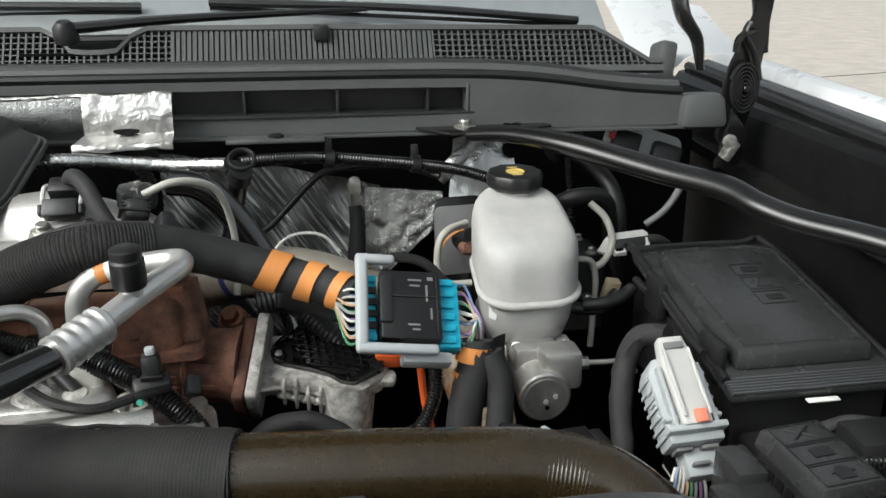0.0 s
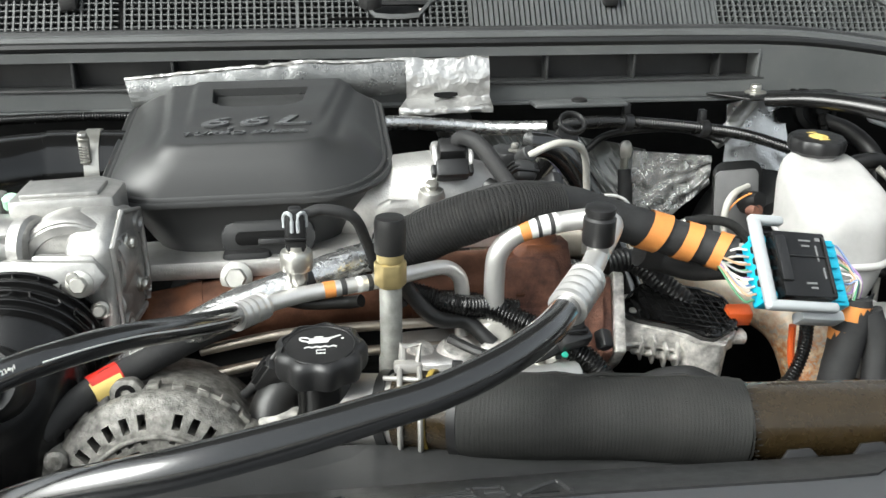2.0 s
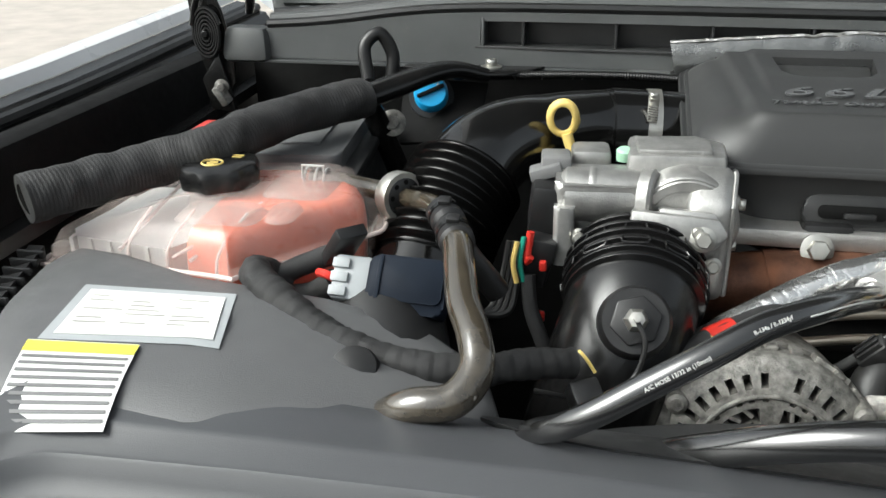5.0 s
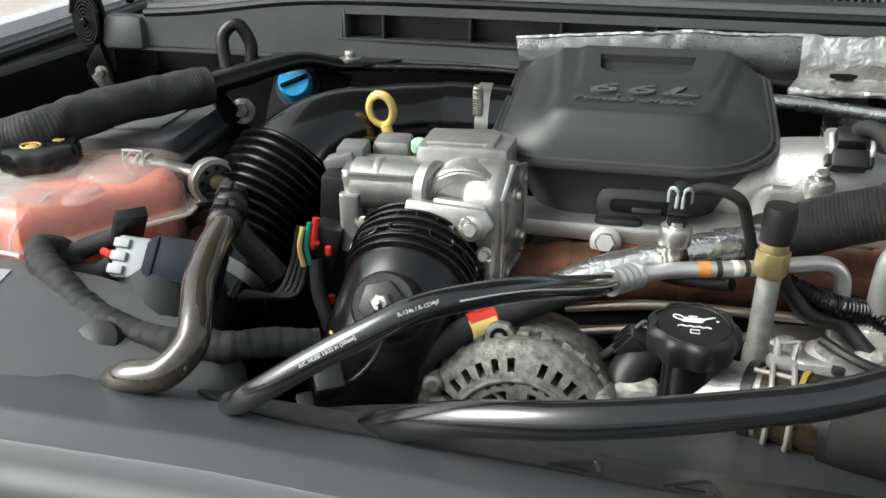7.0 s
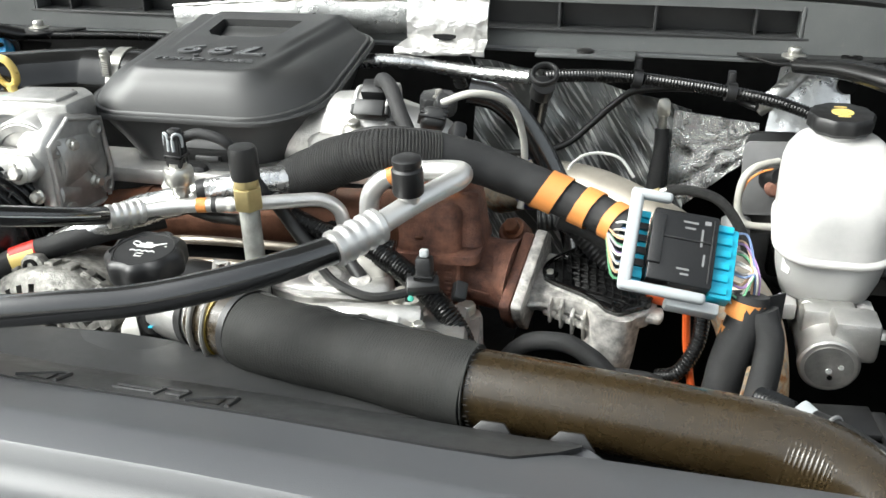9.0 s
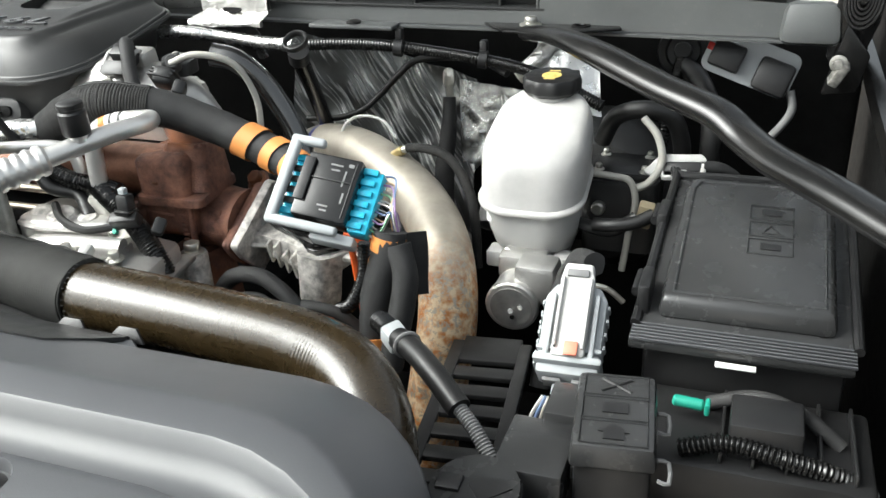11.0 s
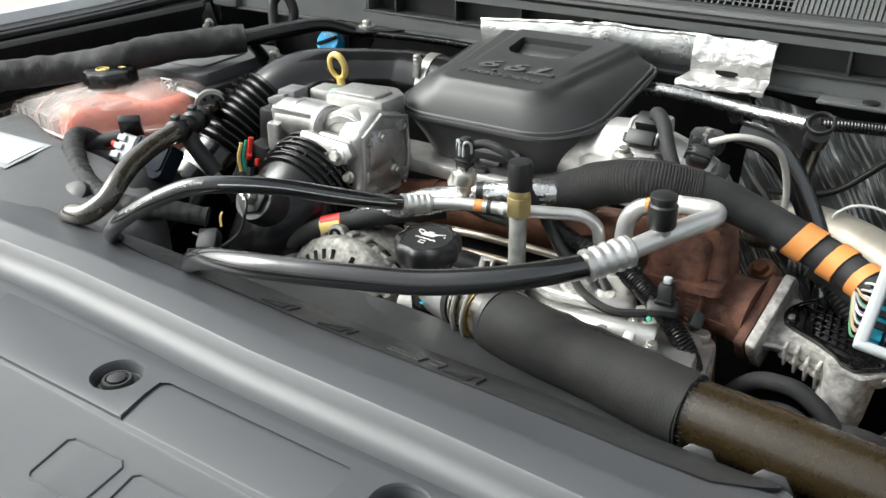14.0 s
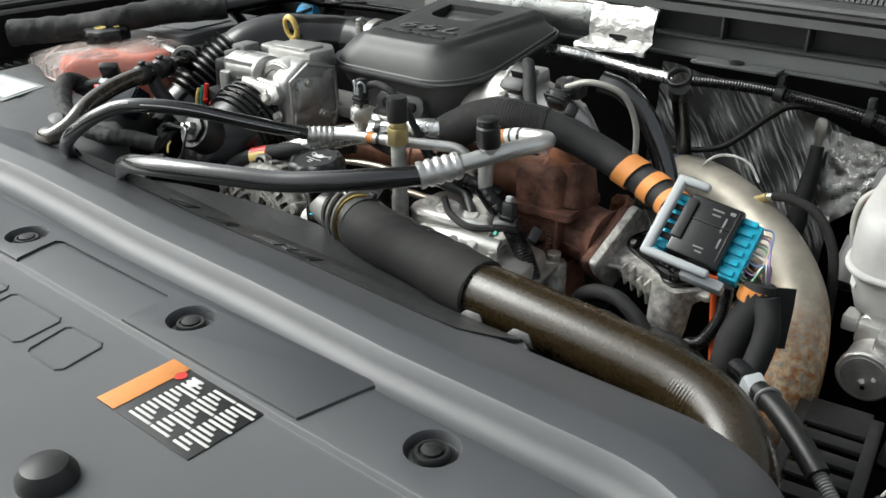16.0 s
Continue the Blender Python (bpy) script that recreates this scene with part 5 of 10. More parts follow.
part("motor_snout", lathe([(0.010, -0.082), (0.020, -0.080), (0.0245, -0.074), (0.0265, -0.06), (0.0275, -0.03), (0.029, 0.0), (0, 0)], snout, 24, lobes=(6, 0.045)), M_ALUDULL, valve)
for k in range(5):
    part("fin", rbox((0.0036, 0.024, 0.030 + 0.004 * (k % 2)), vm @ Matrix.Translation((-0.046 + 0.0135 * k, -0.030 - 0.0035 * k, -0.034 - 0.003 * k)), 0.0012), M_ALUDULL, valve)
    part("fin_root", tube([vm @ Vector((-0.0525 + 0.0135 * k, -0.030 - 0.0035 * k, -0.030)), vm @ Vector((-0.0460 + 0.0135 * k, -0.036 - 0.0035 * k, -0.024)), vm @ Vector((-0.0395 + 0.0135 * k, -0.032 - 0.0035 * k, -0.030))], 0.0045, 8, 4), M_ALUDULL, valve)
part("mount_ear", prism([(-0.014, -0.010), (0.010, -0.010), (0.013, 0.0), (0.010, 0.010), (-0.014, 0.010)], 0.010, vm @ Matrix.Translation((0.066, -0.026, -0.016)), 0.003), M_ALUDULL, valve)
part("cover", prism(VALVE_LINE, 0.007, vm, 0.002), M_GLOSS, valve, "black plastic cover with ribs")
part("cover_rim", tube([vm @ Vector((x, y, 0.0075)) for x, y in VALVE_LINE + VALVE_LINE[:1]], 0.0016, 8, 3), M_GLOSS, valve)
for k in range(12):
    x = -0.050 + 0.0095 * k
    lo_, hi_ = -0.016 - 0.24 * max(0, x + 0.045), 0.012 + 0.03 * math.sin(math.pi * (x + 0.062) / 0.126)
    part("cover_rib", rbox((0.0014, (hi_ - lo_) * 0.92, 0.0042), vm @ Matrix.Translation((x, (lo_ + hi_) / 2, 0.0068)) @ Euler((0, 0, 0.22)).to_matrix().to_4x4(), 0.0004), M_GLOSS, valve)
for k in range(7):
    part("cover_rib", rbox((0.100 - 0.010 * abs(k - 4), 0.0014, 0.0042), vm @ Matrix.Translation((0.006 + 0.002 * (4 - k), -0.030 + 0.0098 * k, 0.0068)) @ Euler((0, 0, -0.22)).to_matrix().to_4x4(), 0.0004), M_GLOSS, valve)
for q in ((-0.053, -0.003), (0.032, -0.038), (0.056, -0.022), (-0.03, 0.036)):
    seat = part("cover_screw_boss", lathe([(0.0085, 0), (0.0085, 0.0095), (0.006, 0.010), (0.005, 0.0075), (0, 0.0075)], vm @ Matrix.Translation((*q, 0.0)), 16), M_GLOSS, valve)
    part("cover_screw", lathe([(0.0045, 0), (0.0045, 0.0024), (0.0025, 0.003), (0, 0.003)], vm @ Matrix.Translation((*q, 0.0075)), 12), M_STEEL if q[0] < -0.05 else M_PAINT, seat)
part("red_plug", rbox((0.03, 0.02, 0.020), vm @ Matrix.Translation((0.070, -0.008, -0.004)), 0.004), M_REDO, valve, "orange-red plug")
part("lower_plug", rod(snout @ Vector((0, 0, -0.078)), snout @ Vector((0.012, -0.006, -0.120)), 0.0125, 16, bev=0.003), M_REDO, valve, "orange-red plug")

# light alloy cover and bracket beside the charge pipe
rocker = thing("rocker_cover", (-0.2, 0.74, 1.28), "dirty silver cast aluminium rocker cover with bolts", "engine cover")
part("cover", prism([(-0.30, 0.70), (-0.26, 0.655), (-0.13, 0.665), (-0.085, 0.70), (-0.10, 0.79), (-0.20, 0.81), (-0.29, 0.78)], 0.055, Matrix.Translation((0, 0, 1.265)), 0.010), M_ALU, rocker, "dirty silver casting")
part("raised_ridge", tube([(-0.26, 0.725, 1.322), (-0.20, 0.72, 1.332), (-0.14, 0.735, 1.327)], 0.014, 14, 5), M_ALU, rocker)
part("injector_boss", lathe([(0.024, 0), (0.023, 0.012), (0.017, 0.018), (0.010, 0.018), (0.009, 0.012), (0, 0.012)], aim((-0.225, 0.765, 1.318), (0, -0.1, 1)), 22), M_ALU, rocker)
part("injector_boss", lathe([(0.02, 0), (0.019, 0.014), (0.013, 0.018), (0, 0.018)], aim((-0.165, 0.775, 1.318), (0, -0.1, 1)), 22), M_CREAM, rocker)
part("edge_flange", prism([(-0.31, 0.70), (-0.265, 0.645), (-0.125, 0.655), (-0.075, 0.70), (-0.09, 0.80)], 0.008, Matrix.Translation((0, 0, 1.29)), 0.002), M_ALU, rocker)
for k in range(4):
    part("casting_rib", rbox((0.004, 0.07, 0.010), Matrix.Translation((-0.245 + 0.035 * k, 0.72, 1.318)) @ Euler((0, 0, -0.2 + 0.1 * k)).to_matrix().to_4x4(), 0.0015), M_ALU, rocker)
part("outlet_casting", prism([(-0.315, 0.755), (-0.275, 0.742), (-0.21, 0.748), (-0.175, 0.765), (-0.185, 0.80), (-0.24, 0.83), (-0.31, 0.825)], 0.040, Matrix.Translation((0, 0, 1.305)), 0.012, segs=3), M_ALU, rocker, "pale cast outlet housing")
for p, r_ in (((-0.252, 0.770, 1.340), 0.019), ((-0.215, 0.772, 1.338), 0.013), ((-0.288, 0.775, 1.338), 0.015)):
    part("casting_boss", lathe([(r_ * 1.25, -0.01), (r_ * 1.1, 0.004), (r_ * 0.8, 0.010), (0, 0.012)], aim(p, (0.1, -0.25, 1)), 20), M_ALUDULL, rocker)
part("casting_seam", tube([(-0.308, 0.757, 1.335), (-0.272, 0.744, 1.338), (-0.212, 0.749, 1.337), (-0.178, 0.766, 1.334)], 0.0045, 8, 5), M_ALU, rocker)
part("white_clip", rbox((0.012, 0.016, 0.014), aim((-0.158, 0.70, 1.335), (0.2, -0.4, 0.9)), 0.003), M_WHITEP, rocker)
part("paper_tag", rbox((0.026, 0.014, 0.001), aim((-0.205, 0.685, 1.328), (0.1, -0.3, 1), (1, 0.3, 0)), 0.0), M_LABEL, rocker, "small paper tag")
for p in ((-0.188, 0.70, 1.335), (-0.135, 0.715, 1.325), (-0.255, 0.69, 1.335), (-0.17, 0.76, 1.328)):
    part("cover_bolt", bolt(aim(p, (0, -0.1, 1)), 0.007, h=0.009), M_STEEL, rocker, "zinc flange bolt")
post = thing("lifting_bracket", (-0.105, 0.83, 1.2), "bare cast bracket with a tall flange bolt", "bracket")
part("post", lathe([(0.019, -0.1), (0.018, 0.0), (0.0165, 0.004), (0, 0.004)], aim((-0.1112, 0.822, 1.283), (0, 0, 1)), 24), M_ALUDULL, post)
part("bolt", bolt(aim((-0.1112, 0.822, 1.287), (0, 0, 1)), 0.011, h=0.012, flange=1.35), M_STEEL, post, "zinc flange bolt")

for k, (pts, r) in enumerate((
        ([(-0.279, 0.844, 1.366), (-0.227, 0.807, 1.375), (-0.19, 0.787, 1.366), (-0.158, 0.775, 1.352), (-0.132, 0.762, 1.338), (-0.11, 0.752, 1.318), (-0.097, 0.75, 1.29), (-0.092, 0.75, 1.25)], 0.0135),
        ([(-0.30, 0.80, 1.40), (-0.25, 0.79, 1.385), (-0.21, 0.80, 1.375), (-0.185, 0.80, 1.37)], 0.0115))):
    solo("corrugated_conduit", tube(pts, r * 0.9, 16, 8, rib=(0.0036, 0.0018)), M_CORR, "black corrugated wiring conduit over the rocker cover", "conduit", "corrugated conduits")
clip = thing("cable_clip", (-0.15, 0.765, 1.365), "black plastic conduit clip with a white sensor plug", "clip")
part("body", rbox((0.034, 0.016, 0.018), aim((-0.140, 0.753, 1.352), (0.1, -0.5, 0.8), (1, 0, 0.5)), 0.004), M_PLASTIC, clip)
part("stud", lathe([(0.003, 0), (0.003, 0.004), (0, 0.0045)], aim((-0.150, 0.742, 1.346), (0, -0.8, 0.5)), 14), M_GREEN, clip)
up = part("upright_plug", rbox((0.017, 0.016, 0.034), aim((-0.137, 0.751, 1.356), (-0.05, 0.1, 1)), 0.004), M_PLASTIC, clip, "black upright plug")
part("plug_collar", rbox((0.021, 0.020, 0.006), aim((-0.137, 0.751, 1.366), (-0.05, 0.1, 1)), 0.002), M_DUCT, up)
part("grey_top", rbox((0.009, 0.008, 0.008), aim((-0.1378, 0.752, 1.390), (-0.05, 0.1, 1)), 0.002), M_GREYP, up, "light grey top")
part("plug", rbox((0.014, 0.02, 0.014), aim((-0.108, 0.765, 1.345), (0.5, -0.5, 0.6)), 0.003), M_PLASTIC, clip)
part("tail", tube([(-0.15, 0.75, 1.35), (-0.19, 0.735, 1.347), (-0.23, 0.745, 1.352), (-0.26, 0.77, 1.358)], 0.005, 8, 5), M_RUBBER, clip)
part("tie_tail", prism([(-0.003, 0), (0.003, 0), (0.002, 0.03), (-0.002, 0.03)], 0.001, aim((-0.155, 0.745, 1.34), (0.2, -0.9, 0.3), (1, 0, 0)), 0.0), M_PLASTIC, clip)

# loom: braided sleeve, cloth tape, orange stripes, connector
loom = thing("main_wiring_loom", (-0.1, 0.83, 1.40), "thick taped engine wiring loom with orange stripes", "wiring loom")
LOOM = [(-0.305, 0.845, 1.425), (-0.285, 0.835, 1.442), (-0.246, 0.822, 1.463), (-0.198, 0.815, 1.476), (-0.148, 0.83, 1.473), (-0.10, 0.848, 1.456), (-0.05, 0.856, 1.436), (0.0, 0.850, 1.420), (0.035, 0.838, 1.411), (0.062, 0.822, 1.405)]
lp = spline(LOOM, 12)
part("braided_sleeve", tube([lp[0] - Vector((0.01, 0, 0.004)), lp[12] - Vector((0, 0, 0.003)), lp[24] - Vector((0, 0, 0.003)), lp[36], lp[50]], lambda u: 0.027 - 0.004 * u, 32, 10, rib=(0.0034, 0.0009), lump=0.06, wave=(0.0, 0.7, 1.0, 0.7)), M_BRAID, loom, "open black braided sleeve")
part("cuff", tube([lp[0] + Vector((-0.035, 0.012, -0.022)), lp[0] + Vector((-0.015, 0.005, -0.008)), lp[3]], 0.019, 16, 5), M_TAPE, loom)
part("sleeve_hem", tube([lp[4] + Vector((0, 0.004, 0.022)), lp[14] + Vector((0, 0.003, 0.024)), lp[24] + Vector((0, 0.003, 0.0215)), lp[36] + Vector((0, 0.002, 0.0235)), lp[50] + Vector((0, 0.002, 0.021))], 0.0032, 8, 8), M_TAPE, loom)
part("taped_run", tube([lp[48], lp[58], lp[70], lp[80], lp[92], lp[106]], lambda u: 0.0225 - 0.0035 * u, 20, 10, lump=0.06), M_TAPE, loom, "black cloth taped run")
def slanted_band(path, i0, i1, r, slant, n=24):
    """A strip of tape wound aslant round a path between two of its points."""
    bm, fr_ = B(), frames_along(path)

    def at(i, a):
        i = max(0, min(len(path) - 1.001, i))
        k, f = int(i), i - int(i)
        p = path[k].lerp(path[k + 1], f)
        nn, uu = fr_[k]
        return p + nn * (r * math.cos(a)) + uu * (r * math.sin(a))

    grid_ = [[bm.verts.new(at(i0 + (i1 - i0) * j / 4 + slant * math.sin(a), a)) for a in [2 * math.pi * q / n for q in range(n)]] for j in range(5)]
    for g0, g1 in zip(grid_, grid_[1:]):
        for q in range(n):
            bm.faces.new((g0[q], g0[(q + 1) % n], g1[(q + 1) % n], g1[q]))
    bmesh.ops.recalc_face_normals(bm, faces=bm.faces)
    return bm


for a, w in ((75.2, 5.2), (85.2, 5.8), (97.0, 5.5)):
    part("orange_stripe", slanted_band(lp, a, a + w, 0.0243 - 0.0035 * (a - 48) / 58, -1.2), M_ORANGE, loom, "orange cloth tape stripe")

ecm_m = frame_of((0.108, 0.782, 1.408), (0.088, 0.005, -0.013), (0.004, 0.052, 0.050))
conn = thing("control_unit_plug", (0.108, 0.78, 1.36), "black control unit with cyan plugs in a grey lever frame", "connector")
part("case", rbox((0.062, 0.074, 0.03), ecm_m @ Matrix.Translation((0.002, 0, -0.022)), 0.003), M_DUCT, conn, "black plastic case")
part("case_step", rbox((0.012, 0.05, 0.004), ecm_m @ Matrix.Translation((-0.024, 0.004, 0.008)), 0.001), M_PLASTIC, conn)
for px_, py_, w_, d_ in ((0.006, 0.026, 0.014, 0.002), (0.006, 0.020, 0.010, 0.002), (0.018, 0.012, 0.002, 0.018), (0.004, -0.022, 0.012, 0.002), (0.006, -0.027, 0.008, 0.002), (0.022, -0.010, 0.002, 0.012), (0.022, 0.028, 0.006, 0.004)):
    part("print_mark", rbox((w_, d_, 0.0004), ecm_m @ Matrix.Translation((px_, py_, 0.0081)), 0.0), M_TABGREY, conn)
part("case_ridge", rbox((0.050, 0.0015, 0.0015), ecm_m @ Matrix.Translation((0.004, 0.008, 0.008)), 0.0004), M_PLASTIC, conn)
part("case_ridge", rbox((0.0015, 0.064, 0.0015), ecm_m @ Matrix.Translation((0.028, 0.0, 0.008)), 0.0004), M_PLASTIC, conn)
for sx in (-1, 1):
    pl = part("cyan_plug", rbox((0.014 if sx < 0 else 0.022, 0.072, 0.022), ecm_m @ Matrix.Translation((sx * (0.038 if sx < 0 else 0.044), -0.003, -0.028)), 0.002), M_CYAN, conn, "cyan plug")
    for k in range(6):
        part("plug_tab", rbox((0.018, 0.007, 0.006), ecm_m @ Matrix.Translation((sx * 0.040, -0.032 + 0.0125 * k, -0.008)), 0.001), M_CYAN if (k in (0, 5) or sx > 0) else M_PLASTIC, pl)
for w_, d_, x_, y_ in ((0.0125, 0.098, -0.0475, 0.0), (0.082, 0.0105, -0.0125, -0.0475), (0.040, 0.010, -0.034, 0.0475)):
    part("lever_arm", rbox((w_, d_, 0.011), ecm_m @ Matrix.Translation((x_, y_, 0.001)), 0.004, segs=3), M_GREYP, conn, "light grey lever arm")
part("lower_lock", rbox((0.05, 0.012, 0.02), ecm_m @ Matrix.Translation((0.02, -0.05, -0.025)), 0.003), M_GREYP, conn)
WIRES = ((0.65, 0.64, 0.6), (0.1, 0.26, 0.14), (0.42, 0.4, 0.36), (0.26, 0.16, 0.32), (0.5, 0.32, 0.2), (0.14, 0.2, 0.34), (0.3, 0.3, 0.3), (0.55, 0.53, 0.5))
wire_mats = [mat("wire_insulation", c, 0.4, var=0.05, bump=0.0) for c in WIRES]
for k in range(14):
    y = -0.034 + 0.0052 * k
    a = ecm_m @ Vector((0.054, y, -0.02 + 0.006 * (k % 2)))
    part("wire", tube([a, a + Vector((0.012, 0.0, -0.004)), Vector((0.178 + 0.002 * (k % 4), 0.785 + 0.0015 * (k % 5), 1.385)), Vector((0.180 + 0.002 * (k % 4), 0.79, 1.35))], 0.0013, 5, 5), wire_mats[k % 8], conn)
    b = ecm_m @ Vector((-0.046, y * 0.8 - 0.004, -0.022 + 0.006 * (k % 2)))
    part("wire", tube([b, b + Vector((-0.012, 0.004, 0.0)), Vector((0.036, 0.82 + 0.002 * (k % 3), 1.40 + 0.0025 * (k % 5)))], 0.0013, 5, 4), wire_mats[(k * 3 + 1) % 8], conn)
drop = thing("drop_loom", (0.17, 0.78, 1.25), "taped loom drop with orange bands below the control unit", "wiring loom")
part("taped_run", tube([(0.178, 0.785, 1.365), (0.176, 0.778, 1.34), (0.165, 0.77, 1.30), (0.16, 0.765, 1.25), (0.16, 0.76, 1.2)], 0.0185, 16, 6, lump=0.07), M_TAPE, drop)
for z0, z1 in ((1.356, 1.348), (1.328, 1.325), (1.245, 1.225)):
    f = lambda z: Vector((0.160 + 0.018 * max(0, (z - 1.25) / 0.115), 0.764 + 0.02 * max(0, (z - 1.25) / 0.115), z))
    part("orange_band", tube([f(z0 + 0.004), f(z1 - 0.004)], 0.0192, 16, 3), M_ORANGE, drop, "orange cloth tape band")
part("tape_flag", sheet(4, 4, lambda u, v: Vector((0.18 + 0.032 * u, 0.775 + 0.027 * u + 0.003 * math.sin(v * 5), 1.366 - 0.075 * v - 0.004 * u)), 0.0015), M_TAPE, drop, "loose end of black cloth tape")
part("branch", tube([(0.19, 0.775, 1.355), (0.20, 0.765, 1.32), (0.195, 0.75, 1.27), (0.185, 0.745, 1.22)], 0.014, 14, 6, lump=0.08), M_TAPE, drop)
part("red_sheath", tube([(0.122, 0.80, 1.33), (0.126, 0.80, 1.29), (0.135, 0.79, 1.245)], 0.004, 8, 4), M_REDO, drop, "orange-red corrugated sheath")
part("spiral_sleeve", tube([(0.138, 0.80, 1.34), (0.136, 0.795, 1.30), (0.12, 0.79, 1.265), (0.10, 0.80, 1.25)], 0.0075, 10, 6, rib=(0.004, 0.0015)), M_CORR, drop)

# charge air pipe: woven sleeve, then glossy resin pipe that bends down
cac = thing("charge_air_pipe", (0.0, 0.57, 1.3), "glossy brown fibre charge air pipe with a woven black sleeve", "charge pipe")
part("sleeve", tube([(-0.274, 0.627, 1.3635), (-0.25, 0.617, 1.364), (-0.18, 0.60, 1.366), (-0.11, 0.588, 1.366), (-0.05, 0.578, 1.364)], lambda u: 0.0348 + 0.0012 * math.sin(u * 9), 48, 8, rib=(0.0030, 0.0002), lump=0.02, wave=(0.0, 0.7, 1.0, 0.7)), M_SLEEVE, cac, "woven black heat sleeve", 80)
part("sleeve_seam", tube([(x, y + 0.0185 + 0.0012 * math.sin(x * 190), z + 0.0298 + 0.0008 * math.sin(x * 120)) for x, y, z in spline([(-0.272, 0.626, 1.3635), (-0.25, 0.617, 1.364), (-0.18, 0.60, 1.366), (-0.11, 0.588, 1.366), (-0.052, 0.578, 1.364)], 6)], 0.0019, 8, 2, lump=0.3), M_SLEEVE, cac)
part("pipe", tube([(-0.06, 0.580, 1.363), (0.02, 0.576, 1.361), (0.10, 0.573, 1.357), (0.185, 0.568, 1.351), (0.236, 0.553, 1.341), (0.270, 0.523, 1.317), (0.284, 0.492, 1.275), (0.286, 0.475, 1.22), (0.286, 0.47, 1.15)], 0.0325, 32, 10), M_CAC, cac, "glossy brown resin fibre pipe", 80)
bend = spline([(0.185, 0.568, 1.351), (0.236, 0.553, 1.341), (0.270, 0.523, 1.317), (0.284, 0.492, 1.275)], 10)
part("fibre_ribs", tube(bend[1:28:3], 0.0321, 28, 4, rib=(0.0034, 0.0005)), M_CAC, cac, "", 80)
for k in range(40):
    a = 2 * math.pi * k / 40
    part("stitch", rbox((0.0030, 0.0007, 0.0007), (-0.0485 + 0.0012 * math.sin(k * 2.3), 0.5783 + 0.0342 * math.cos(a), 1.364 + 0.0342 * math.sin(a)), 0.0), M_TAPE, cac)
part("hem", tube([Vector((-0.0505, 0.5785, 1.364)) + Vector((0.003 * math.cos(a), 0.0345 * math.cos(a), 0.0345 * math.sin(a))) for a in [2 * math.pi * k / 28 for k in range(29)]], 0.0011, 6, 1), M_SLEEVE, cac)
part("yellow_mark", rbox((0.004, 0.002, 0.05), frame_of((0.309, 0.468, 1.262), (0, 1, 0), (0.1, 0.1, 1)), 0.0005), M_YELLOW, cac, "yellow paint mark")
part("pipe_end", tube([(-0.322, 0.6445, 1.3595), (-0.30, 0.637, 1.3615), (-0.268, 0.6245, 1.3635)], 0.0328, 32, 4), M_CAC, cac, "bare brown pipe end")
part("tie_band", tube([(-0.2755, 0.6275, 1.3633), (-0.2685, 0.6248, 1.3637)], 0.0368, 28, 2), M_PLASTIC, cac, "black cable tie")
part("tie_head", rbox((0.009, 0.008, 0.007), aim((-0.272, 0.640, 1.3965), (0.1, 0.3, 1)), 0.001), M_PLASTIC, cac)
part("collar", tube([(-0.375, 0.662, 1.354), (-0.318, 0.643, 1.3595)], 0.0305, 28, 3), M_ALU, cac, "aluminium collar")
part("dark_band", tube([(-0.334, 0.649, 1.358), (-0.326, 0.646, 1.359)], 0.0336, 28, 2), M_RUBBER, cac, "dark rubber band")
clampb = thing("hose_clamp", (-0.3, 0.64, 1.38), "pale steel spring clamp on the charge pipe end", "clamp")
for dx in (-0.320, -0.304):
    c = Vector((dx, 0.6365 - (dx + 0.30) * 0.36, 1.361))
    part("wire_band", tube([c + Vector((0.012 * math.cos(a) * 0.3, 0.0355 * math.cos(a), 0.0355 * math.sin(a))) for a in [2 * math.pi * k / 30 for k in range(31)]], 0.0024, 8, 1, flat=1.5), M_CLIPMETAL, clampb)
part("latch", rbox((0.024, 0.012, 0.010), aim((-0.313, 0.650, 1.391), (0.1, 0.1, 1)), 0.003), M_CLIPMETAL, clampb)
part("buckle", tube([(-0.3165, 0.655, 1.398), (-0.3155, 0.659, 1.412), (-0.3025, 0.657, 1.412), (-0.3035, 0.653, 1.398), (-0.3165, 0.655, 1.398)], 0.0040, 8, 1, flat=0.8), M_CLIPMETAL, clampb, "pale upright buckle")
part("latch_pin", rod((-0.334, 0.640, 1.393), (-0.304, 0.631, 1.394), 0.0022, 10), M_CLIPMETAL, clampb)
part("paint_mark", tube([Vector((-0.2965, 0.6355, 1.3618)), Vector((-0.2925, 0.634, 1.362))], 0.0345, 30, 2), mat("ochre_paint", (0.28, 0.20, 0.04), 0.45), clampb, "yellow paint ring")

# dark brown lower coolant crossover seen below the intake box
xover = thing("exhaust_crossover", (-0.42, 0.86, 1.33), "copper-brown rusted exhaust crossover pipe", "exhaust pipe")
XO = [(-0.60, 0.85, 1.345), (-0.50, 0.855, 1.362), (-0.42, 0.86, 1.365), (-0.33, 0.865, 1.37), (-0.22, 0.88, 1.37), (-0.14, 0.892, 1.362)]
part("pipe", tube(XO, 0.034, 24, 6, lump=0.03), M_RUSTPIPE, xover)
for i in (5, 14, 20):
    q = spline(XO, 6)
    part("weld_band", tube([q[i], q[i + 1]], 0.0355, 24, 2), M_RUSTPIPE, xover)
fduct = thing("foil_duct", (-0.48, 0.765, 1.37), "shiny foil wrapped tube running across the engine", "tube")
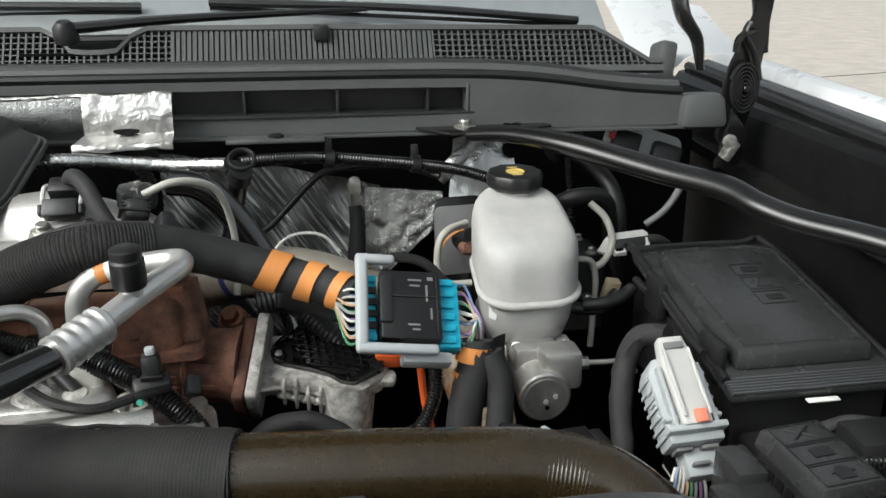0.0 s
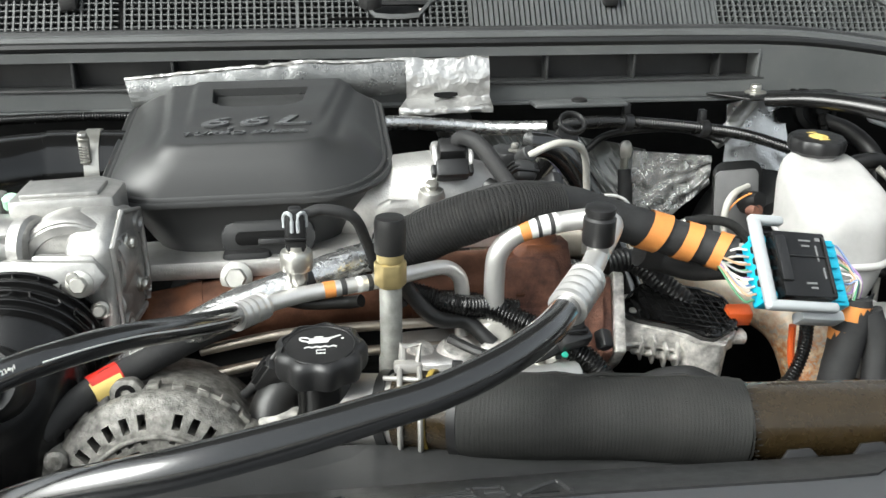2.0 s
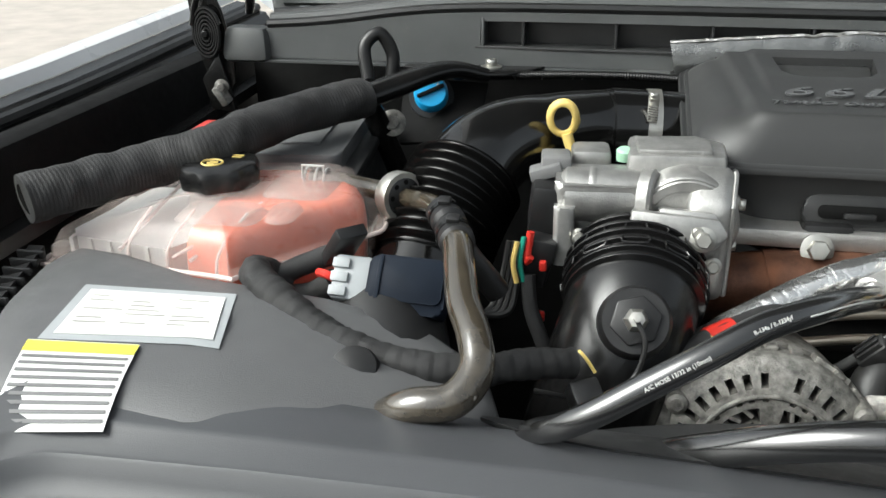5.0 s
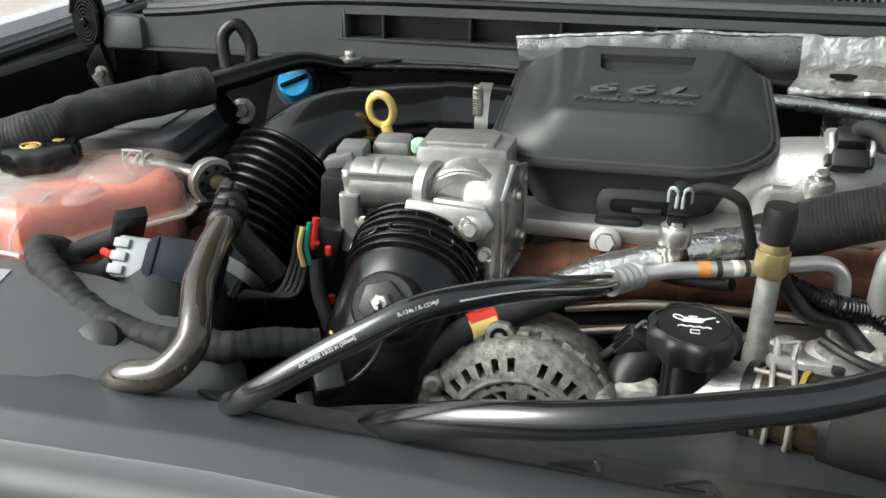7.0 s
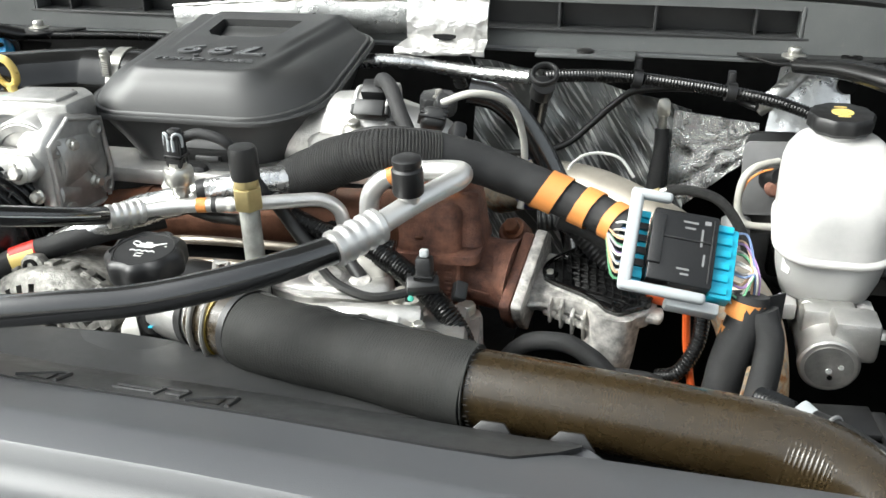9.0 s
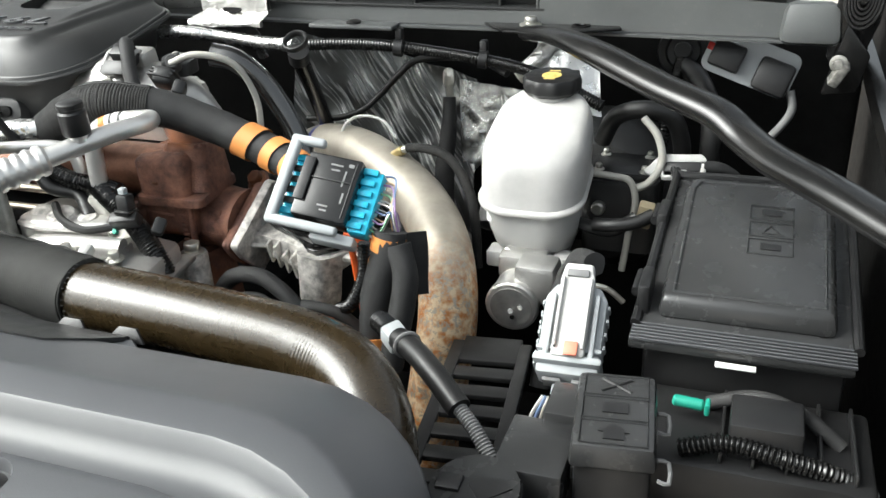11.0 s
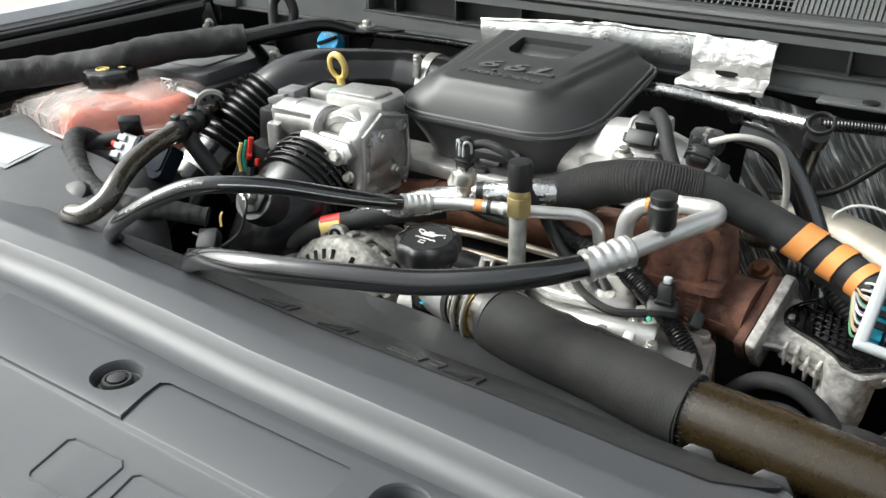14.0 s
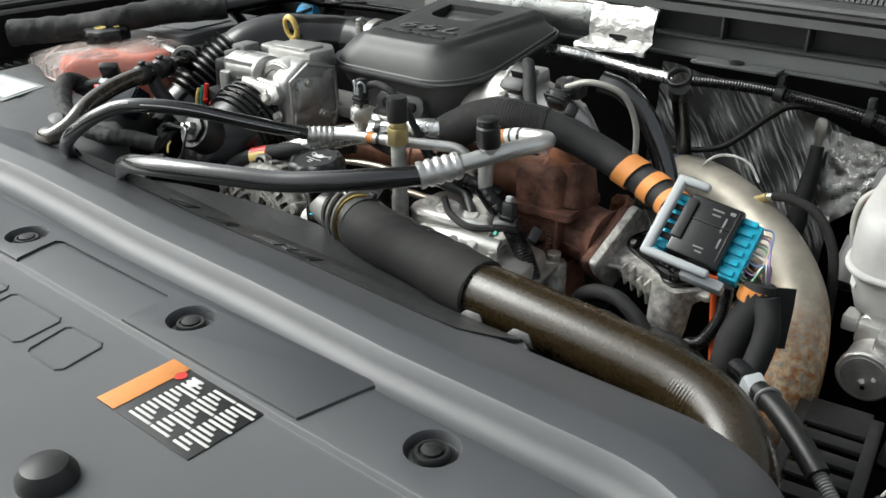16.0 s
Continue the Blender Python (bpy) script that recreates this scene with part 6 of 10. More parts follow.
FD = [(-0.62, 0.70, 1.335), (-0.55, 0.735, 1.37), (-0.48, 0.765, 1.40), (-0.40, 0.79, 1.42), (-0.345, 0.81, 1.43), (-0.31, 0.83, 1.43)]
part("wrap", tube(FD, 0.0165, 18, 8, lump=0.05), M_FOILTUBE, fduct)
fq = spline(FD, 8)
for i in (6, 17, 29):
    part("foil_overlap", tube([fq[i], fq[i + 1], fq[i + 2]], 0.0172, 18, 2, lump=0.05), M_FOILTUBE, fduct)
part("black_band", tube([fq[24], fq[25]], 0.0176, 18, 2), M_PLASTIC, fduct, "black cable tie")

# stainless down-pipe with flaky rust
down = thing("exhaust_downpipe", (0.19, 0.87, 1.0), "large stainless exhaust down-pipe spotted with rust", "exhaust pipe")
DP = [(-0.147, 1.205, 1.285), (-0.088, 1.165, 1.313), (-0.011, 1.11, 1.328), (0.058, 1.06, 1.322), (0.128, 1.003, 1.303), (0.186, 0.92, 1.28), (0.206, 0.875, 1.22), (0.203, 0.845, 1.15), (0.19, 0.83, 1.05), (0.18, 0.83, 0.95)]
part("pipe", tube(DP, 0.0365, 28, 8), M_FLAKY, down)
part("blue_band", tube([(-0.094, 1.169, 1.3103), (-0.086, 1.1635, 1.3137)], 0.0372, 28, 2), mat("heat_blue_steel", (0.12, 0.13, 0.4), 0.35, 0.8), down, "blue heat tint band")

# ---- air conditioning lines ----
def crimp(a, b, r, parent):
    """An aluminium crimped ferrule between a and b."""
    a, b = Vector(a), Vector(b)
    h = (b - a).length
    prof = [(r * 0.8, 0), (r * 1.02, 0.001)]
    for k in range(4):
        t = h * (0.1 + 0.2 * k)
        prof += [(r * 1.02, t), (r * 0.9, t + h * 0.05), (r * 0.9, t + h * 0.08), (r * 1.02, t + h * 0.13)]
    prof += [(r * 1.0, h * 0.93), (r * 0.75, h)]
    return part("crimped_ferrule", lathe(prof, aim(a, b - a), 24), M_ALUPIPE, parent, "crimped aluminium ferrule")


def pipe_band(path, i, r, material, parent, label, span=2):
    return part("colour_band", tube(path[i:i + span + 1], r, 16, 1), material, parent, label)


suction = thing("suction_line", (-0.2, 0.7, 1.40), "thick black suction hose with bright aluminium pipe", "refrigerant line")
part("hose", tube([(-0.181, 0.634, 1.451), (-0.213, 0.586, 1.453), (-0.255, 0.548, 1.451), (-0.305, 0.518, 1.448), (-0.355, 0.493, 1.45), (-0.41, 0.47, 1.451), (-0.468, 0.456, 1.448), (-0.535, 0.465, 1.432), (-0.59, 0.488, 1.402), (-0.635, 0.52, 1.36), (-0.66, 0.54, 1.30)], 0.0128, 24, 8), M_HOSE, suction, "smooth black rubber hose", 80)
crimp((-0.184, 0.629, 1.451), (-0.153, 0.672, 1.460), 0.0165, suction)
SP = [(-0.158, 0.665, 1.4585), (-0.135, 0.705, 1.466), (-0.115, 0.738, 1.471), (-0.103, 0.765, 1.472), (-0.108, 0.787, 1.470), (-0.13, 0.797, 1.466), (-0.165, 0.798, 1.461), (-0.19, 0.799, 1.453), (-0.206, 0.799, 1.435), (-0.210, 0.798, 1.41), (-0.210, 0.797, 1.36)]
sp = spline(SP, 8)
part("pipe", tube(SP, 0.0105, 20, 8), M_ALUPIPE, suction, "bright aluminium pipe", 80)
pipe_band(sp, 51, 0.0108, M_ORANGE, suction, "orange paper band", 3)
for i in (45, 48):
    pipe_band(sp, i, 0.0108, M_PRINT, suction, "black band", 1)
pipe_band(sp, 44, 0.01065, M_LABEL, suction, "white band", 7)
part("port_stub", lathe([(0.010, 0), (0.010, 0.014), (0.008, 0.016)], aim((-0.136, 0.703, 1.470), (0, -0.05, 1)), 18), M_ALUPIPE, suction)
cap = part("port_cap", lathe([(0.0135, 0), (0.0145, 0.002), (0.0145, 0.024), (0.0125, 0.026), (0.0125, 0.0285), (0.0135, 0.029), (0.0135, 0.034), (0.011, 0.0355), (0, 0.0355)], aim((-0.1365, 0.703, 1.478), (0, -0.06, 1)), 24), M_PLASTIC, suction, "black service port cap")
part("pipe_block", prism(rrect(0.034, 0.03, 0.008), 0.03, Matrix.Translation((-0.208, 0.797, 1.335)), 0.004), M_CREAM, suction, "cream cast fitting block")
part("block_stud", bolt(aim((-0.228, 0.80, 1.365), (0, 0, 1)), 0.006, h=0.012), M_STEEL, suction)
liquid = thing("discharge_line", (-0.4, 0.72, 1.38), "black discharge hose with a printed white line and aluminium pipe", "refrigerant line")
HA = [(-0.455, 0.705, 1.428), (-0.463, 0.66, 1.445), (-0.482, 0.61, 1.465), (-0.51, 0.56, 1.485), (-0.54, 0.52, 1.4955), (-0.575, 0.492, 1.495), (-0.61, 0.474, 1.48), (-0.645, 0.466, 1.459), (-0.675, 0.463, 1.438), (-0.70, 0.470, 1.418), (-0.722, 0.490, 1.395), (-0.738, 0.515, 1.35), (-0.745, 0.525, 1.29)]
part("hose", tube(HA, 0.0095, 20, 8), M_HOSE, liquid, "smooth black rubber hose", 80)
ha = spline(HA, 8)
fr = frames_along(ha)
stripe = []
for q, p in enumerate(ha):
    d = (ha[min(q + 1, len(ha) - 1)] - ha[max(q - 1, 0)]).normalized()
    side = Vector((0.35, -0.75, 0.3)) - d * Vector((0.35, -0.75, 0.3)).dot(d)
    stripe.append(p + side.normalized() * 0.0094)
part("white_line", tube(stripe[4:36], 0.0007, 6, 1), M_INK, liquid, "white printed line")
for i, txt in ((52, "A/C HOSE 13/32 in (10mm)"), (40, "R-134a / R-1234yf")):
    d = (ha[i - 2] - ha[i + 2]).normalized()
    nn = Vector((0.35, -0.75, 0.55)) - d * Vector((0.35, -0.75, 0.55)).dot(d)
    part("hose_print", letters(txt, 0.0040, frame_of(ha[i] + nn.normalized() * 0.0094, d, nn.cross(d)) @ Matrix.Identity(4), 0.0002), M_INK, liquid, "white printing", 20)
crimp((-0.457, 0.701, 1.4275), (-0.432, 0.731, 1.4245), 0.0125, liquid)
LP = [(-0.437, 0.726, 1.425), (-0.40, 0.742, 1.427), (-0.36, 0.752, 1.428), (-0.322, 0.766, 1.427), (-0.29, 0.782, 1.426), (-0.262, 0.797, 1.423), (-0.247, 0.803, 1.412), (-0.242, 0.804, 1.395), (-0.242, 0.804, 1.36), (-0.242, 0.804, 1.30)]
lq = spline(LP, 8)
part("pipe", tube(LP, 0.0076, 18, 8), M_ALUPIPE, liquid, "bright aluminium pipe", 80)
pipe_band(lq, 12, 0.0079, M_ORANGE, liquid, "orange paper band", 2)
for i in (15, 18, 20):
    pipe_band(lq, i, 0.0079, M_PRINT if i != 18 else M_LABEL, liquid, "black band", 1)
psens = thing("pressure_switch", (-0.4, 0.757, 1.42), "refrigerant pressure switch with black plug on the pipe", "sensor")
pm = aim((-0.4035, 0.757, 1.423), (0.02, 0.03, 1)) @ Matrix.Diagonal((0.92, 0.92, 0.90, 1))
part("body", lathe([(0.008, -0.004), (0.008, 0.012), (0.0105, 0.013), (0.0105, 0.024), (0.0155, 0.026), (0.0165, 0.028), (0.0165, 0.043), (0.015, 0.046), (0.0105, 0.047), (0.0105, 0.052), (0, 0.052)], pm, 24), M_STEEL, psens, "machined alloy body")
plug_ = part("plug", rbox((0.018, 0.018, 0.04), pm @ Matrix.Translation((0, 0, 0.046)), 0.003), M_PLASTIC, psens, "black plug")
for k in range(3):
    part("plug_rib", rbox((0.020, 0.0022, 0.03), pm @ Matrix.Translation((0, -0.006 + 0.006 * k, 0.05)), 0.0006), M_PLASTIC, plug_)
for sx in (-1, 1):
    part("lock_clip", tube([pm @ Vector(p) for p in ((sx * 0.003, -0.0095, 0.068), (sx * 0.003, -0.0095, 0.084), (sx * 0.007, -0.008, 0.088), (sx * 0.0105, -0.004, 0.084), (sx * 0.0105, -0.003, 0.072))], 0.0018, 8, 3), M_GREYP, psens, "pale grey lock clip")
part("clip_bar", rbox((0.013, 0.006, 0.006), pm @ Matrix.Translation((0, -0.008, 0.080)), 0.0015), M_PLASTIC, psens)
part("plug_collar", rbox((0.021, 0.021, 0.005), pm @ Matrix.Translation((0, 0, 0.058)), 0.0015), M_DUCT, plug_)
part("plug_head", rbox((0.013, 0.014, 0.014), pm @ Matrix.Translation((0, 0, 0.078)), 0.003), M_PLASTIC, plug_)
part("lead", tube([pm @ Vector((0.002, 0.006, 0.078)), (-0.378, 0.768, 1.499), (-0.35, 0.77, 1.49), (-0.338, 0.785, 1.46), (-0.325, 0.80, 1.42), (-0.30, 0.81, 1.38)], 0.0055, 10, 6), M_TAPE, psens)

fuelv = thing("fuel_service_valve", (-0.32, 0.745, 1.30), "steel rail stem with gold hex fitting and black cap", "valve")
part("stem", lathe([(0.012, 0), (0.012, 0.06), (0.0105, 0.064), (0.0105, 0.135), (0.008, 0.14)], aim((-0.32, 0.745, 1.295), (0.01, -0.02, 1)), 20), M_GALV, fuelv)
part("hex", prism([(0.0155 * math.cos(math.pi * k / 3), 0.0155 * math.sin(math.pi * k / 3)) for k in range(6)], 0.024, aim((-0.3186, 0.7424, 1.432), (0.01, -0.02, 1)), 0.002), M_BRASS, fuelv, "gold zinc hexagon fitting")
part("collar", lathe([(0.0125, 0), (0.0125, 0.01), (0.011, 0.012)], aim((-0.3184, 0.742, 1.456), (0, 0, 1)), 20), M_BRASS, fuelv)
part("cap", lathe([(0.0145, 0), (0.0145, 0.028), (0.013, 0.033), (0.006, 0.034), (0, 0.033)], aim((-0.318, 0.7418, 1.465), (0, -0.02, 1)), 24), M_RUBBER, fuelv, "black rubber cap")
for pts, r in (([(-0.31, 0.78, 1.43), (-0.295, 0.785, 1.40), (-0.27, 0.78, 1.375), (-0.24, 0.79, 1.365), (-0.215, 0.775, 1.345)], 0.008), ([(-0.345, 0.78, 1.40), (-0.36, 0.79, 1.395), (-0.40, 0.80, 1.392), (-0.43, 0.80, 1.40)], 0.0065)):
    solo("small_loom", tube(pts, r, 12, 6, lump=0.08), M_RUBBER, "small black taped engine loom", "wiring loom", "small looms")
for z in (1.345, 1.372):
    solo("fuel_pipe", tube([(-0.50, 0.77, z - 0.01), (-0.42, 0.775, z), (-0.34, 0.78, z), (-0.24, 0.79, z - 0.005)], 0.005, 12, 5), M_STAINLESS, "bare steel fuel pipe", "pipe", "fuel pipes")

oil = thing("oil_filler", (-0.38, 0.65, 1.3), "black oil filler cap with white oil can symbol on its neck", "oil filler")
part("neck", lathe([(0.026, -0.15), (0.026, -0.05), (0.0235, -0.045), (0.0235, 0.0), (0, 0)], aim((-0.382, 0.655, 1.402), (0, -0.06, 1)), 24), M_GLOSS, oil)
om = aim((-0.384, 0.652, 1.398), (0, -0.08, 1))
ocap = part("cap", lathe([(0.030, 0), (0.0355, 0.003), (0.037, 0.008), (0.037, 0.020), (0.0345, 0.0245), (0.031, 0.026), (0.0305, 0.0245), (0, 0.0245)], om, 90, lobes=(9, 0.05)), M_PLASTIC, oil, "black scalloped cap")
sym = om @ Matrix.Translation((0, 0, 0.0247))
can = part("oil_can_symbol", prism([(-0.010, 0.0025), (0.006, 0.0025), (0.0085, 0.0075), (0.0175, 0.0125), (0.0165, 0.0138), (0.0075, 0.0098), (-0.0085, 0.0098)], 0.0004, sym, 0.0), M_INK, ocap, "white printed oil can")
part("can_handle", tube([sym @ Vector((x, y, 0.0003)) for x, y in ((-0.009, 0.0045), (-0.0155, 0.0075), (-0.0165, 0.0115), (-0.012, 0.0115), (-0.009, 0.0095))], 0.0007, 6, 3), M_INK, ocap)
part("can_lid", rbox((0.007, 0.0016, 0.0004), sym @ Matrix.Translation((-0.001, 0.0117, 0)), 0.0), M_INK, ocap)
part("drop_mark", lathe([(0.0012, 0), (0.0012, 0.0004), (0, 0.0004)], sym @ Matrix.Translation((0.0185, 0.0075, 0)), 10), M_INK, ocap)
part("wave_symbol", tube([sym @ Vector((-0.013 + 0.0033 * k, -0.0045 + 0.0016 * (k % 2), 0.0003)) for k in range(9)], 0.0007, 6, 2), M_INK, ocap)
part("book_symbol", tube([sym @ Vector((x, y, 0.0003)) for x, y in ((-0.003, -0.0085), (0.004, -0.0085), (0.004, -0.0135), (-0.003, -0.0135), (-0.003, -0.0085))], 0.0006, 6, 1), M_INK, ocap)
part("top_ridge", tube([om @ Vector((0.0285 * math.cos(a), 0.0285 * math.sin(a), 0.0247)) for a in [2 * math.pi * k / 40 for k in range(41)]], 0.0009, 6, 1), M_PLASTIC, ocap)
part("seal_mark", rbox((0.004, 0.001, 0.003), frame_of((-0.378, 0.6305, 1.35), (1, 0, 0), (0, 0, 1)), 0.0), M_CYAN, oil)

alt = thing("alternator", (-0.535, 0.72, 1.2), "dirty cast aluminium alternator with cooling slots", "alternator")
AC = Vector((-0.529, 0.655, 1.281))
am = aim(AC, (0.02, -1, 0.16), (1, 0, 0)) @ Matrix.Diagonal((1.2, 1.2, 1.0, 1))


def spun(a, r, h, extra=0.0):
    return am @ Matrix.Translation((r * math.cos(a), r * math.sin(a), h)) @ Euler((0, 0, a - math.pi / 2 + extra)).to_matrix().to_4x4()


part("rear_case", lathe([(0.06, -0.125), (0.074, -0.115), (0.078, -0.06), (0.078, -0.045), (0, -0.045)], am, 40), M_GRIME, alt)
part("stator", lathe([(0.074, -0.047), (0.074, -0.03), (0, -0.03)], am, 40), M_DARK, alt, "dark stator ring")
cuts = [rbox((0.0056, 0.0105, 0.08), spun(2 * math.pi * (k + 0.5) / 32, 0.0615, -0.05), 0.0) for k in range(32) if k % 8 != 7]
cuts += [rbox((0.0042, 0.006, 0.08), spun(2 * math.pi * (k + 0.5) / 32, 0.0495, -0.05), 0.0) for k in range(32) if k % 8 not in (3, 7)]
for k in range(4):
    lo_, hi_ = math.pi / 2 * k + 0.2, math.pi / 2 * (k + 1) - 0.2
    cuts.append(prism([(r * math.cos(lo_ + (hi_ - lo_) * q / 8), r * math.sin(lo_ + (hi_ - lo_) * q / 8)) for r, qs in ((0.029, range(9)), (0.0425, range(8, -1, -1))) for q in qs], 0.09, am @ Matrix.Translation((0, 0, -0.06)), 0.0))
case = lathe([(0.078, -0.032), (0.0785, -0.012), (0.0765, -0.006), (0.0735, -0.003), (0.066, 0.002), (0.050, 0.008), (0.046, 0.0085), (0.030, 0.0085), (0.025, 0.006)], am, 64)
part("front_case", carve(case, cuts), M_GRIME, alt, "grimy slotted front case", 30)
for k in range(28):
    part("edge_tooth", rbox((0.009, 0.006, 0.016), spun(2 * math.pi * k / 28, 0.0785, -0.034), 0.001), M_GRIME, alt)
part("case_lip", tube([am @ Vector((0.051 * math.cos(a), 0.051 * math.sin(a), 0.0085)) for a in [2 * math.pi * k / 40 for k in range(41)]], 0.0022, 8, 1), M_GRIME, alt)
for k in range(3):
    part("bolt_lug", lathe([(0.008, -0.03), (0.008, 0.004), (0.005, 0.006), (0, 0.005)], spun(math.pi * (0.17 + 0.667 * k), 0.0755, 0.0), 14), M_GRIME, alt)
for k in range(22):
    part("fan_blade", rbox((0.0032, 0.012, 0.014), spun(2 * math.pi * k / 22, 0.038, -0.012, 0.5), 0.0006), M_ALUDULL, alt)
part("pulley", lathe([(0.022, 0.0), (0.029, 0.002), (0.029, 0.022), (0.026, 0.025), (0.012, 0.025), (0.012, 0.018), (0, 0.018)], am, 32), M_PAINT, alt)
part("mount_ear", prism([(-0.017, -0.02), (0.017, -0.02), (0.014, 0.012), (0.007, 0.02), (-0.007, 0.02), (-0.014, 0.012)], 0.014, frame_of((-0.552, 0.70, 1.357), (1, 0, 0), (-0.1, 0.25, 1)), 0.003), M_GRIME, alt)
part("ear_bush", lathe([(0.0085, 0), (0.0085, 0.0165), (0.005, 0.0165), (0.005, 0.0)], frame_of((-0.552, 0.7015, 1.364), (1, 0, 0), (-0.1, 0.25, 1)), 18), M_DARK, alt)
part("label", prism([(-0.02, -0.005), (0.02, -0.005), (0.02, 0.005), (-0.02, 0.005)], 0.0006, frame_of((-0.477, 0.69, 1.352), (0.8, 0.1, -0.6), (0.3, 0.5, 0.8)), 0.0), M_TUBEGREY, alt, "small paper label")
part("side_bracket", prism([(-0.03, -0.06), (0.03, -0.06), (0.03, 0.04), (0.0, 0.05), (-0.03, 0.02)], 0.012, frame_of((-0.642, 0.665, 1.29), (1, 0.1, 0), (0, 0.15, 1)), 0.003), M_GRIME, alt, "grimy cast bracket")
cable = thing("alternator_cable", (-0.55, 0.73, 1.37), "black power cable with red and yellow tape", "cable")
part("cable", tube([(-0.66, 0.66, 1.31), (-0.62, 0.675, 1.345), (-0.58, 0.70, 1.368), (-0.54, 0.725, 1.378), (-0.50, 0.755, 1.385), (-0.45, 0.79, 1.39)], 0.0125, 14, 6, lump=0.06), M_TAPE, cable)
part("red_tape", tube([(-0.582, 0.699, 1.3675), (-0.560, 0.7125, 1.3735)], 0.0136, 14, 3), M_RED, cable, "red tape")
part("yellow_tape", tube([(-0.581, 0.6955, 1.3655), (-0.560, 0.7095, 1.3715)], 0.0128, 14, 3), M_YELLOW, cable, "yellow tape")
solo("belt_tensioner", tube([(-0.44, 0.70, 1.30), (-0.43, 0.72, 1.33), (-0.40, 0.74, 1.345), (-0.36, 0.75, 1.335)], 0.02, 14, 6), M_RUBBER, "thick black hose beside the oil filler", "hose")
idler = thing("idler_pulley", (-0.41, 0.69, 1.2), "steel bolt and ring of an idler pulley", "pulley")
part("ring", lathe([(0.012, 0), (0.02, 0.001), (0.02, 0.01), (0.012, 0.011)], aim((-0.418, 0.672, 1.315), (0.2, -0.8, 0.5)), 22), M_STEEL, idler)
part("arm", rbox((0.04, 0.03, 0.06), (-0.425, 0.70, 1.27), 0.006), M_ALUDULL, idler)
plugb = thing("sensor_plug", (-0.455, 0.735, 1.36), "black sensor plug above the alternator", "connector")
part("body", rbox((0.022, 0.020, 0.034), aim((-0.440, 0.73, 1.343), (0.5, -0.3, 0.8)), 0.004), M_PLASTIC, plugb)
for k in range(3):
    part("plug_rib", rbox((0.024, 0.002, 0.026), aim((-0.440, 0.722 + 0.008 * k, 1.347), (0.5, -0.3, 0.8)), 0.0006), M_PLASTIC, plugb)
part("lead", tube([(-0.445, 0.735, 1.345), (-0.462, 0.742, 1.325), (-0.485, 0.75, 1.312)], 0.005, 10, 4), M_TAPE, plugb)
part("lock", tube([(-0.430, 0.722, 1.374), (-0.423, 0.718, 1.384), (-0.418, 0.722, 1.379)], 0.0016, 8, 4), M_TABGREY, plugb)

# throttle body with its motor housing
thr = thing("throttle_body", (-0.65, 0.83, 1.38), "bright machined aluminium throttle body with motor housing", "throttle body")
part("housing", prism(rrect(0.15, 0.10, 0.018), 0.10, Matrix.Translation((-0.645, 0.835, 1.372)), 0.008), M_BRIGHT, thr)
part("top_block", prism([(-0.045, -0.03), (0.05, -0.032), (0.056, 0.02), (0.03, 0.045), (-0.04, 0.04)], 0.034, frame_of((-0.622, 0.845, 1.472), (1, 0.08, 0), (-0.08, 1, 0.0)), 0.006), M_BRIGHT, thr)
part("top_lid", prism([(-0.034, -0.022), (0.036, -0.024), (0.04, 0.016), (-0.034, 0.024)], 0.006, frame_of((-0.622, 0.842, 1.504), (1, 0.08, 0), (-0.08, 1, 0.0)), 0.002), M_BRIGHT, thr)
part("motor", lathe([(0.020, -0.005), (0.0265, 0.0), (0.027, 0.062), (0.025, 0.07), (0.012, 0.072), (0, 0.072)], aim((-0.722, 0.795, 1.468), (1, 0.03, 0)), 28), M_BRIGHT, thr)
part("motor_shield", prism(rrect(0.085, 0.052, 0.008), 0.030, frame_of((-0.69, 0.80, 1.458), (1, 0.03, 0), (0, 1, 0.1)), 0.006, segs=3), M_BRIGHT, thr)
part("motor_cap", lathe([(0.024, 0.0), (0.0295, 0.002), (0.0295, 0.012), (0.026, 0.015), (0.016, 0.015), (0.014, 0.012), (0, 0.012)], aim((-0.650, 0.795, 1.467), (1, -0.25, 0.05)), 28), M_BRIGHT, thr)
part("motor_foot", prism(rrect(0.02, 0.06, 0.006), 0.06, frame_of((-0.722, 0.79, 1.405), (1, 0.03, 0), (0, 1, 0)), 0.004), M_BRIGHT, thr)
part("dome", lathe([(0.047, 0.0), (0.050, 0.004), (0.050, 0.06), (0, 0.06)], aim((-0.606, 0.782, 1.447), (0, 1, 0.02)), 40), M_BRIGHT, thr)
part("dome_face", lathe([(0.046, 0.0), (0.044, -0.003), (0.036, -0.003), (0.034, 0.001), (0, 0.001)], aim((-0.606, 0.783, 1.447), (0, 1, 0.02)), 40), M_BRIGHT, thr)
part("flange_lug", prism([(-0.05, -0.014), (0.03, -0.016), (0.042, 0.0), (0.03, 0.014), (-0.05, 0.010)], 0.016, frame_of((-0.61, 0.764, 1.452), (1, 0, -0.12), (0, 0.25, 1)), 0.004), M_BRIGHT, thr)
part("lug_bolt", bolt(aim((-0.592, 0.748, 1.447), (0, -1, 0.25)), 0.008, h=0.008, flange=1.5), M_STEEL, thr, "zinc flange bolt")
part("green_cap", lathe([(0.008, 0), (0.008, 0.01), (0.006, 0.012), (0, 0.012)], aim((-0.668, 0.84, 1.492), (0, -0.2, 1)), 16), mat("pale_green_cap", (0.3, 0.5, 0.36), 0.5), thr, "pale green cap")
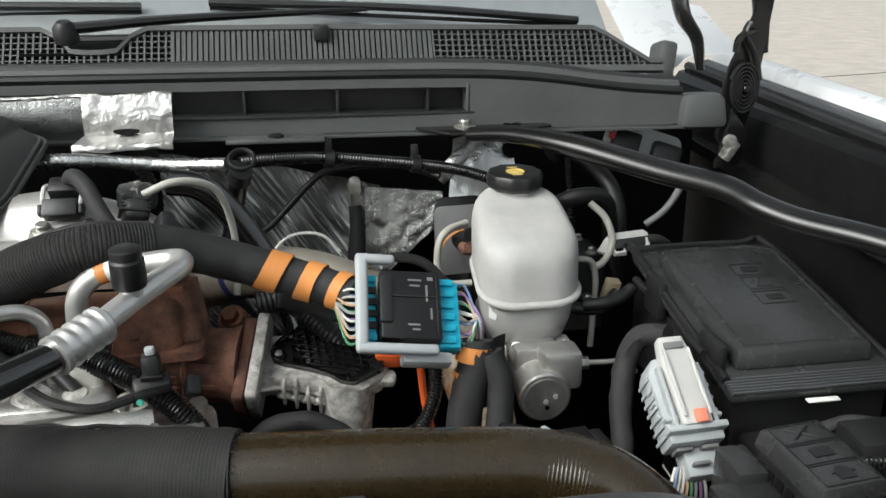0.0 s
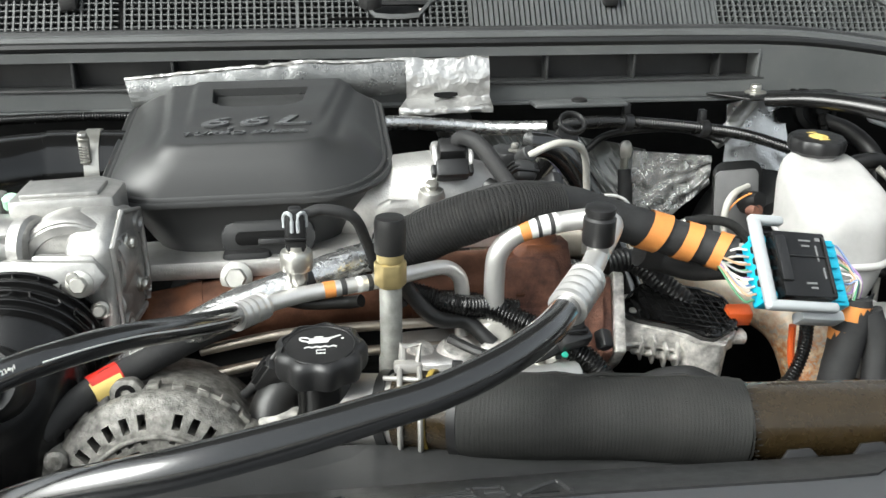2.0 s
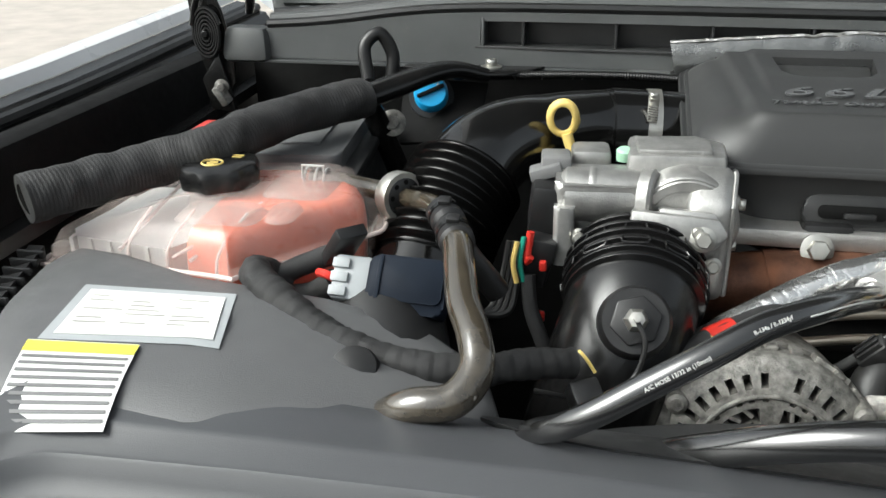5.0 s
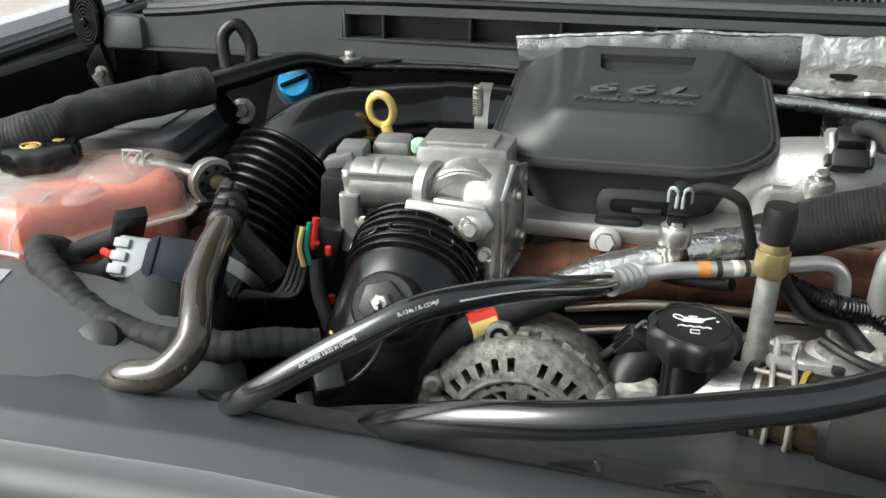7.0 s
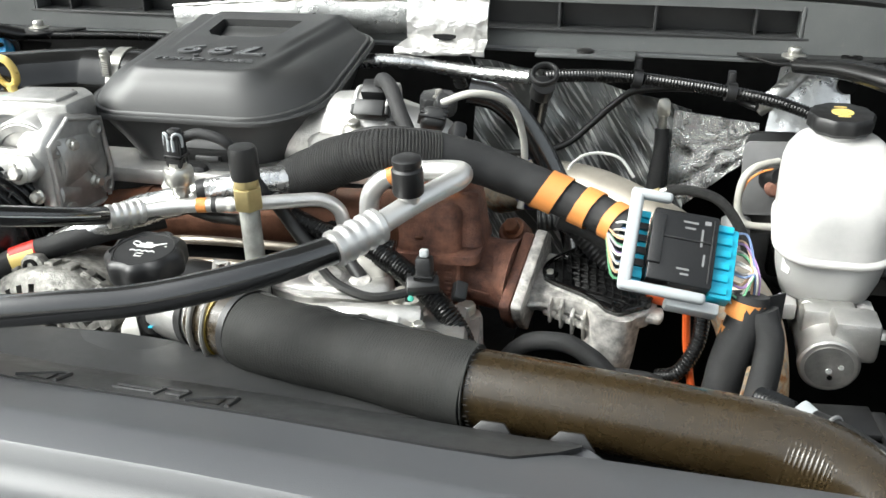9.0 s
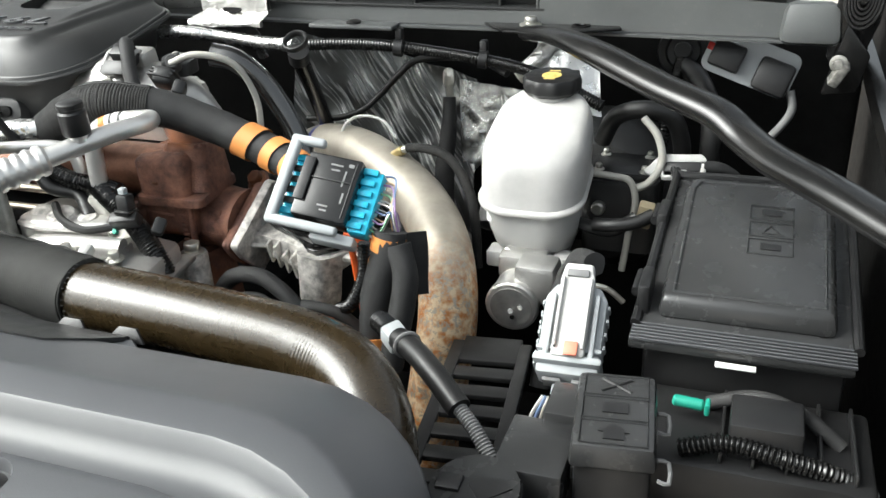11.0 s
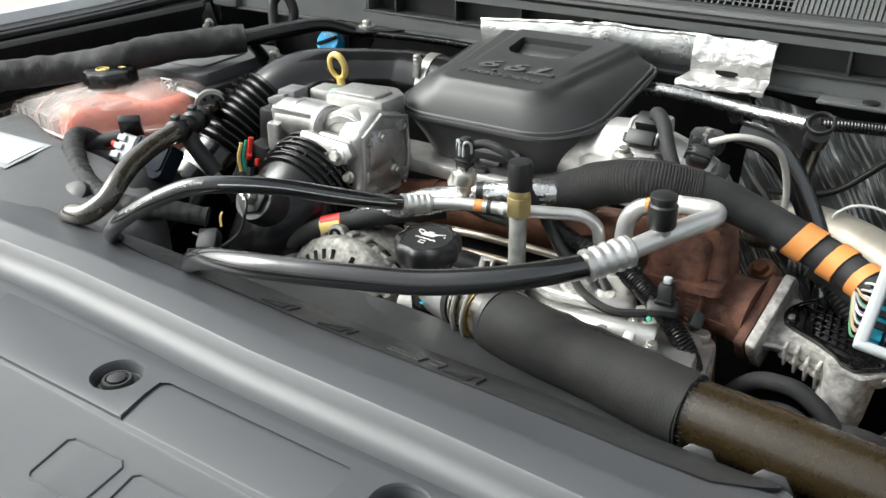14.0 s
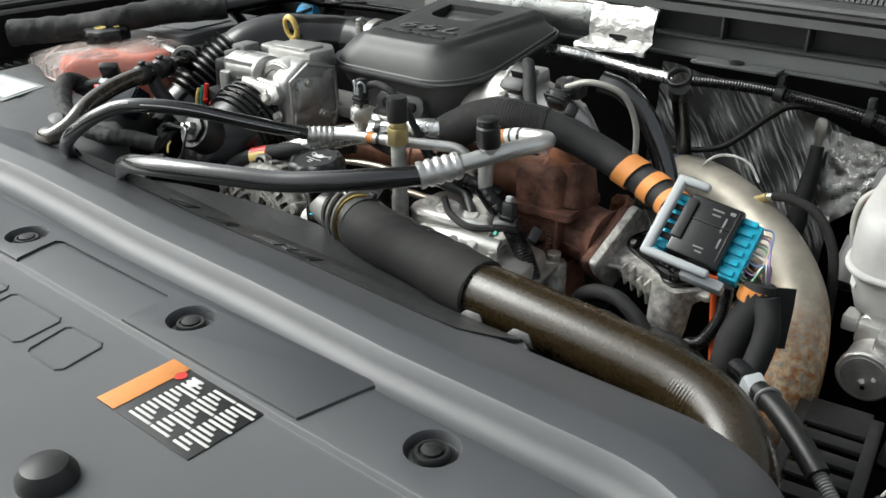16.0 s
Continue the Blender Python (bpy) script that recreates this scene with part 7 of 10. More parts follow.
part("vent_box", rbox((0.04, 0.04, 0.03), aim((-0.702, 0.862, 1.468), (0, 0, 1), (1, 0.1, 0)), 0.006), M_BRIGHT, thr)
part("bowl", lathe([(0.046, -0.03), (0.048, 0.0), (0.046, 0.006), (0.04, 0.008), (0.038, 0.003), (0, 0.003)], aim((-0.648, 0.79, 1.43), (0.0, -1, 0.25)), 36), M_BRIGHT, thr)
part("side_cover", prism([(-0.05, -0.06), (0.035, -0.06), (0.05, -0.02), (0.045, 0.05), (-0.01, 0.065), (-0.05, 0.04)], 0.042, frame_of((-0.604, 0.815, 1.435), (0.1, 1, 0), (0, 0, 1)), 0.011, segs=3), M_BRIGHT, thr)
part("flange_web", prism([(-0.03, -0.012), (0.02, -0.016), (0.032, 0.0), (0.022, 0.016), (-0.03, 0.014)], 0.02, frame_of((-0.605, 0.775, 1.450), (1, 0, -0.1), (0, 0.3, 1)), 0.004), M_BRIGHT, thr)
for p, z in (((-0.597, 0.753, 1.452), (0, -1, 0.2)), ((-0.580, 0.755, 1.418), (0, -1, 0.2)), ((-0.706, 0.765, 1.435), (0, -1, 0.2)), ((-0.58, 0.775, 1.385), (0, -1, 0.1)), ((-0.560, 0.80, 1.465), (1, -0.2, 0)), ((-0.56, 0.83, 1.41), (1, -0.2, 0))):
    part("housing_screw", bolt(aim(p, z), 0.0062, h=0.007, flange=1.35), M_STEEL, thr, "zinc flange screw")
scm = frame_of((-0.562, 0.815, 1.435), (0.1, 1, 0), (0, 0, 1))
for q in ((-0.035, 0.03), (0.03, 0.035), (0.032, -0.035), (-0.03, -0.045)):
    part("cover_boss", lathe([(0.011, -0.004), (0.010, 0.003), (0.006, 0.004), (0.005, 0.001), (0, 0.001)], scm @ Matrix.Translation((*q, 0.0)), 18), M_BRIGHT, thr)
part("side_rim", tube([scm @ Vector((*p, 0.0005)) for p in ((-0.046, -0.052), (0.032, -0.052), (0.044, -0.018), (0.040, 0.045), (-0.01, 0.058), (-0.045, 0.036), (-0.046, -0.052))], 0.003, 8, 1), M_BRIGHT, thr)
part("side_web", tube([scm @ Vector((*p, 0.0)) for p in ((-0.03, 0.03), (0.0, 0.012), (0.012, -0.01), (0.03, -0.034))], 0.0035, 8, 4), M_BRIGHT, thr)
part("green_dot", lathe([(0.005, 0), (0.005, 0.0008), (0, 0.0008)], scm @ Matrix.Translation((0.012, 0.012, 0.0)), 14), M_GREEN, thr, "green paint dot")
for q in range(4):
    part("top_rib", rbox((0.004, 0.05, 0.006), frame_of((-0.655 + 0.02 * q, 0.845, 1.503), (1, 0.08, 0), (-0.08, 1, 0)), 0.0015), M_BRIGHT, thr)
part("motor_band", lathe([(0.0245, 0.0), (0.0250, 0.001), (0.0250, 0.006), (0.0245, 0.007)], aim((-0.70, 0.7955, 1.471), (1, 0.03, 0)), 26), M_BRIGHT, thr)
part("clear_cap", rbox((0.03, 0.036, 0.022), aim((-0.735, 0.825, 1.478), (0, 0, 1), (1, 0.1, 0)), 0.004), M_TABGREY, thr, "grey plastic cap")
part("bolt_lug", lathe([(0.016, -0.03), (0.016, 0.0), (0.012, 0.004), (0, 0.004)], aim((-0.578, 0.775, 1.412), (0, -1, 0.2)), 20), M_BRIGHT, thr)
part("connector", rbox((0.03, 0.055, 0.05), aim((-0.745, 0.80, 1.43), (0.1, 0.0, 1), (1, 0.1, 0)), 0.004), M_PLASTIC, thr, "black plug block")
part("connector_latch", rbox((0.032, 0.025, 0.012), aim((-0.742, 0.81, 1.48), (-0.3, 0.0, 1), (1, 0.1, 0)), 0.002), M_TABGREY, thr)
part("connector_box", rbox((0.028, 0.03, 0.05), aim((-0.752, 0.765, 1.385), (0.25, 0.0, 1), (1, 0.1, 0)), 0.003), M_PLASTIC, thr)
for k, m_ in enumerate((M_YELLOW, M_GREEN, M_RED)):
    part("lead_tab", tube([(-0.763 + 0.006 * k, 0.742 + 0.004 * k, 1.435 + 0.004 * k), (-0.766 + 0.006 * k, 0.737 + 0.004 * k, 1.415), (-0.762 + 0.006 * k, 0.735 + 0.004 * k, 1.395 + (0.025 if k == 2 else 0))], 0.0026 if k < 2 else 0.004, 8, 4), m_, thr)
for k in range(4):
    part("lead", tube([(-0.772 + 0.005 * k, 0.755, 1.43), (-0.778 + 0.005 * k, 0.742, 1.39), (-0.79 + 0.006 * k, 0.725, 1.365), (-0.82, 0.70 + 0.004 * k, 1.37)], 0.0035, 8, 6), M_RUBBER, thr)
part("taped_lead", tube([(-0.752, 0.745, 1.40), (-0.748, 0.735, 1.37), (-0.735, 0.725, 1.34), (-0.72, 0.72, 1.30)], 0.0075, 10, 5, lump=0.08), M_TAPE, thr)
for z in (1.405, 1.35):
    part("red_lock", rbox((0.007, 0.006, 0.011), (-0.738, 0.745, z), 0.002), M_RED, thr)

# black plastic intake elbow with the hexagonal sensor boss
el = thing("intake_elbow", (-0.66, 0.66, 1.2), "black plastic intake elbow with snap ring and hexagon plug", "intake elbow")
part("elbow", tube([(-0.650, 0.785, 1.405), (-0.650, 0.755, 1.394), (-0.653, 0.727, 1.377), (-0.662, 0.706, 1.345), (-0.675, 0.694, 1.30), (-0.692, 0.685, 1.24), (-0.706, 0.68, 1.15)], lambda u: 0.060 + 0.003 * math.sin(u * 4), 44, 8), M_DUCT, el, "smooth black plastic elbow", 80)
em = aim((-0.6505, 0.7375, 1.3870), (0.01, 0.945, 0.33))
ring_line = [(0.055, -0.012)]
for k in range(6):
    h = -0.010 + 0.0098 * k
    r_ = 0.0655 + 0.0042 * min(1, k / 3)
    ring_line += [(r_ - 0.004, h), (r_, h + 0.0008), (r_ + 0.0006, h + 0.0022), (r_, h + 0.0036), (r_ - 0.0035, h + 0.0044), (r_ - 0.0035, h + 0.0094)]
part("snap_ring", lathe(ring_line + [(0.05, 0.05)], em, 64), M_DUCT, el, "black snap ring", 50)
for k in range(11):
    a = 2 * math.pi * k / 11 + 0.1
    for h, w_ in ((0.004, 0.16), (0.0235, 0.13)):
        loop = [(a + w_ * q, h + d_) for q, d_ in ((-1, 0), (1, 0), (1, 0.009), (-1, 0.009), (-1, 0))]
        if h > 0.02:
            loop = [(p + 0.28, q) for p, q in loop]
        part("snap_catch", tube([em @ Vector((0.0688 * math.cos(p), 0.0688 * math.sin(p), q)) for p, q in loop], 0.0011, 6, 2), M_DUCT, el)
bm_ = aim((-0.6500, 0.6550, 1.4050), (0.03, -0.84, 0.54))
part("boss", lathe([(0.036, -0.05), (0.032, -0.012), (0.031, 0.006), (0.028, 0.010), (0, 0.010)], bm_, 32), M_PLASTIC, el)
part("hexagon", prism([(0.0225 * math.cos(math.pi * k / 3 + 0.3), 0.0225 * math.sin(math.pi * k / 3 + 0.3)) for k in range(6)], 0.006, bm_ @ Matrix.Translation((0, 0, 0.010)), 0.0015), M_PLASTIC, el)
part("terminal_nut", lathe([(0.011, 0), (0.0105, 0.006), (0.007, 0.010), (0.003, 0.0105), (0.003, 0.019), (0, 0.019)], bm_ @ Matrix.Translation((0, 0, 0.015)), 6), M_STEEL, el, "zinc terminal nut")
part("ground_wire", tube([bm_ @ Vector((0, 0, 0.024)), bm_ @ Vector((0.008, -0.02, 0.026)), (-0.648, 0.615, 1.375), (-0.67, 0.60, 1.355), (-0.70, 0.605, 1.355), (-0.73, 0.61, 1.355)], 0.0022, 8, 8), M_RUBBER, el)
gp = thing("ground_plug", (-0.68, 0.60, 1.34), "black two-pin plug on a taped loom", "connector")
part("body", rbox((0.026, 0.03, 0.022), aim((-0.688, 0.603, 1.35), (0.2, -0.5, 0.8), (1, 0.6, 0)), 0.003), M_PLASTIC, gp)
part("latch", rbox((0.016, 0.034, 0.014), aim((-0.70, 0.58, 1.33), (0.2, -0.5, 0.8), (1, 0.6, 0)), 0.003), M_PLASTIC, gp)
part("yellow_lead", tube([(-0.68, 0.615, 1.375), (-0.688, 0.622, 1.383), (-0.695, 0.632, 1.385)], 0.0016, 6, 4), M_YELLOW, gp)
part("tag", rbox((0.03, 0.004, 0.024), aim((-0.705, 0.55, 1.34), (0.5, -0.6, 0.5)), 0.001), M_TABGREY, gp)

# ---- passenger side: duct, tank, battery, air box ----
duct = thing("intake_duct", (-0.80, 0.95, 1.38), "glossy black intake duct with ribbed bellows and steel clamp", "duct")
part("bellows", tube([(-0.867, 0.80, 1.374), (-0.861, 0.83, 1.397), (-0.852, 0.862, 1.420), (-0.838, 0.898, 1.446)], 0.0625, 48, 8, rib=(0.0122, 0.010), wave=(0.0, 0.0, 0.0, 0.25, 0.8, 1.0, 0.8, 0.25, 0.0)), M_BELLOWS, duct, "ribbed rubber bellows", 80)
part("lower_cuff", tube([(-0.886, 0.715, 1.315), (-0.876, 0.765, 1.350), (-0.866, 0.805, 1.378)], 0.0545, 36, 4), M_GLOSS, duct)
part("cuff_band", tube([(-0.8765, 0.763, 1.3485), (-0.8735, 0.775, 1.357)], 0.0556, 36, 2), M_STEEL, duct, "steel band clamp")
part("elbow", tube([(-0.842, 0.888, 1.438), (-0.830, 0.912, 1.456), (-0.812, 0.937, 1.468), (-0.786, 0.963, 1.474), (-0.752, 0.993, 1.474), (-0.715, 1.022, 1.472), (-0.68, 1.036, 1.470), (-0.60, 1.045, 1.467)], lambda u: 0.056 - 0.0105 * min(1, max(0, u - 0.04) * 2.6), 40, 8), M_GLOSS, duct, "glossy black elbow", 80)
part("ribbed_end", tube([(-0.694, 1.031, 1.4708), (-0.689, 1.033, 1.4706)], 0.0466, 36, 2), M_GLOSS, duct)
part("end_sleeve", tube([(-0.688, 1.033, 1.4705), (-0.652, 1.040, 1.469), (-0.60, 1.045, 1.467)], lambda u: 0.0482 - 0.002 * u, 36, 4), M_GLOSS, duct)
band = part("clamp_band", tube([(-0.646, 1.0405, 1.4688), (-0.630, 1.042, 1.4683)], 0.0488, 36, 2), M_STEEL, duct, "stainless worm clamp")
part("clamp_screw", rod((-0.638, 1.000, 1.520), (-0.638, 0.9985, 1.490), 0.0062, 14, bev=0.001), M_STEEL, band)
part("clamp_head", bolt(aim((-0.638, 0.999, 1.516), (0, -0.3, 1)), 0.006, flange=1.1), M_STEEL, band)
for k in range(7):
    part("clamp_thread", rod((-0.6435, 0.9935, 1.509 - 0.003 * k), (-0.6325, 0.9935, 1.5075 - 0.003 * k), 0.0009, 6), M_GRIME, band)

dip = thing("oil_dipstick", (-0.73, 0.965, 1.3), "yellow plastic ring handle of the oil dipstick", "dipstick")
ring = [Vector((-0.742 + 0.0145 * math.cos(a), 0.968 - 0.004 * math.sin(a), 1.507 + 0.019 * math.sin(a))) for a in [2 * math.pi * k / 20 for k in range(21)]]
part("ring_handle", tube(ring, 0.0038, 12, 1, flat=1.35), M_YELLOW, dip)
part("shank", tube([(-0.737, 0.967, 1.49), (-0.733, 0.966, 1.478), (-0.727, 0.965, 1.466)], 0.0062, 12, 3), M_YELLOW, dip)
part("stopper", lathe([(0.0125, 0), (0.012, 0.004), (0.007, 0.006), (0, 0.006)], aim((-0.727, 0.965, 1.461), (-0.2, 0, 1)), 18), M_YELLOW, dip)
part("tube", tube([(-0.727, 0.965, 1.462), (-0.71, 0.955, 1.40), (-0.68, 0.94, 1.30)], 0.006, 12, 4), M_PAINT, dip, "black guide tube")

washer = thing("blue_bottle", (-0.95, 1.16, 1.40), "black fluid bottle with a round blue cap behind the brace", "bottle")
bmx = aim((-0.95, 1.158, 1.474), (0.15, -0.85, 0.5))
part("cap", lathe([(0.024, -0.012), (0.024, 0.006), (0.021, 0.010), (0, 0.010)], bmx, 30), M_BLUE, washer, "blue plastic cap")
part("grip", rbox((0.040, 0.006, 0.004), bmx @ Matrix.Translation((0, 0, 0.0105)) @ Euler((0, 0, 0.5)).to_matrix().to_4x4(), 0.0015), M_DARK, washer, "dark grip slot")
for k in range(5):
    part("symbol_dash", rbox((0.005, 0.0016, 0.0006), bmx @ Matrix.Translation((0.014 * math.cos(0.35 * k + 0.9), 0.014 * math.sin(0.35 * k + 0.9), 0.0105)) @ Euler((0, 0, 0.35 * k + 0.9)).to_matrix().to_4x4(), 0.0), M_INK, washer)
part("neck", lathe([(0.03, -0.08), (0.032, -0.012), (0, -0.012)], bmx, 24), M_PLASTIC, washer)
part("tray", prism([(-0.05, -0.05), (0.06, -0.05), (0.075, 0.04), (-0.05, 0.06)], 0.006, frame_of((-0.945, 1.165, 1.445), (1, 0, 0.1), (0, 0.7, 0.7)), 0.002), M_DARK, washer)

dip.location += Vector((0.005, -0.040, 0.001))
washer.location += Vector((0.014, -0.012, 0.004))

# bonnet braces, both sides
for s in (1, -1):
    fx = lambda x: CX + s * (x - CX)
    t = thing("brace_bar", (fx(0.25), 1.14, 1.48), "black painted steel brace bar running to the fender" if s > 0 else "black steel brace bar with a cloth sleeve running to the fender", "brace", "brace bars")
    pl = part("mount_plate", prism([(-0.075, 0.0), (0.115, -0.005), (0.12, -0.02), (0.03, -0.06), (-0.03, -0.055)], 0.004, Matrix.Translation((fx(0.235), 1.172, 1.500)) @ Matrix.Diagonal((s, 1, 1, 1)), 0.0012), M_PAINT, t)
    part("plate_bolt", bolt(aim((fx(0.232), 1.156, 1.504), (0, 0, 1)), 0.0085, h=0.009, flange=1.75), M_STEEL, pl, "zinc flange bolt")
    part("plate_hole", lathe([(0.0125, 0), (0.0125, 0.0016), (0.008, 0.0016), (0.008, 0.0)], aim((fx(0.30), 1.158, 1.504), (0, 0, 1)), 20), M_DARK, pl)
    if s > 0:
        bar = [(0.235, 1.125, 1.500), (0.285, 1.075, 1.508), (0.345, 1.012, 1.504), (0.43, 0.94, 1.486), (0.492, 0.895, 1.474), (0.522, 0.868, 1.459), (0.552, 0.83, 1.450), (0.60, 0.77, 1.446), (0.66, 0.70, 1.436), (0.73, 0.62, 1.43)]
    else:
        bar = [(0.235, 1.125, 1.500), (0.285, 1.085, 1.513), (0.362, 0.986, 1.499), (0.410, 0.926, 1.496), (0.446, 0.866, 1.492), (0.474, 0.806, 1.485), (0.53, 0.77, 1.473), (0.61, 0.67, 1.466)]
    bar = [(fx(x), y, z) for x, y, z in bar]
    part("bar", tube(bar, lambda u: 0.014 + 0.007 * min(1, u * 4), 20, 8, flat=0.7), M_PAINT, t, "gloss black steel bar", 80)
    if s < 0:
        part("cloth_sleeve", tube(bar[2:], 0.0265, 24, 10, rib=(0.0042, 0.0004), lump=0.10, flat=0.9, wave=(0.0, 0.8, 1.0, 0.5)), M_TAPE, t, "black cloth sleeve")
        part("strut_leg", tube([bar[2], (-0.985, 1.02, 1.46), (-0.965, 1.05, 1.38), (-0.95, 1.06, 1.3)], 0.017, 14, 6, flat=0.5), M_PAINT, t)
        part("strut_bolt", bolt(aim((-0.966, 1.026, 1.457), (0.1, -0.9, 0.3)), 0.010, flange=1.7), M_GRIME, t, "dull grimy bolt")
        part("loop_bracket", tube([(-1.012, 1.08, 1.50), (-1.018, 1.09, 1.54), (-1.0, 1.10, 1.556), (-0.985, 1.105, 1.53), (-0.985, 1.10, 1.50)], 0.009, 12, 6), M_RUBBER, t)

for ob in list(scene.objects):
    if ob.name.startswith("brace_bar"):
        ob.location += Vector((0.003, 0.008, 0.006)) if ob.location.x > CX else Vector((0.008, -0.006, 0.012))

# coolant expansion tank
tank = thing("coolant_tank", (-1.08, 0.75, 1.33), "milky coolant expansion tank half full of pink coolant", "coolant tank")


def tank_ring(grow, z, n=5):
    """Outline of the tank: its front right corner is cut back, its long side slopes."""
    pts = [(-1.235, 0.70), (-1.215, 0.672), (-1.03, 0.642), (-1.005, 0.648), (-0.928, 0.745), (-0.912, 0.78), (-0.94, 0.855), (-0.985, 0.88), (-1.19, 0.86), (-1.22, 0.84)]
    cx, cy = -1.085, 0.76
    path = spline([(*p, 0) for p in pts] + [(*pts[0], 0)], 4)[:-1]
    out = []
    for p in path:
        d = Vector((cx - p.x, cy - p.y)).normalized() * (-grow / 2)
        out.append(Vector((p.x + d.x, p.y + d.y, z - 0.02 * max(0, (-1.12 - p.x) / 0.1))))
    return out


shell = loft([tank_ring(-0.05, 1.345), tank_ring(-0.03, 1.350), tank_ring(-0.016, 1.370), tank_ring(-0.006, 1.422), tank_ring(0.014, 1.424), tank_ring(0.014, 1.429), tank_ring(-0.008, 1.431), tank_ring(-0.02, 1.448), tank_ring(-0.036, 1.460), tank_ring(-0.07, 1.467), tank_ring(-0.16, 1.471)])
part("shell", shell, M_TANK, tank, "milky translucent plastic shell", 50)


def cool_ring(g, z):
    return [Vector((-1.03 + (p.x + 1.03) * g, 0.755 + (p.y - 0.755) * g, z)) for p in spline([(-1.068, 0.662, 0), (-1.03, 0.655, 0), (-1.01, 0.66, 0), (-0.938, 0.75, 0), (-0.925, 0.785, 0), (-0.95, 0.845, 0), (-1.0, 0.865, 0), (-1.072, 0.858, 0), (-1.08, 0.84, 0)] + [(-1.068, 0.662, 0)], 4)[:-1]]


part("milky_chamber", loft([[Vector((x, y, z)) for x, y in ((-1.208, 0.70), (-1.195, 0.683), (-1.09, 0.667), (-1.076, 0.69), (-1.09, 0.84), (-1.19, 0.83))] for z in (1.36, 1.435)]), M_MILKLOW, tank, "empty milky chamber")
part("coolant", loft([cool_ring(0.86, 1.343), cool_ring(0.97, 1.358), cool_ring(0.985, 1.423), cool_ring(0.965, 1.442), cool_ring(0.90, 1.455), cool_ring(0.8, 1.460)]), M_COOLANT, tank, "salmon pink coolant")
for k in range(6):
    part("moulded_rib", loft([[Vector((-1.200 + 0.022 * k + dx, y, z)) for dx, z in ((-0.003, 1.37), (0.003, 1.37), (0.002, 1.434), (-0.002, 1.434))] for y in (0.680 - 0.0030 * k, 0.80)]), M_WHITEP, tank)
for cx_, cy_, w_, d_ in ((-0.995, 0.79, 0.07, 0.075), (-1.045, 0.70, 0.085, 0.05), (-0.985, 0.71, 0.03, 0.05)):
    part("moulded_boss", prism(rrect(w_, d_, 0.014), 0.007, Matrix.Translation((cx_, cy_, 1.460)), 0.003, taper=0.85), M_TANK, tank)
for a_, b_ in (((-1.075, 0.652, 1.434), (-1.03, 0.69, 1.456)), ((-1.06, 0.69, 1.456), (-1.005, 0.676, 1.447)), ((-1.06, 0.655, 1.43), (-1.02, 0.74, 1.46)), ((-1.135, 0.66, 1.434), (-1.14, 0.82, 1.455))):
    part("moulded_seam", rod(a_, b_, 0.0018, 8), M_SEAM, tank)
part("rim_seam", tube([p + Vector((0, 0, 0.0)) for p in tank_ring(0.015, 1.4265) + tank_ring(0.015, 1.4265)[:1]], 0.0024, 8, 1), M_SEAM, tank, "milky welded rim")
for x_ in (-1.13, -1.085, -1.03):
    part("moulded_seam", tube([(x_, 0.672 - 0.17 * (x_ + 1.13), 1.36), (x_, 0.664 - 0.17 * (x_ + 1.13), 1.42), (x_ + 0.004, 0.672 - 0.17 * (x_ + 1.13), 1.446), (x_ + 0.012, 0.70, 1.464)], 0.0016, 8, 4), M_SEAM, tank)
part("neck", lathe([(0.036, -0.02), (0.036, 0.0), (0.032, 0.004), (0.031, 0.012)], aim((-1.079, 0.775, 1.452), (0, -0.05, 1)), 28), M_TANK, tank)
cm = aim((-1.079, 0.775, 1.464), (0, -0.05, 1))
tcap = part("cap", lathe([(0.036, 0), (0.0405, 0.004), (0.041, 0.018), (0.038, 0.025), (0.034, 0.027), (0, 0.0275)], cm, 64, lobes=(8, 0.045)), M_DUCT, tank, "black scalloped cap with yellow warning marks")
part("warning_mark", tube([cm @ Vector((-0.002 + 0.011 * math.cos(a), -0.010 + 0.009 * math.sin(a), 0.0278)) for a in [2 * math.pi * k / 16 for k in range(17)]], 0.0011, 6, 1), M_YELLOW, tcap, "yellow ring mark")
for a_, b_, w_ in ((-0.002, -0.010, 0.012), (-0.002, -0.006, 0.009), (-0.002, -0.014, 0.008), (0.016, 0.010, 0.010), (0.016, 0.015, 0.012), (-0.014, 0.010, 0.012), (-0.010, 0.014, 0.008), (0.004, 0.019, 0.012)):
    part("warning_bar", rbox((w_, 0.0022, 0.0005), cm @ Matrix.Translation((a_, b_, 0.0274)), 0.0), M_YELLOW, tcap)
part("outlet_stub", tube([(-1.03, 0.825, 1.445), (-1.01, 0.826, 1.454), (-0.985, 0.824, 1.457)], 0.0095, 14, 3), M_TANK, tank)
part("lower_plug", rbox((0.06, 0.05, 0.04), (-0.935, 0.70, 1.35), 0.006), M_RED, tank, "red plug below the tank")

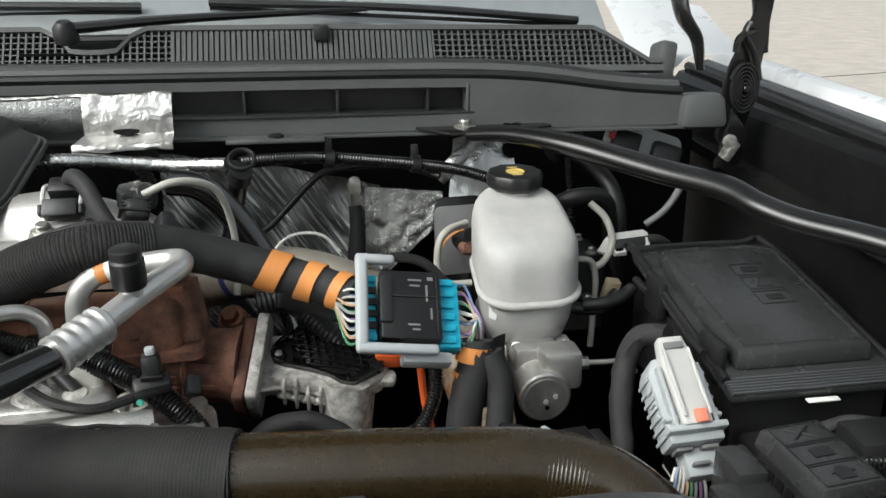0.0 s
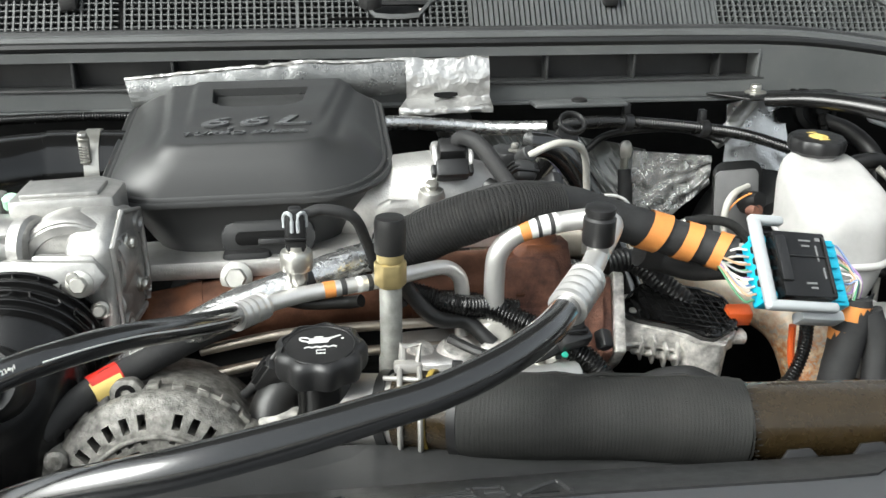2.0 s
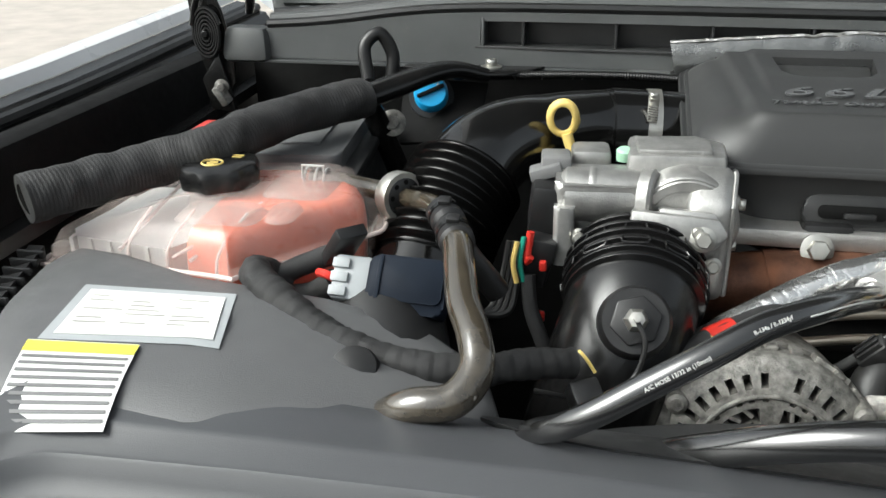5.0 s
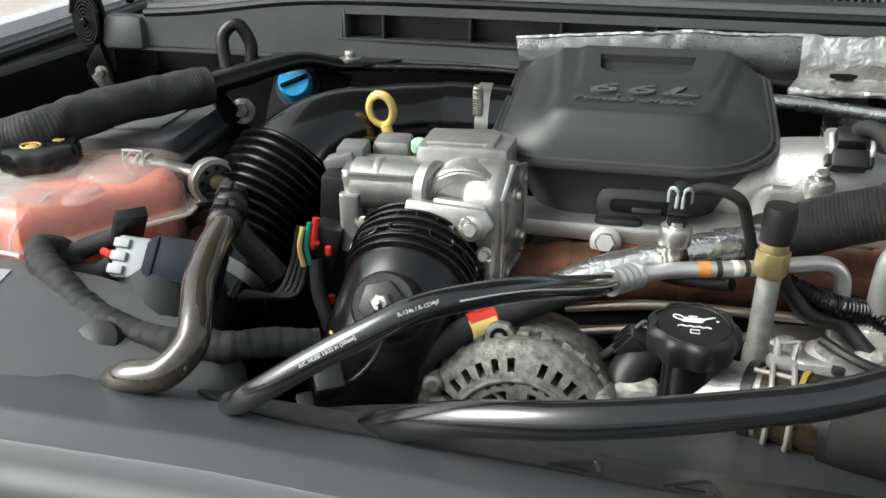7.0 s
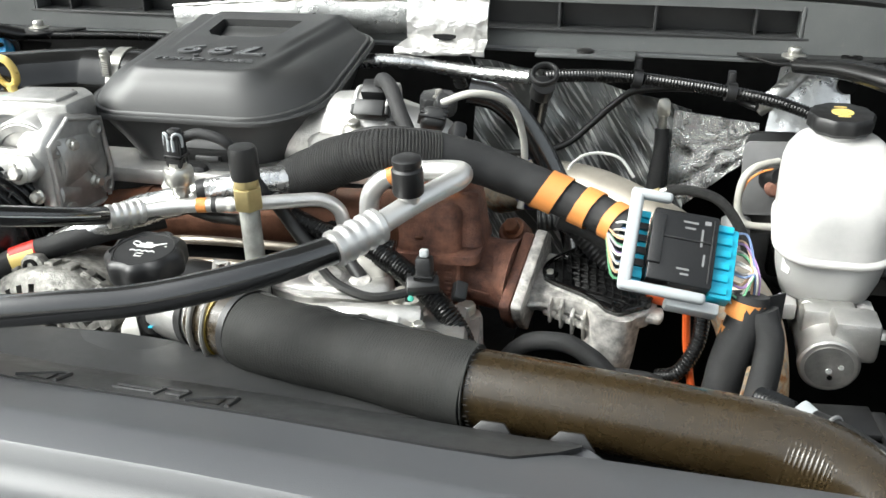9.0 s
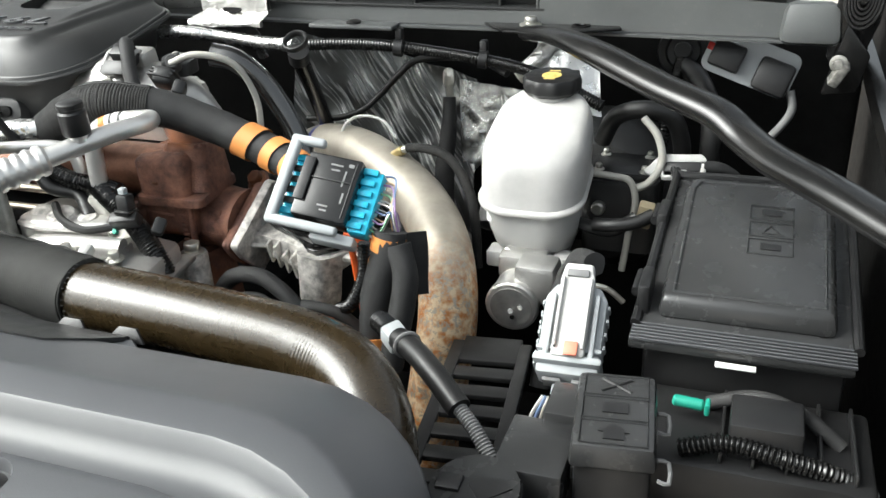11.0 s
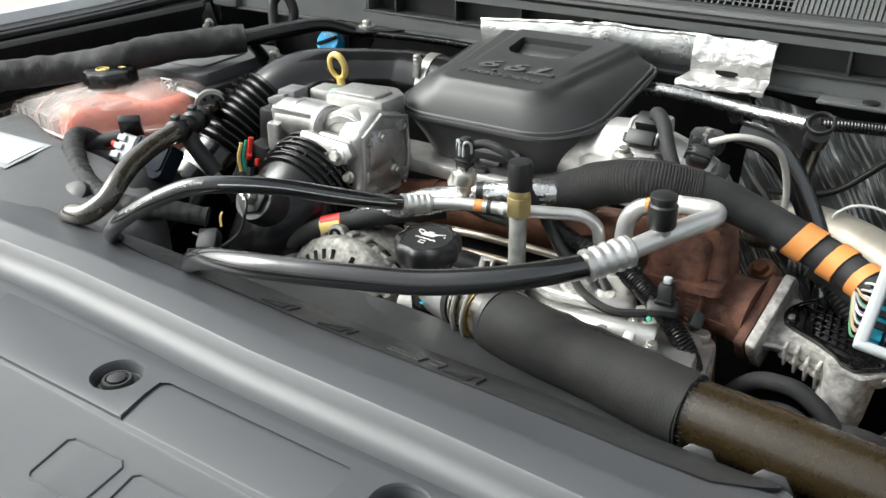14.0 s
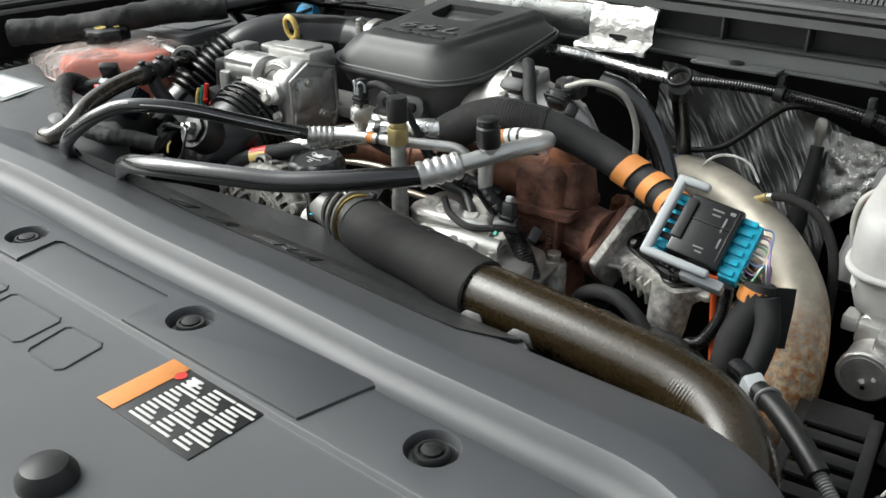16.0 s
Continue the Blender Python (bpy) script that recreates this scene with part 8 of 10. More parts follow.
ch = thing("coolant_bleed_hose", (-0.85, 0.65, 1.40), "bent translucent brown coolant hose with black couplings", "hose")
part("upper_hose", tube([(-0.998, 0.824, 1.457), (-0.965, 0.824, 1.456), (-0.93, 0.823, 1.451), (-0.899, 0.818, 1.447)], 0.0105, 16, 6), M_OLIVE, ch)
for dx in (-0.012, 0.0, 0.010):
    part("spring_clip", tube([Vector((-0.99 + dx, 0.824, 1.457)) + Vector((0, 0.0125 * math.cos(a), 0.0125 * math.sin(a))) for a in [2 * math.pi * k / 16 for k in range(17)]], 0.0017, 6, 1), M_WHITEP, ch, "white spring clip")
part("clip_ears", tube([(-1.003, 0.812, 1.462), (-1.003, 0.812, 1.477), (-0.979, 0.812, 1.477), (-0.979, 0.812, 1.462)], 0.0016, 8, 1), M_WHITEP, ch, "white wire ears")
cr = aim((-0.897, 0.815, 1.447), (0.72, -0.62, 0.12))
part("coupling_ring", lathe([(0.0225, -0.009), (0.0262, -0.009), (0.0268, -0.007), (0.0268, 0.007), (0.0262, 0.009), (0.0225, 0.009)], cr, 32), M_STEEL, ch, "bright steel band")
insert = part("rubber_insert", lathe([(0.011, -0.007), (0.0228, -0.007), (0.0232, 0.0075), (0.019, 0.010), (0.011, 0.011)], cr, 32), M_PLASTIC, ch, "black rubber insert")
for k in range(8):
    part("insert_hole", lathe([(0.0028, 0), (0.0028, 0.0008), (0, 0.0008)], cr @ Matrix.Translation((0.0165 * math.cos(0.785 * k), 0.0165 * math.sin(0.785 * k), 0.0100)), 10), M_DARK, insert)
part("elbow_pipe", tube([(-0.899, 0.818, 1.447), (-0.878, 0.798, 1.451), (-0.858, 0.774, 1.458), (-0.842, 0.750, 1.462), (-0.832, 0.730, 1.463)], 0.0098, 14, 5), M_OLIVE, ch)
for a, b in (((-0.836, 0.740, 1.463), (-0.821, 0.706, 1.463)), ((-0.818, 0.696, 1.464), (-0.805, 0.660, 1.464))):
    cup = part("coupling", rod(a, b, 0.0162, 24, bev=0.004), M_PLASTIC, ch, "black quick coupling")
    mid, ax = (Vector(a) + Vector(b)) / 2, (Vector(b) - Vector(a)).normalized()
    part("coupling_band", tube([mid - ax * 0.004, mid + ax * 0.004], 0.0172, 24, 2), M_DUCT, cup)
    part("release_tab", rbox((0.012, 0.010, 0.005), aim(mid + Vector((0, -0.004, 0.0165)), (0, -0.3, 1)), 0.0015), M_PLASTIC, cup)
part("side_branch", tube([(-0.815, 0.69, 1.462), (-0.802, 0.69, 1.44), (-0.788, 0.695, 1.42), (-0.775, 0.70, 1.40)], 0.012, 12, 5), M_RUBBER, ch)
part("lower_hose", tube([(-0.810, 0.674, 1.464), (-0.803, 0.65, 1.464), (-0.794, 0.61, 1.46), (-0.784, 0.572, 1.452), (-0.770, 0.54, 1.443), (-0.764, 0.514, 1.428), (-0.778, 0.494, 1.414), (-0.808, 0.492, 1.407), (-0.833, 0.503, 1.385), (-0.85, 0.52, 1.34)], 0.0135, 20, 8), M_OLIVE, ch, "translucent brown bent hose", 80)

# air filter box with printed labels
abox = thing("air_filter_box", (-1.0, 0.55, 1.25), "large grey plastic air filter box with white labels", "air filter box")


def lid_height(x, y):
    z = 1.432
    r = max(0, (x + 0.985) / 0.2)
    z -= 0.045 * min(1, r) ** 1.3 + 0.02 * max(0, r - 1)
    z -= 0.03 * max(0, (0.50 - y) / 0.08) ** 2 * 0.5
    z -= 0.02 * max(0, (-1.17 - x) / 0.05)
    return z


def abox_ring(g, dz, top=False):
    out = []
    pts = [(-1.225, 0.70), (-1.235, 0.665), (-1.20, 0.56), (-1.155, 0.455), (-1.12, 0.43), (-0.95, 0.415), (-0.80, 0.43), (-0.76, 0.47), (-0.745, 0.54), (-0.765, 0.60), (-0.82, 0.635), (-0.90, 0.637), (-0.98, 0.634), (-1.05, 0.638), (-1.14, 0.668)]
    cx, cy = -0.99, 0.55
    for x, y in pts:
        d = Vector((cx - x, cy - y)).normalized() * g
        out.append((x + d.x, y + d.y))
    return out


nu, nv = 44, 24
top = B()
outer = [abox_ring(g, 0) for g in (0.0, 0.008, 0.02, 0.05, 0.09, 0.13)]
drop_z = (-0.03, -0.008, -0.001, 0.0, 0.0, 0.0)
rings = [[Vector((x, y, (1.18 if k < 0 else lid_height(x, y) + drop_z[k]))) for x, y in (outer[max(0, k)])] for k in range(-1, 6)]
part("lid", loft(rings), M_GREYBOX, abox, "smooth grey lid", 50)
part("neck", tube([(-0.835, 0.56, 1.33), (-0.855, 0.61, 1.35), (-0.876, 0.67, 1.372)], 0.056, 26, 4), M_PLASTIC, abox)
part("ridge_strip", loft([[Vector((x + a, y + b, z)) for a, b, z in ((0, 0, 1.418), (-0.03, 0.016, 1.41), (-0.03, 0.016, 1.40), (0, 0, 1.40))] for x, y in ((-1.155, 0.44), (-1.20, 0.56), (-1.24, 0.69))]), M_PLASTIC, abox)
for k in range(12):
    part("strip_rib", rbox((0.03, 0.004, 0.008), Matrix.Translation((-1.172 - 0.0065 * k, 0.455 + 0.0198 * k, 1.412)), 0.001), M_PLASTIC, abox)
part("knob", lathe([(0.02, 0), (0.022, 0.01), (0.018, 0.02), (0.008, 0.023), (0, 0.023)], aim((-0.868, 0.548, 1.392), (0.15, -0.6, 0.8)), 22), M_PLASTIC, abox, "black rubber knob")
def on_lid(x, y):
    return Vector((x, y, lid_height(x, y) + 0.0016))


def quad(c, u, v):
    a, b, d, e = [Vector((*p, 0)) for p in c]
    p = a.lerp(b, u).lerp(e.lerp(d, u), v)
    return on_lid(p.x, p.y)


LAB1 = ((-1.114, 0.579), (-0.991, 0.584), (-0.971, 0.517), (-1.099, 0.502))
film = part("label_film", sheet(6, 4, lambda u, v: quad(((-1.125, 0.588), (-0.985, 0.593), (-0.962, 0.508), (-1.107, 0.493)), u, v) - Vector((0, 0, 0.0008)), 0.0004), M_GREYP, abox, "clear film round the label")
lab = part("white_label", sheet(8, 5, lambda u, v: quad(LAB1, u, v), 0.0004), M_LABEL, abox, "white printed label")
for j in range(7):
    for q in range(3):
        if (j * 3 + q * 5) % 7 < 5:
            u0, w = 0.06 + 0.31 * q, 0.12 + 0.05 * ((j * 5 + q * 3) % 4)
            part("print_line", sheet(3, 1, lambda u, v: quad(LAB1, min(0.96, u0 + w * u), 0.14 + 0.1 * j + 0.018 * v) + Vector((0, 0, 0.0007)), 0.0002), M_TUBEGREY, lab)
LAB2 = ((-1.112, 0.490), (-1.021, 0.497), (-1.004, 0.412), (-1.088, 0.402))
lab2 = part("notice_label", sheet(6, 6, lambda u, v: quad(LAB2, u, v), 0.0004), M_LABEL, abox, "striped notice label with a yellow bar")
part("yellow_bar", sheet(4, 1, lambda u, v: quad(LAB2, u, 0.02 + 0.15 * v) + Vector((0, 0, 0.0007)), 0.0002), mat("bright_yellow_print", (0.75, 0.72, 0.08), 0.5, var=0.05, bump=0.0), lab2)
for j in range(9):
    part("print_line", sheet(4, 1, lambda u, v: quad(LAB2, 0.03 + 0.94 * u, 0.22 + 0.085 * j + 0.034 * v) + Vector((0, 0, 0.0007)), 0.0002), M_TABGREY, lab2)
part("clip_ear", rbox((0.02, 0.02, 0.014), (-1.225, 0.70, 1.405), 0.004), M_PLASTIC, abox)

maf_mat = mat("blue_black_plastic", (0.008, 0.012, 0.02), 0.55, bump=0.05, spec=0.12)
maf = thing("mass_air_sensor", (-0.855, 0.65, 1.40), "blue-black air mass sensor with a light grey plug", "sensor")
mm = frame_of((-0.850, 0.656, 1.420), (1, 0.0, -0.04), (0.05, 0.64, 0.77))
part("body", prism(rrect(0.072, 0.052, 0.008), 0.026, mm @ Matrix.Translation((0, 0, -0.016)), 0.003), maf_mat, maf)
part("lid_step", prism(rrect(0.066, 0.040, 0.006), 0.003, mm @ Matrix.Translation((0, 0.004, 0.010)), 0.001), maf_mat, maf)
part("lid_step", rbox((0.004, 0.04, 0.002), mm @ Matrix.Translation((-0.025, 0.004, 0.0125)), 0.0005), maf_mat, maf)
part("print_patch", rbox((0.012, 0.006, 0.0004), mm @ Matrix.Translation((-0.022, -0.021, 0.0103)), 0.0), M_TABGREY, maf)
gpl = part("grey_plug", rbox((0.036, 0.042, 0.022), mm @ Matrix.Translation((-0.052, 0.002, -0.014)), 0.004), M_GREYP, maf, "light grey plug")
for k in range(3):
    part("plug_rib", rbox((0.016, 0.009, 0.006), mm @ Matrix.Translation((-0.062, -0.012 + 0.013 * k, 0.006)), 0.001), M_GREYP, gpl)
part("black_latch", rbox((0.03, 0.012, 0.05), mm @ Matrix.Translation((-0.078, 0.025, -0.02)) @ Euler((0, radians(35), 0.6)).to_matrix().to_4x4(), 0.002), M_PLASTIC, maf)
part("red_lock", tube([mm @ Vector((-0.085, 0.005, 0.0)), mm @ Vector((-0.075, 0.002, 0.008)), mm @ Vector((-0.068, 0.0, 0.006))], 0.004, 8, 3), M_RED, maf, "red lock tab")
part("plug_lead", tube([mm @ Vector((-0.068, 0.0, -0.004)), (-0.945, 0.665, 1.40), (-0.978, 0.650, 1.402)], 0.0125, 12, 4, lump=0.08), M_TAPE, maf)
lo = thing("front_loom", (-0.9, 0.58, 1.38), "thick black taped loom draped over the air filter box", "wiring loom")
part("taped_run", tube([(-0.972, 0.666, 1.408), (-0.986, 0.655, 1.424), (-0.987, 0.638, 1.433), (-0.968, 0.616, 1.430), (-0.936, 0.596, 1.420), (-0.902, 0.58, 1.409), (-0.862, 0.567, 1.402), (-0.824, 0.562, 1.398), (-0.775, 0.57, 1.394), (-0.735, 0.59, 1.392), (-0.70, 0.612, 1.384)], lambda u: 0.0148 - 0.002 * u, 20, 10, rib=(0.0125, 0.0008), lump=0.16, wave=(0.0, 0.25, 0.5, 0.7, 0.85, 1.0)), M_TAPE, lo)
part("branch", tube([(-0.985, 0.645, 1.415), (-0.965, 0.668, 1.422), (-0.935, 0.685, 1.432), (-0.915, 0.69, 1.435)], 0.010, 12, 5, lump=0.1), M_TAPE, lo)

battery = thing("battery_box", (-1.08, 0.98, 1.3), "black plastic battery box with stepped lid", "battery")
bq = Matrix.Translation((-1.075, 0.975, 1.30)) @ Euler((0, 0, radians(6))).to_matrix().to_4x4()
part("case", rbox((0.195, 0.26, 0.135), bq, 0.008), M_MATTE, battery)
part("lid_rim", rbox((0.205, 0.27, 0.014), bq @ Matrix.Translation((0, 0, 0.137)), 0.004), M_MATTE, battery)
part("lid_top", prism(rrect(0.165, 0.225, 0.02), 0.02, bq @ Matrix.Translation((0, 0, 0.15)), 0.005), M_GREYBOX, battery, "dusty grey lid")
part("lid_frame", tube([bq @ Vector((x, y, 0.171)) for x, y in ((-0.05, -0.07), (0.05, -0.07), (0.05, 0.04), (-0.05, 0.04), (-0.05, -0.07))], 0.002, 6, 1), M_GREYBOX, battery)
part("red_cover", rbox((0.07, 0.06, 0.05), (-1.150, 0.93, 1.432), 0.008), M_RED, battery, "red terminal cover")
solo("ribbed_conduit", tube([(-0.95, 0.95, 1.40), (-0.955, 0.91, 1.405), (-0.96, 0.87, 1.40), (-0.955, 0.83, 1.385), (-0.945, 0.79, 1.36)], 0.015, 14, 8, rib=(0.007, 0.004)), M_CORR, "black ribbed conduit beside the battery box", "conduit", "corrugated conduits")

# ---- driver side: brake reservoir, fuse box, plugs ----
res = thing("brake_reservoir", (0.285, 1.02, 1.25), "milky white brake fluid reservoir with black cap", "brake reservoir")


def res_ring(w, d, z, cy=1.015, cx=0.284, r=0.045, tip=0.0):
    return [Vector((cx + px * (1 - 0.1 * (py / d)), cy + py, z + tip * py)) for px, py in rrect(w, d, min(r, w * 0.45, d * 0.45), 7)]


part("lower_body", loft([res_ring(0.075, 0.075, 1.268, 1.0), res_ring(0.098, 0.09, 1.274, 1.0), res_ring(0.112, 0.115, 1.298, 1.005), res_ring(0.120, 0.134, 1.3405, 1.01, tip=0.22)]), M_MILKLOW, res, "milky lower half with fluid showing through", 60)
part("body", loft([res_ring(0.119, 0.133, 1.339, 1.01, tip=0.22), res_ring(0.131, 0.145, 1.3425, 1.01, tip=0.22), res_ring(0.1325, 0.1465, 1.3445, 1.01, tip=0.22), res_ring(0.1325, 0.1465, 1.347, 1.01, tip=0.22),
                   res_ring(0.131, 0.145, 1.3485, 1.01, tip=0.22), res_ring(0.126, 0.140, 1.350, 1.012, tip=0.22), res_ring(0.1265, 0.1405, 1.372, 1.014, tip=0.27), res_ring(0.1265, 0.1405, 1.396, 1.016, tip=0.33), res_ring(0.1245, 0.1385, 1.408, 1.017, tip=0.35),
                   res_ring(0.1195, 0.134, 1.417, 1.019, r=0.044, tip=0.36), res_ring(0.110, 0.125, 1.424, 1.021, r=0.042, tip=0.37), res_ring(0.094, 0.110, 1.4285, 1.024, r=0.038, tip=0.37), res_ring(0.06, 0.074, 1.431, 1.028, r=0.026, tip=0.37), res_ring(0.016, 0.02, 1.4315, 1.03, r=0.007, tip=0.37)]), M_WHITE, res, "milky translucent body", 60)
part("neck", rod((0.286, 1.075, 1.435), (0.286, 1.075, 1.455), 0.028, 24), M_WHITE, res)
rc = aim((0.286, 1.076, 1.449), (0, -0.05, 1))
bcap = part("cap", lathe([(0.032, -0.004), (0.0365, 0.001), (0.037, 0.013), (0.0345, 0.0172), (0.031, 0.018), (0, 0.0175)], rc, 60, lobes=(10, 0.03)), M_PLASTIC, res, "black scalloped cap with yellow symbol")
part("yellow_ring", lathe([(0.0125, 0), (0.0125, 0.0006), (0.009, 0.0006), (0.009, 0.0)], rc @ Matrix.Translation((0, -0.002, 0.0178)), 24), M_YELLOW, bcap, "yellow printed symbol")
part("yellow_dot", lathe([(0.006, 0), (0.006, 0.0006), (0, 0.0006)], rc @ Matrix.Translation((0, -0.002, 0.0178)), 18), M_YELLOW, bcap)
for y in (-0.017, 0.017):
    part("print_bar", rbox((0.014, 0.003, 0.0005), rc @ Matrix.Translation((0, y, 0.0178)), 0.0), M_YELLOW, bcap)
part("paint_chip", prism([(-0.006, -0.010), (0.004, -0.012), (0.006, 0.004), (0.0, 0.012), (-0.006, 0.008)], 0.0012, frame_of((0.235, 0.962, 1.318), (0.75, -0.65, 0), (0, 0, 1)), 0.0), M_LABEL, res, "white scuff")
for s in (-1, 1):
    part("foot", rbox((0.02, 0.03, 0.022), (0.284 + s * 0.042, 0.965, 1.25), 0.004), M_WHITE, res)
part("side_nipple", tube([(0.34, 1.0, 1.30), (0.36, 0.995, 1.298), (0.385, 0.99, 1.30), (0.41, 1.0, 1.315)], 0.0085, 12, 4), M_RUBBER, res)

mc = thing("master_cylinder", (0.283, 1.0, 1.2), "bare cast aluminium brake master cylinder", "master cylinder")
part("barrel", lathe([(0.030, 0.0), (0.0325, 0.002), (0.0325, 0.012), (0.0305, 0.014), (0.0305, 0.09), (0.034, 0.1), (0.034, 0.27), (0, 0.27)], aim((0.283, 0.884, 1.2335), (0, 1, 0.03)), 32), M_ALU, mc)
part("machined_face", lathe([(0.0255, 0), (0.0255, -0.0015), (0, -0.0015)], aim((0.283, 0.884, 1.2335), (0, 1, 0.03)), 32), M_BRIGHT, mc)
for p, r in (((0.0, -0.004), 0.0035), ((0.012, 0.002), 0.003), ((0.002, -0.012), 0.003)):
    part("dimple", lathe([(r, 0), (r, 0.0008), (0, 0.0008)], aim((0.283 + p[0], 0.8815, 1.2335 + p[1]), (0, -1, 0)), 12), M_INK if p[1] > -0.01 else M_DARK, mc)
part("port_block", rbox((0.05, 0.045, 0.05), (0.308, 0.915, 1.235), 0.008), M_ALU, mc)
part("reservoir_boss", rbox((0.06, 0.05, 0.035), (0.284, 0.95, 1.245), 0.008), M_ALU, mc)
part("port_nut", prism([(0.0085 * math.cos(math.pi * k / 3), 0.0085 * math.sin(math.pi * k / 3)) for k in range(6)], 0.012, aim((0.332, 0.912, 1.262), (1, -0.05, 0)), 0.001), M_STEEL, mc, "steel pipe nut")
part("brake_pipe", tube([(0.34, 0.912, 1.262), (0.365, 0.912, 1.261), (0.39, 0.915, 1.258), (0.41, 0.92, 1.24)], 0.0035, 10, 5), M_STEEL, mc, "steel brake pipe")
part("retaining_pin", bolt(aim((0.262, 0.945, 1.272), (-0.3, -1, 0.2)), 0.006), M_STEEL, mc)
booster = thing("brake_booster", (0.3, 1.27, 1.25), "black brake booster drum on the firewall", "brake booster")
part("drum", lathe([(0.04, -0.02), (0.09, -0.01), (0.115, 0.02), (0.118, 0.09), (0.10, 0.11), (0, 0.11)], aim((0.33, 1.20, 1.25), (0, 1, 0.0)), 40), M_MATTE, booster)
part("mount", rbox((0.1, 0.03, 0.1), (0.29, 1.17, 1.20), 0.01), M_PAINT, booster)

solo("vacuum_hose", tube([(0.34, 1.15, 1.36), (0.36, 1.13, 1.40), (0.395, 1.12, 1.415), (0.43, 1.13, 1.405), (0.445, 1.14, 1.37), (0.45, 1.14, 1.32), (0.46, 1.13, 1.25)], 0.0118, 16, 8, lump=0.05), M_RUBBER, "arched black vacuum hose to the brake booster", "hose")
solo("vacuum_hose", tube([(0.43, 1.30, 1.43), (0.455, 1.26, 1.42), (0.475, 1.22, 1.39), (0.48, 1.20, 1.34), (0.475, 1.19, 1.25)], 0.014, 16, 8), M_RUBBER, "black hose dropping from the firewall grommet", "hose")
solo("corrugated_conduit", tube([(0.425, 1.30, 1.44), (0.42, 1.27, 1.41), (0.415, 1.24, 1.37), (0.41, 1.22, 1.31)], 0.008, 12, 6, rib=(0.005, 0.002)), M_CORR, "thin black conduit at the firewall grommet", "conduit", "corrugated conduits")
gro = thing("firewall_grommet", (0.43, 1.33, 1.44), "black rubber grommet in the firewall", "grommet")
part("disc", lathe([(0.038, 0), (0.036, 0.008), (0.026, 0.011), (0.023, 0.007), (0.0, 0.007)], aim((0.425, 1.325, 1.445), (0, -1, 0.25)), 28), M_RUBBER, gro)
part("nipple", rod((0.425, 1.325, 1.445), (0.425, 1.30, 1.452), 0.013, 16, bev=0.002), M_RUBBER, gro)
rl = thing("relay_module", (0.52, 1.2, 1.40), "grey bracket with black relay modules on the firewall", "relay")
rm = frame_of((0.52, 1.23, 1.455), (0.9, -0.12, -0.30), (0.2, 0.3, 0.95))
part("bracket", prism(rrect(0.12, 0.06, 0.012), 0.006, rm, 0.002), M_GREYP, rl, "light grey bracket")
part("module", rbox((0.042, 0.036, 0.022), rm @ Matrix.Translation((-0.03, -0.004, 0.006)), 0.004), M_PLASTIC, rl)
part("module", rbox((0.046, 0.044, 0.022), rm @ Matrix.Translation((0.035, -0.008, 0.006)), 0.006), M_PLASTIC, rl)
part("red_lock", rbox((0.012, 0.01, 0.006), rm @ Matrix.Translation((-0.052, 0.0, 0.02)), 0.001), M_RED, rl, "red lock tab")
part("bracket_bolt", bolt(rm @ Matrix.Translation((-0.05, 0.036, 0.004)), 0.008), M_STEEL, rl, "zinc bolt")
part("grey_lead", tube([rm @ Vector((0.062, -0.015, 0.01)), rm @ Vector((0.075, -0.04, 0.008)), rm @ Vector((0.065, -0.08, 0.0)), rm @ Vector((0.045, -0.11, -0.01))], 0.0055, 10, 6), M_TABGREY, rl)

fuse = thing("fuse_box", (0.54, 0.9, 1.2), "large black fuse box with a raised lid and ribbed lip", "fuse box")
FZ = lambda y: 1.304 + (y - 0.735) * 0.15
fm = frame_of((0.542, 0.895, FZ(0.895)), (1, 0, 0), (0, 1, 0.15))
part("case", rbox((0.185, 0.30, 0.11), (0.545, 0.905, 1.195), 0.008), M_PLASTIC, fuse)
part("lid", prism([(-0.102, -0.163), (0.10, -0.163), (0.105, 0.155), (0.06, 0.168), (-0.092, 0.168), (-0.096, 0.15)], 0.012, fm @ Matrix.Translation((0, 0, -0.012)), 0.004), M_FUSE, fuse)
lidtop = part("lid_top", prism([(-0.080, -0.125), (0.085, -0.125), (0.088, 0.12), (0.055, 0.13), (-0.07, 0.13), (-0.078, 0.11)], 0.022, fm, 0.006, taper=0.95), M_FUSE, fuse, "raised black lid")
part("lid_rim", tube([fm @ Vector(p) for p in ((-0.098, -0.14, 0.002), (-0.092, 0.15, 0.002), (-0.085, 0.162, 0.002), (0.06, 0.162, 0.002), (0.10, 0.15, 0.002), (0.102, -0.14, 0.002))], 0.005, 8, 4), M_PLASTIC, fuse)
for k in range(6):
    part("lip_rib", rbox((0.2, 0.0022, 0.003), fm @ Matrix.Translation((0, -0.162 + 0.0048 * k, 0.0)), 0.0006), M_COVER, fuse)
for k in range(3):
    sm = fm @ Matrix.Translation((0.02, 0.055 - 0.034 * k, 0.0222))
    part("moulded_symbol", tube([sm @ Vector(p) for p in ((-0.022, -0.014, 0), (0.022, -0.014, 0), (0.022, 0.014, 0), (-0.022, 0.014, 0), (-0.022, -0.014, 0))], 0.0011, 6, 1), M_PLASTIC, lidtop)
    part("moulded_symbol", (tube([sm @ Vector((-0.009, -0.008, 0)), sm @ Vector((0.0, 0.008, 0)), sm @ Vector((0.009, -0.008, 0)), sm @ Vector((-0.009, -0.008, 0))], 0.0012, 6, 1) if k == 1 else rbox((0.02, 0.011, 0.0012), sm, 0.0003)), M_PLASTIC, lidtop)
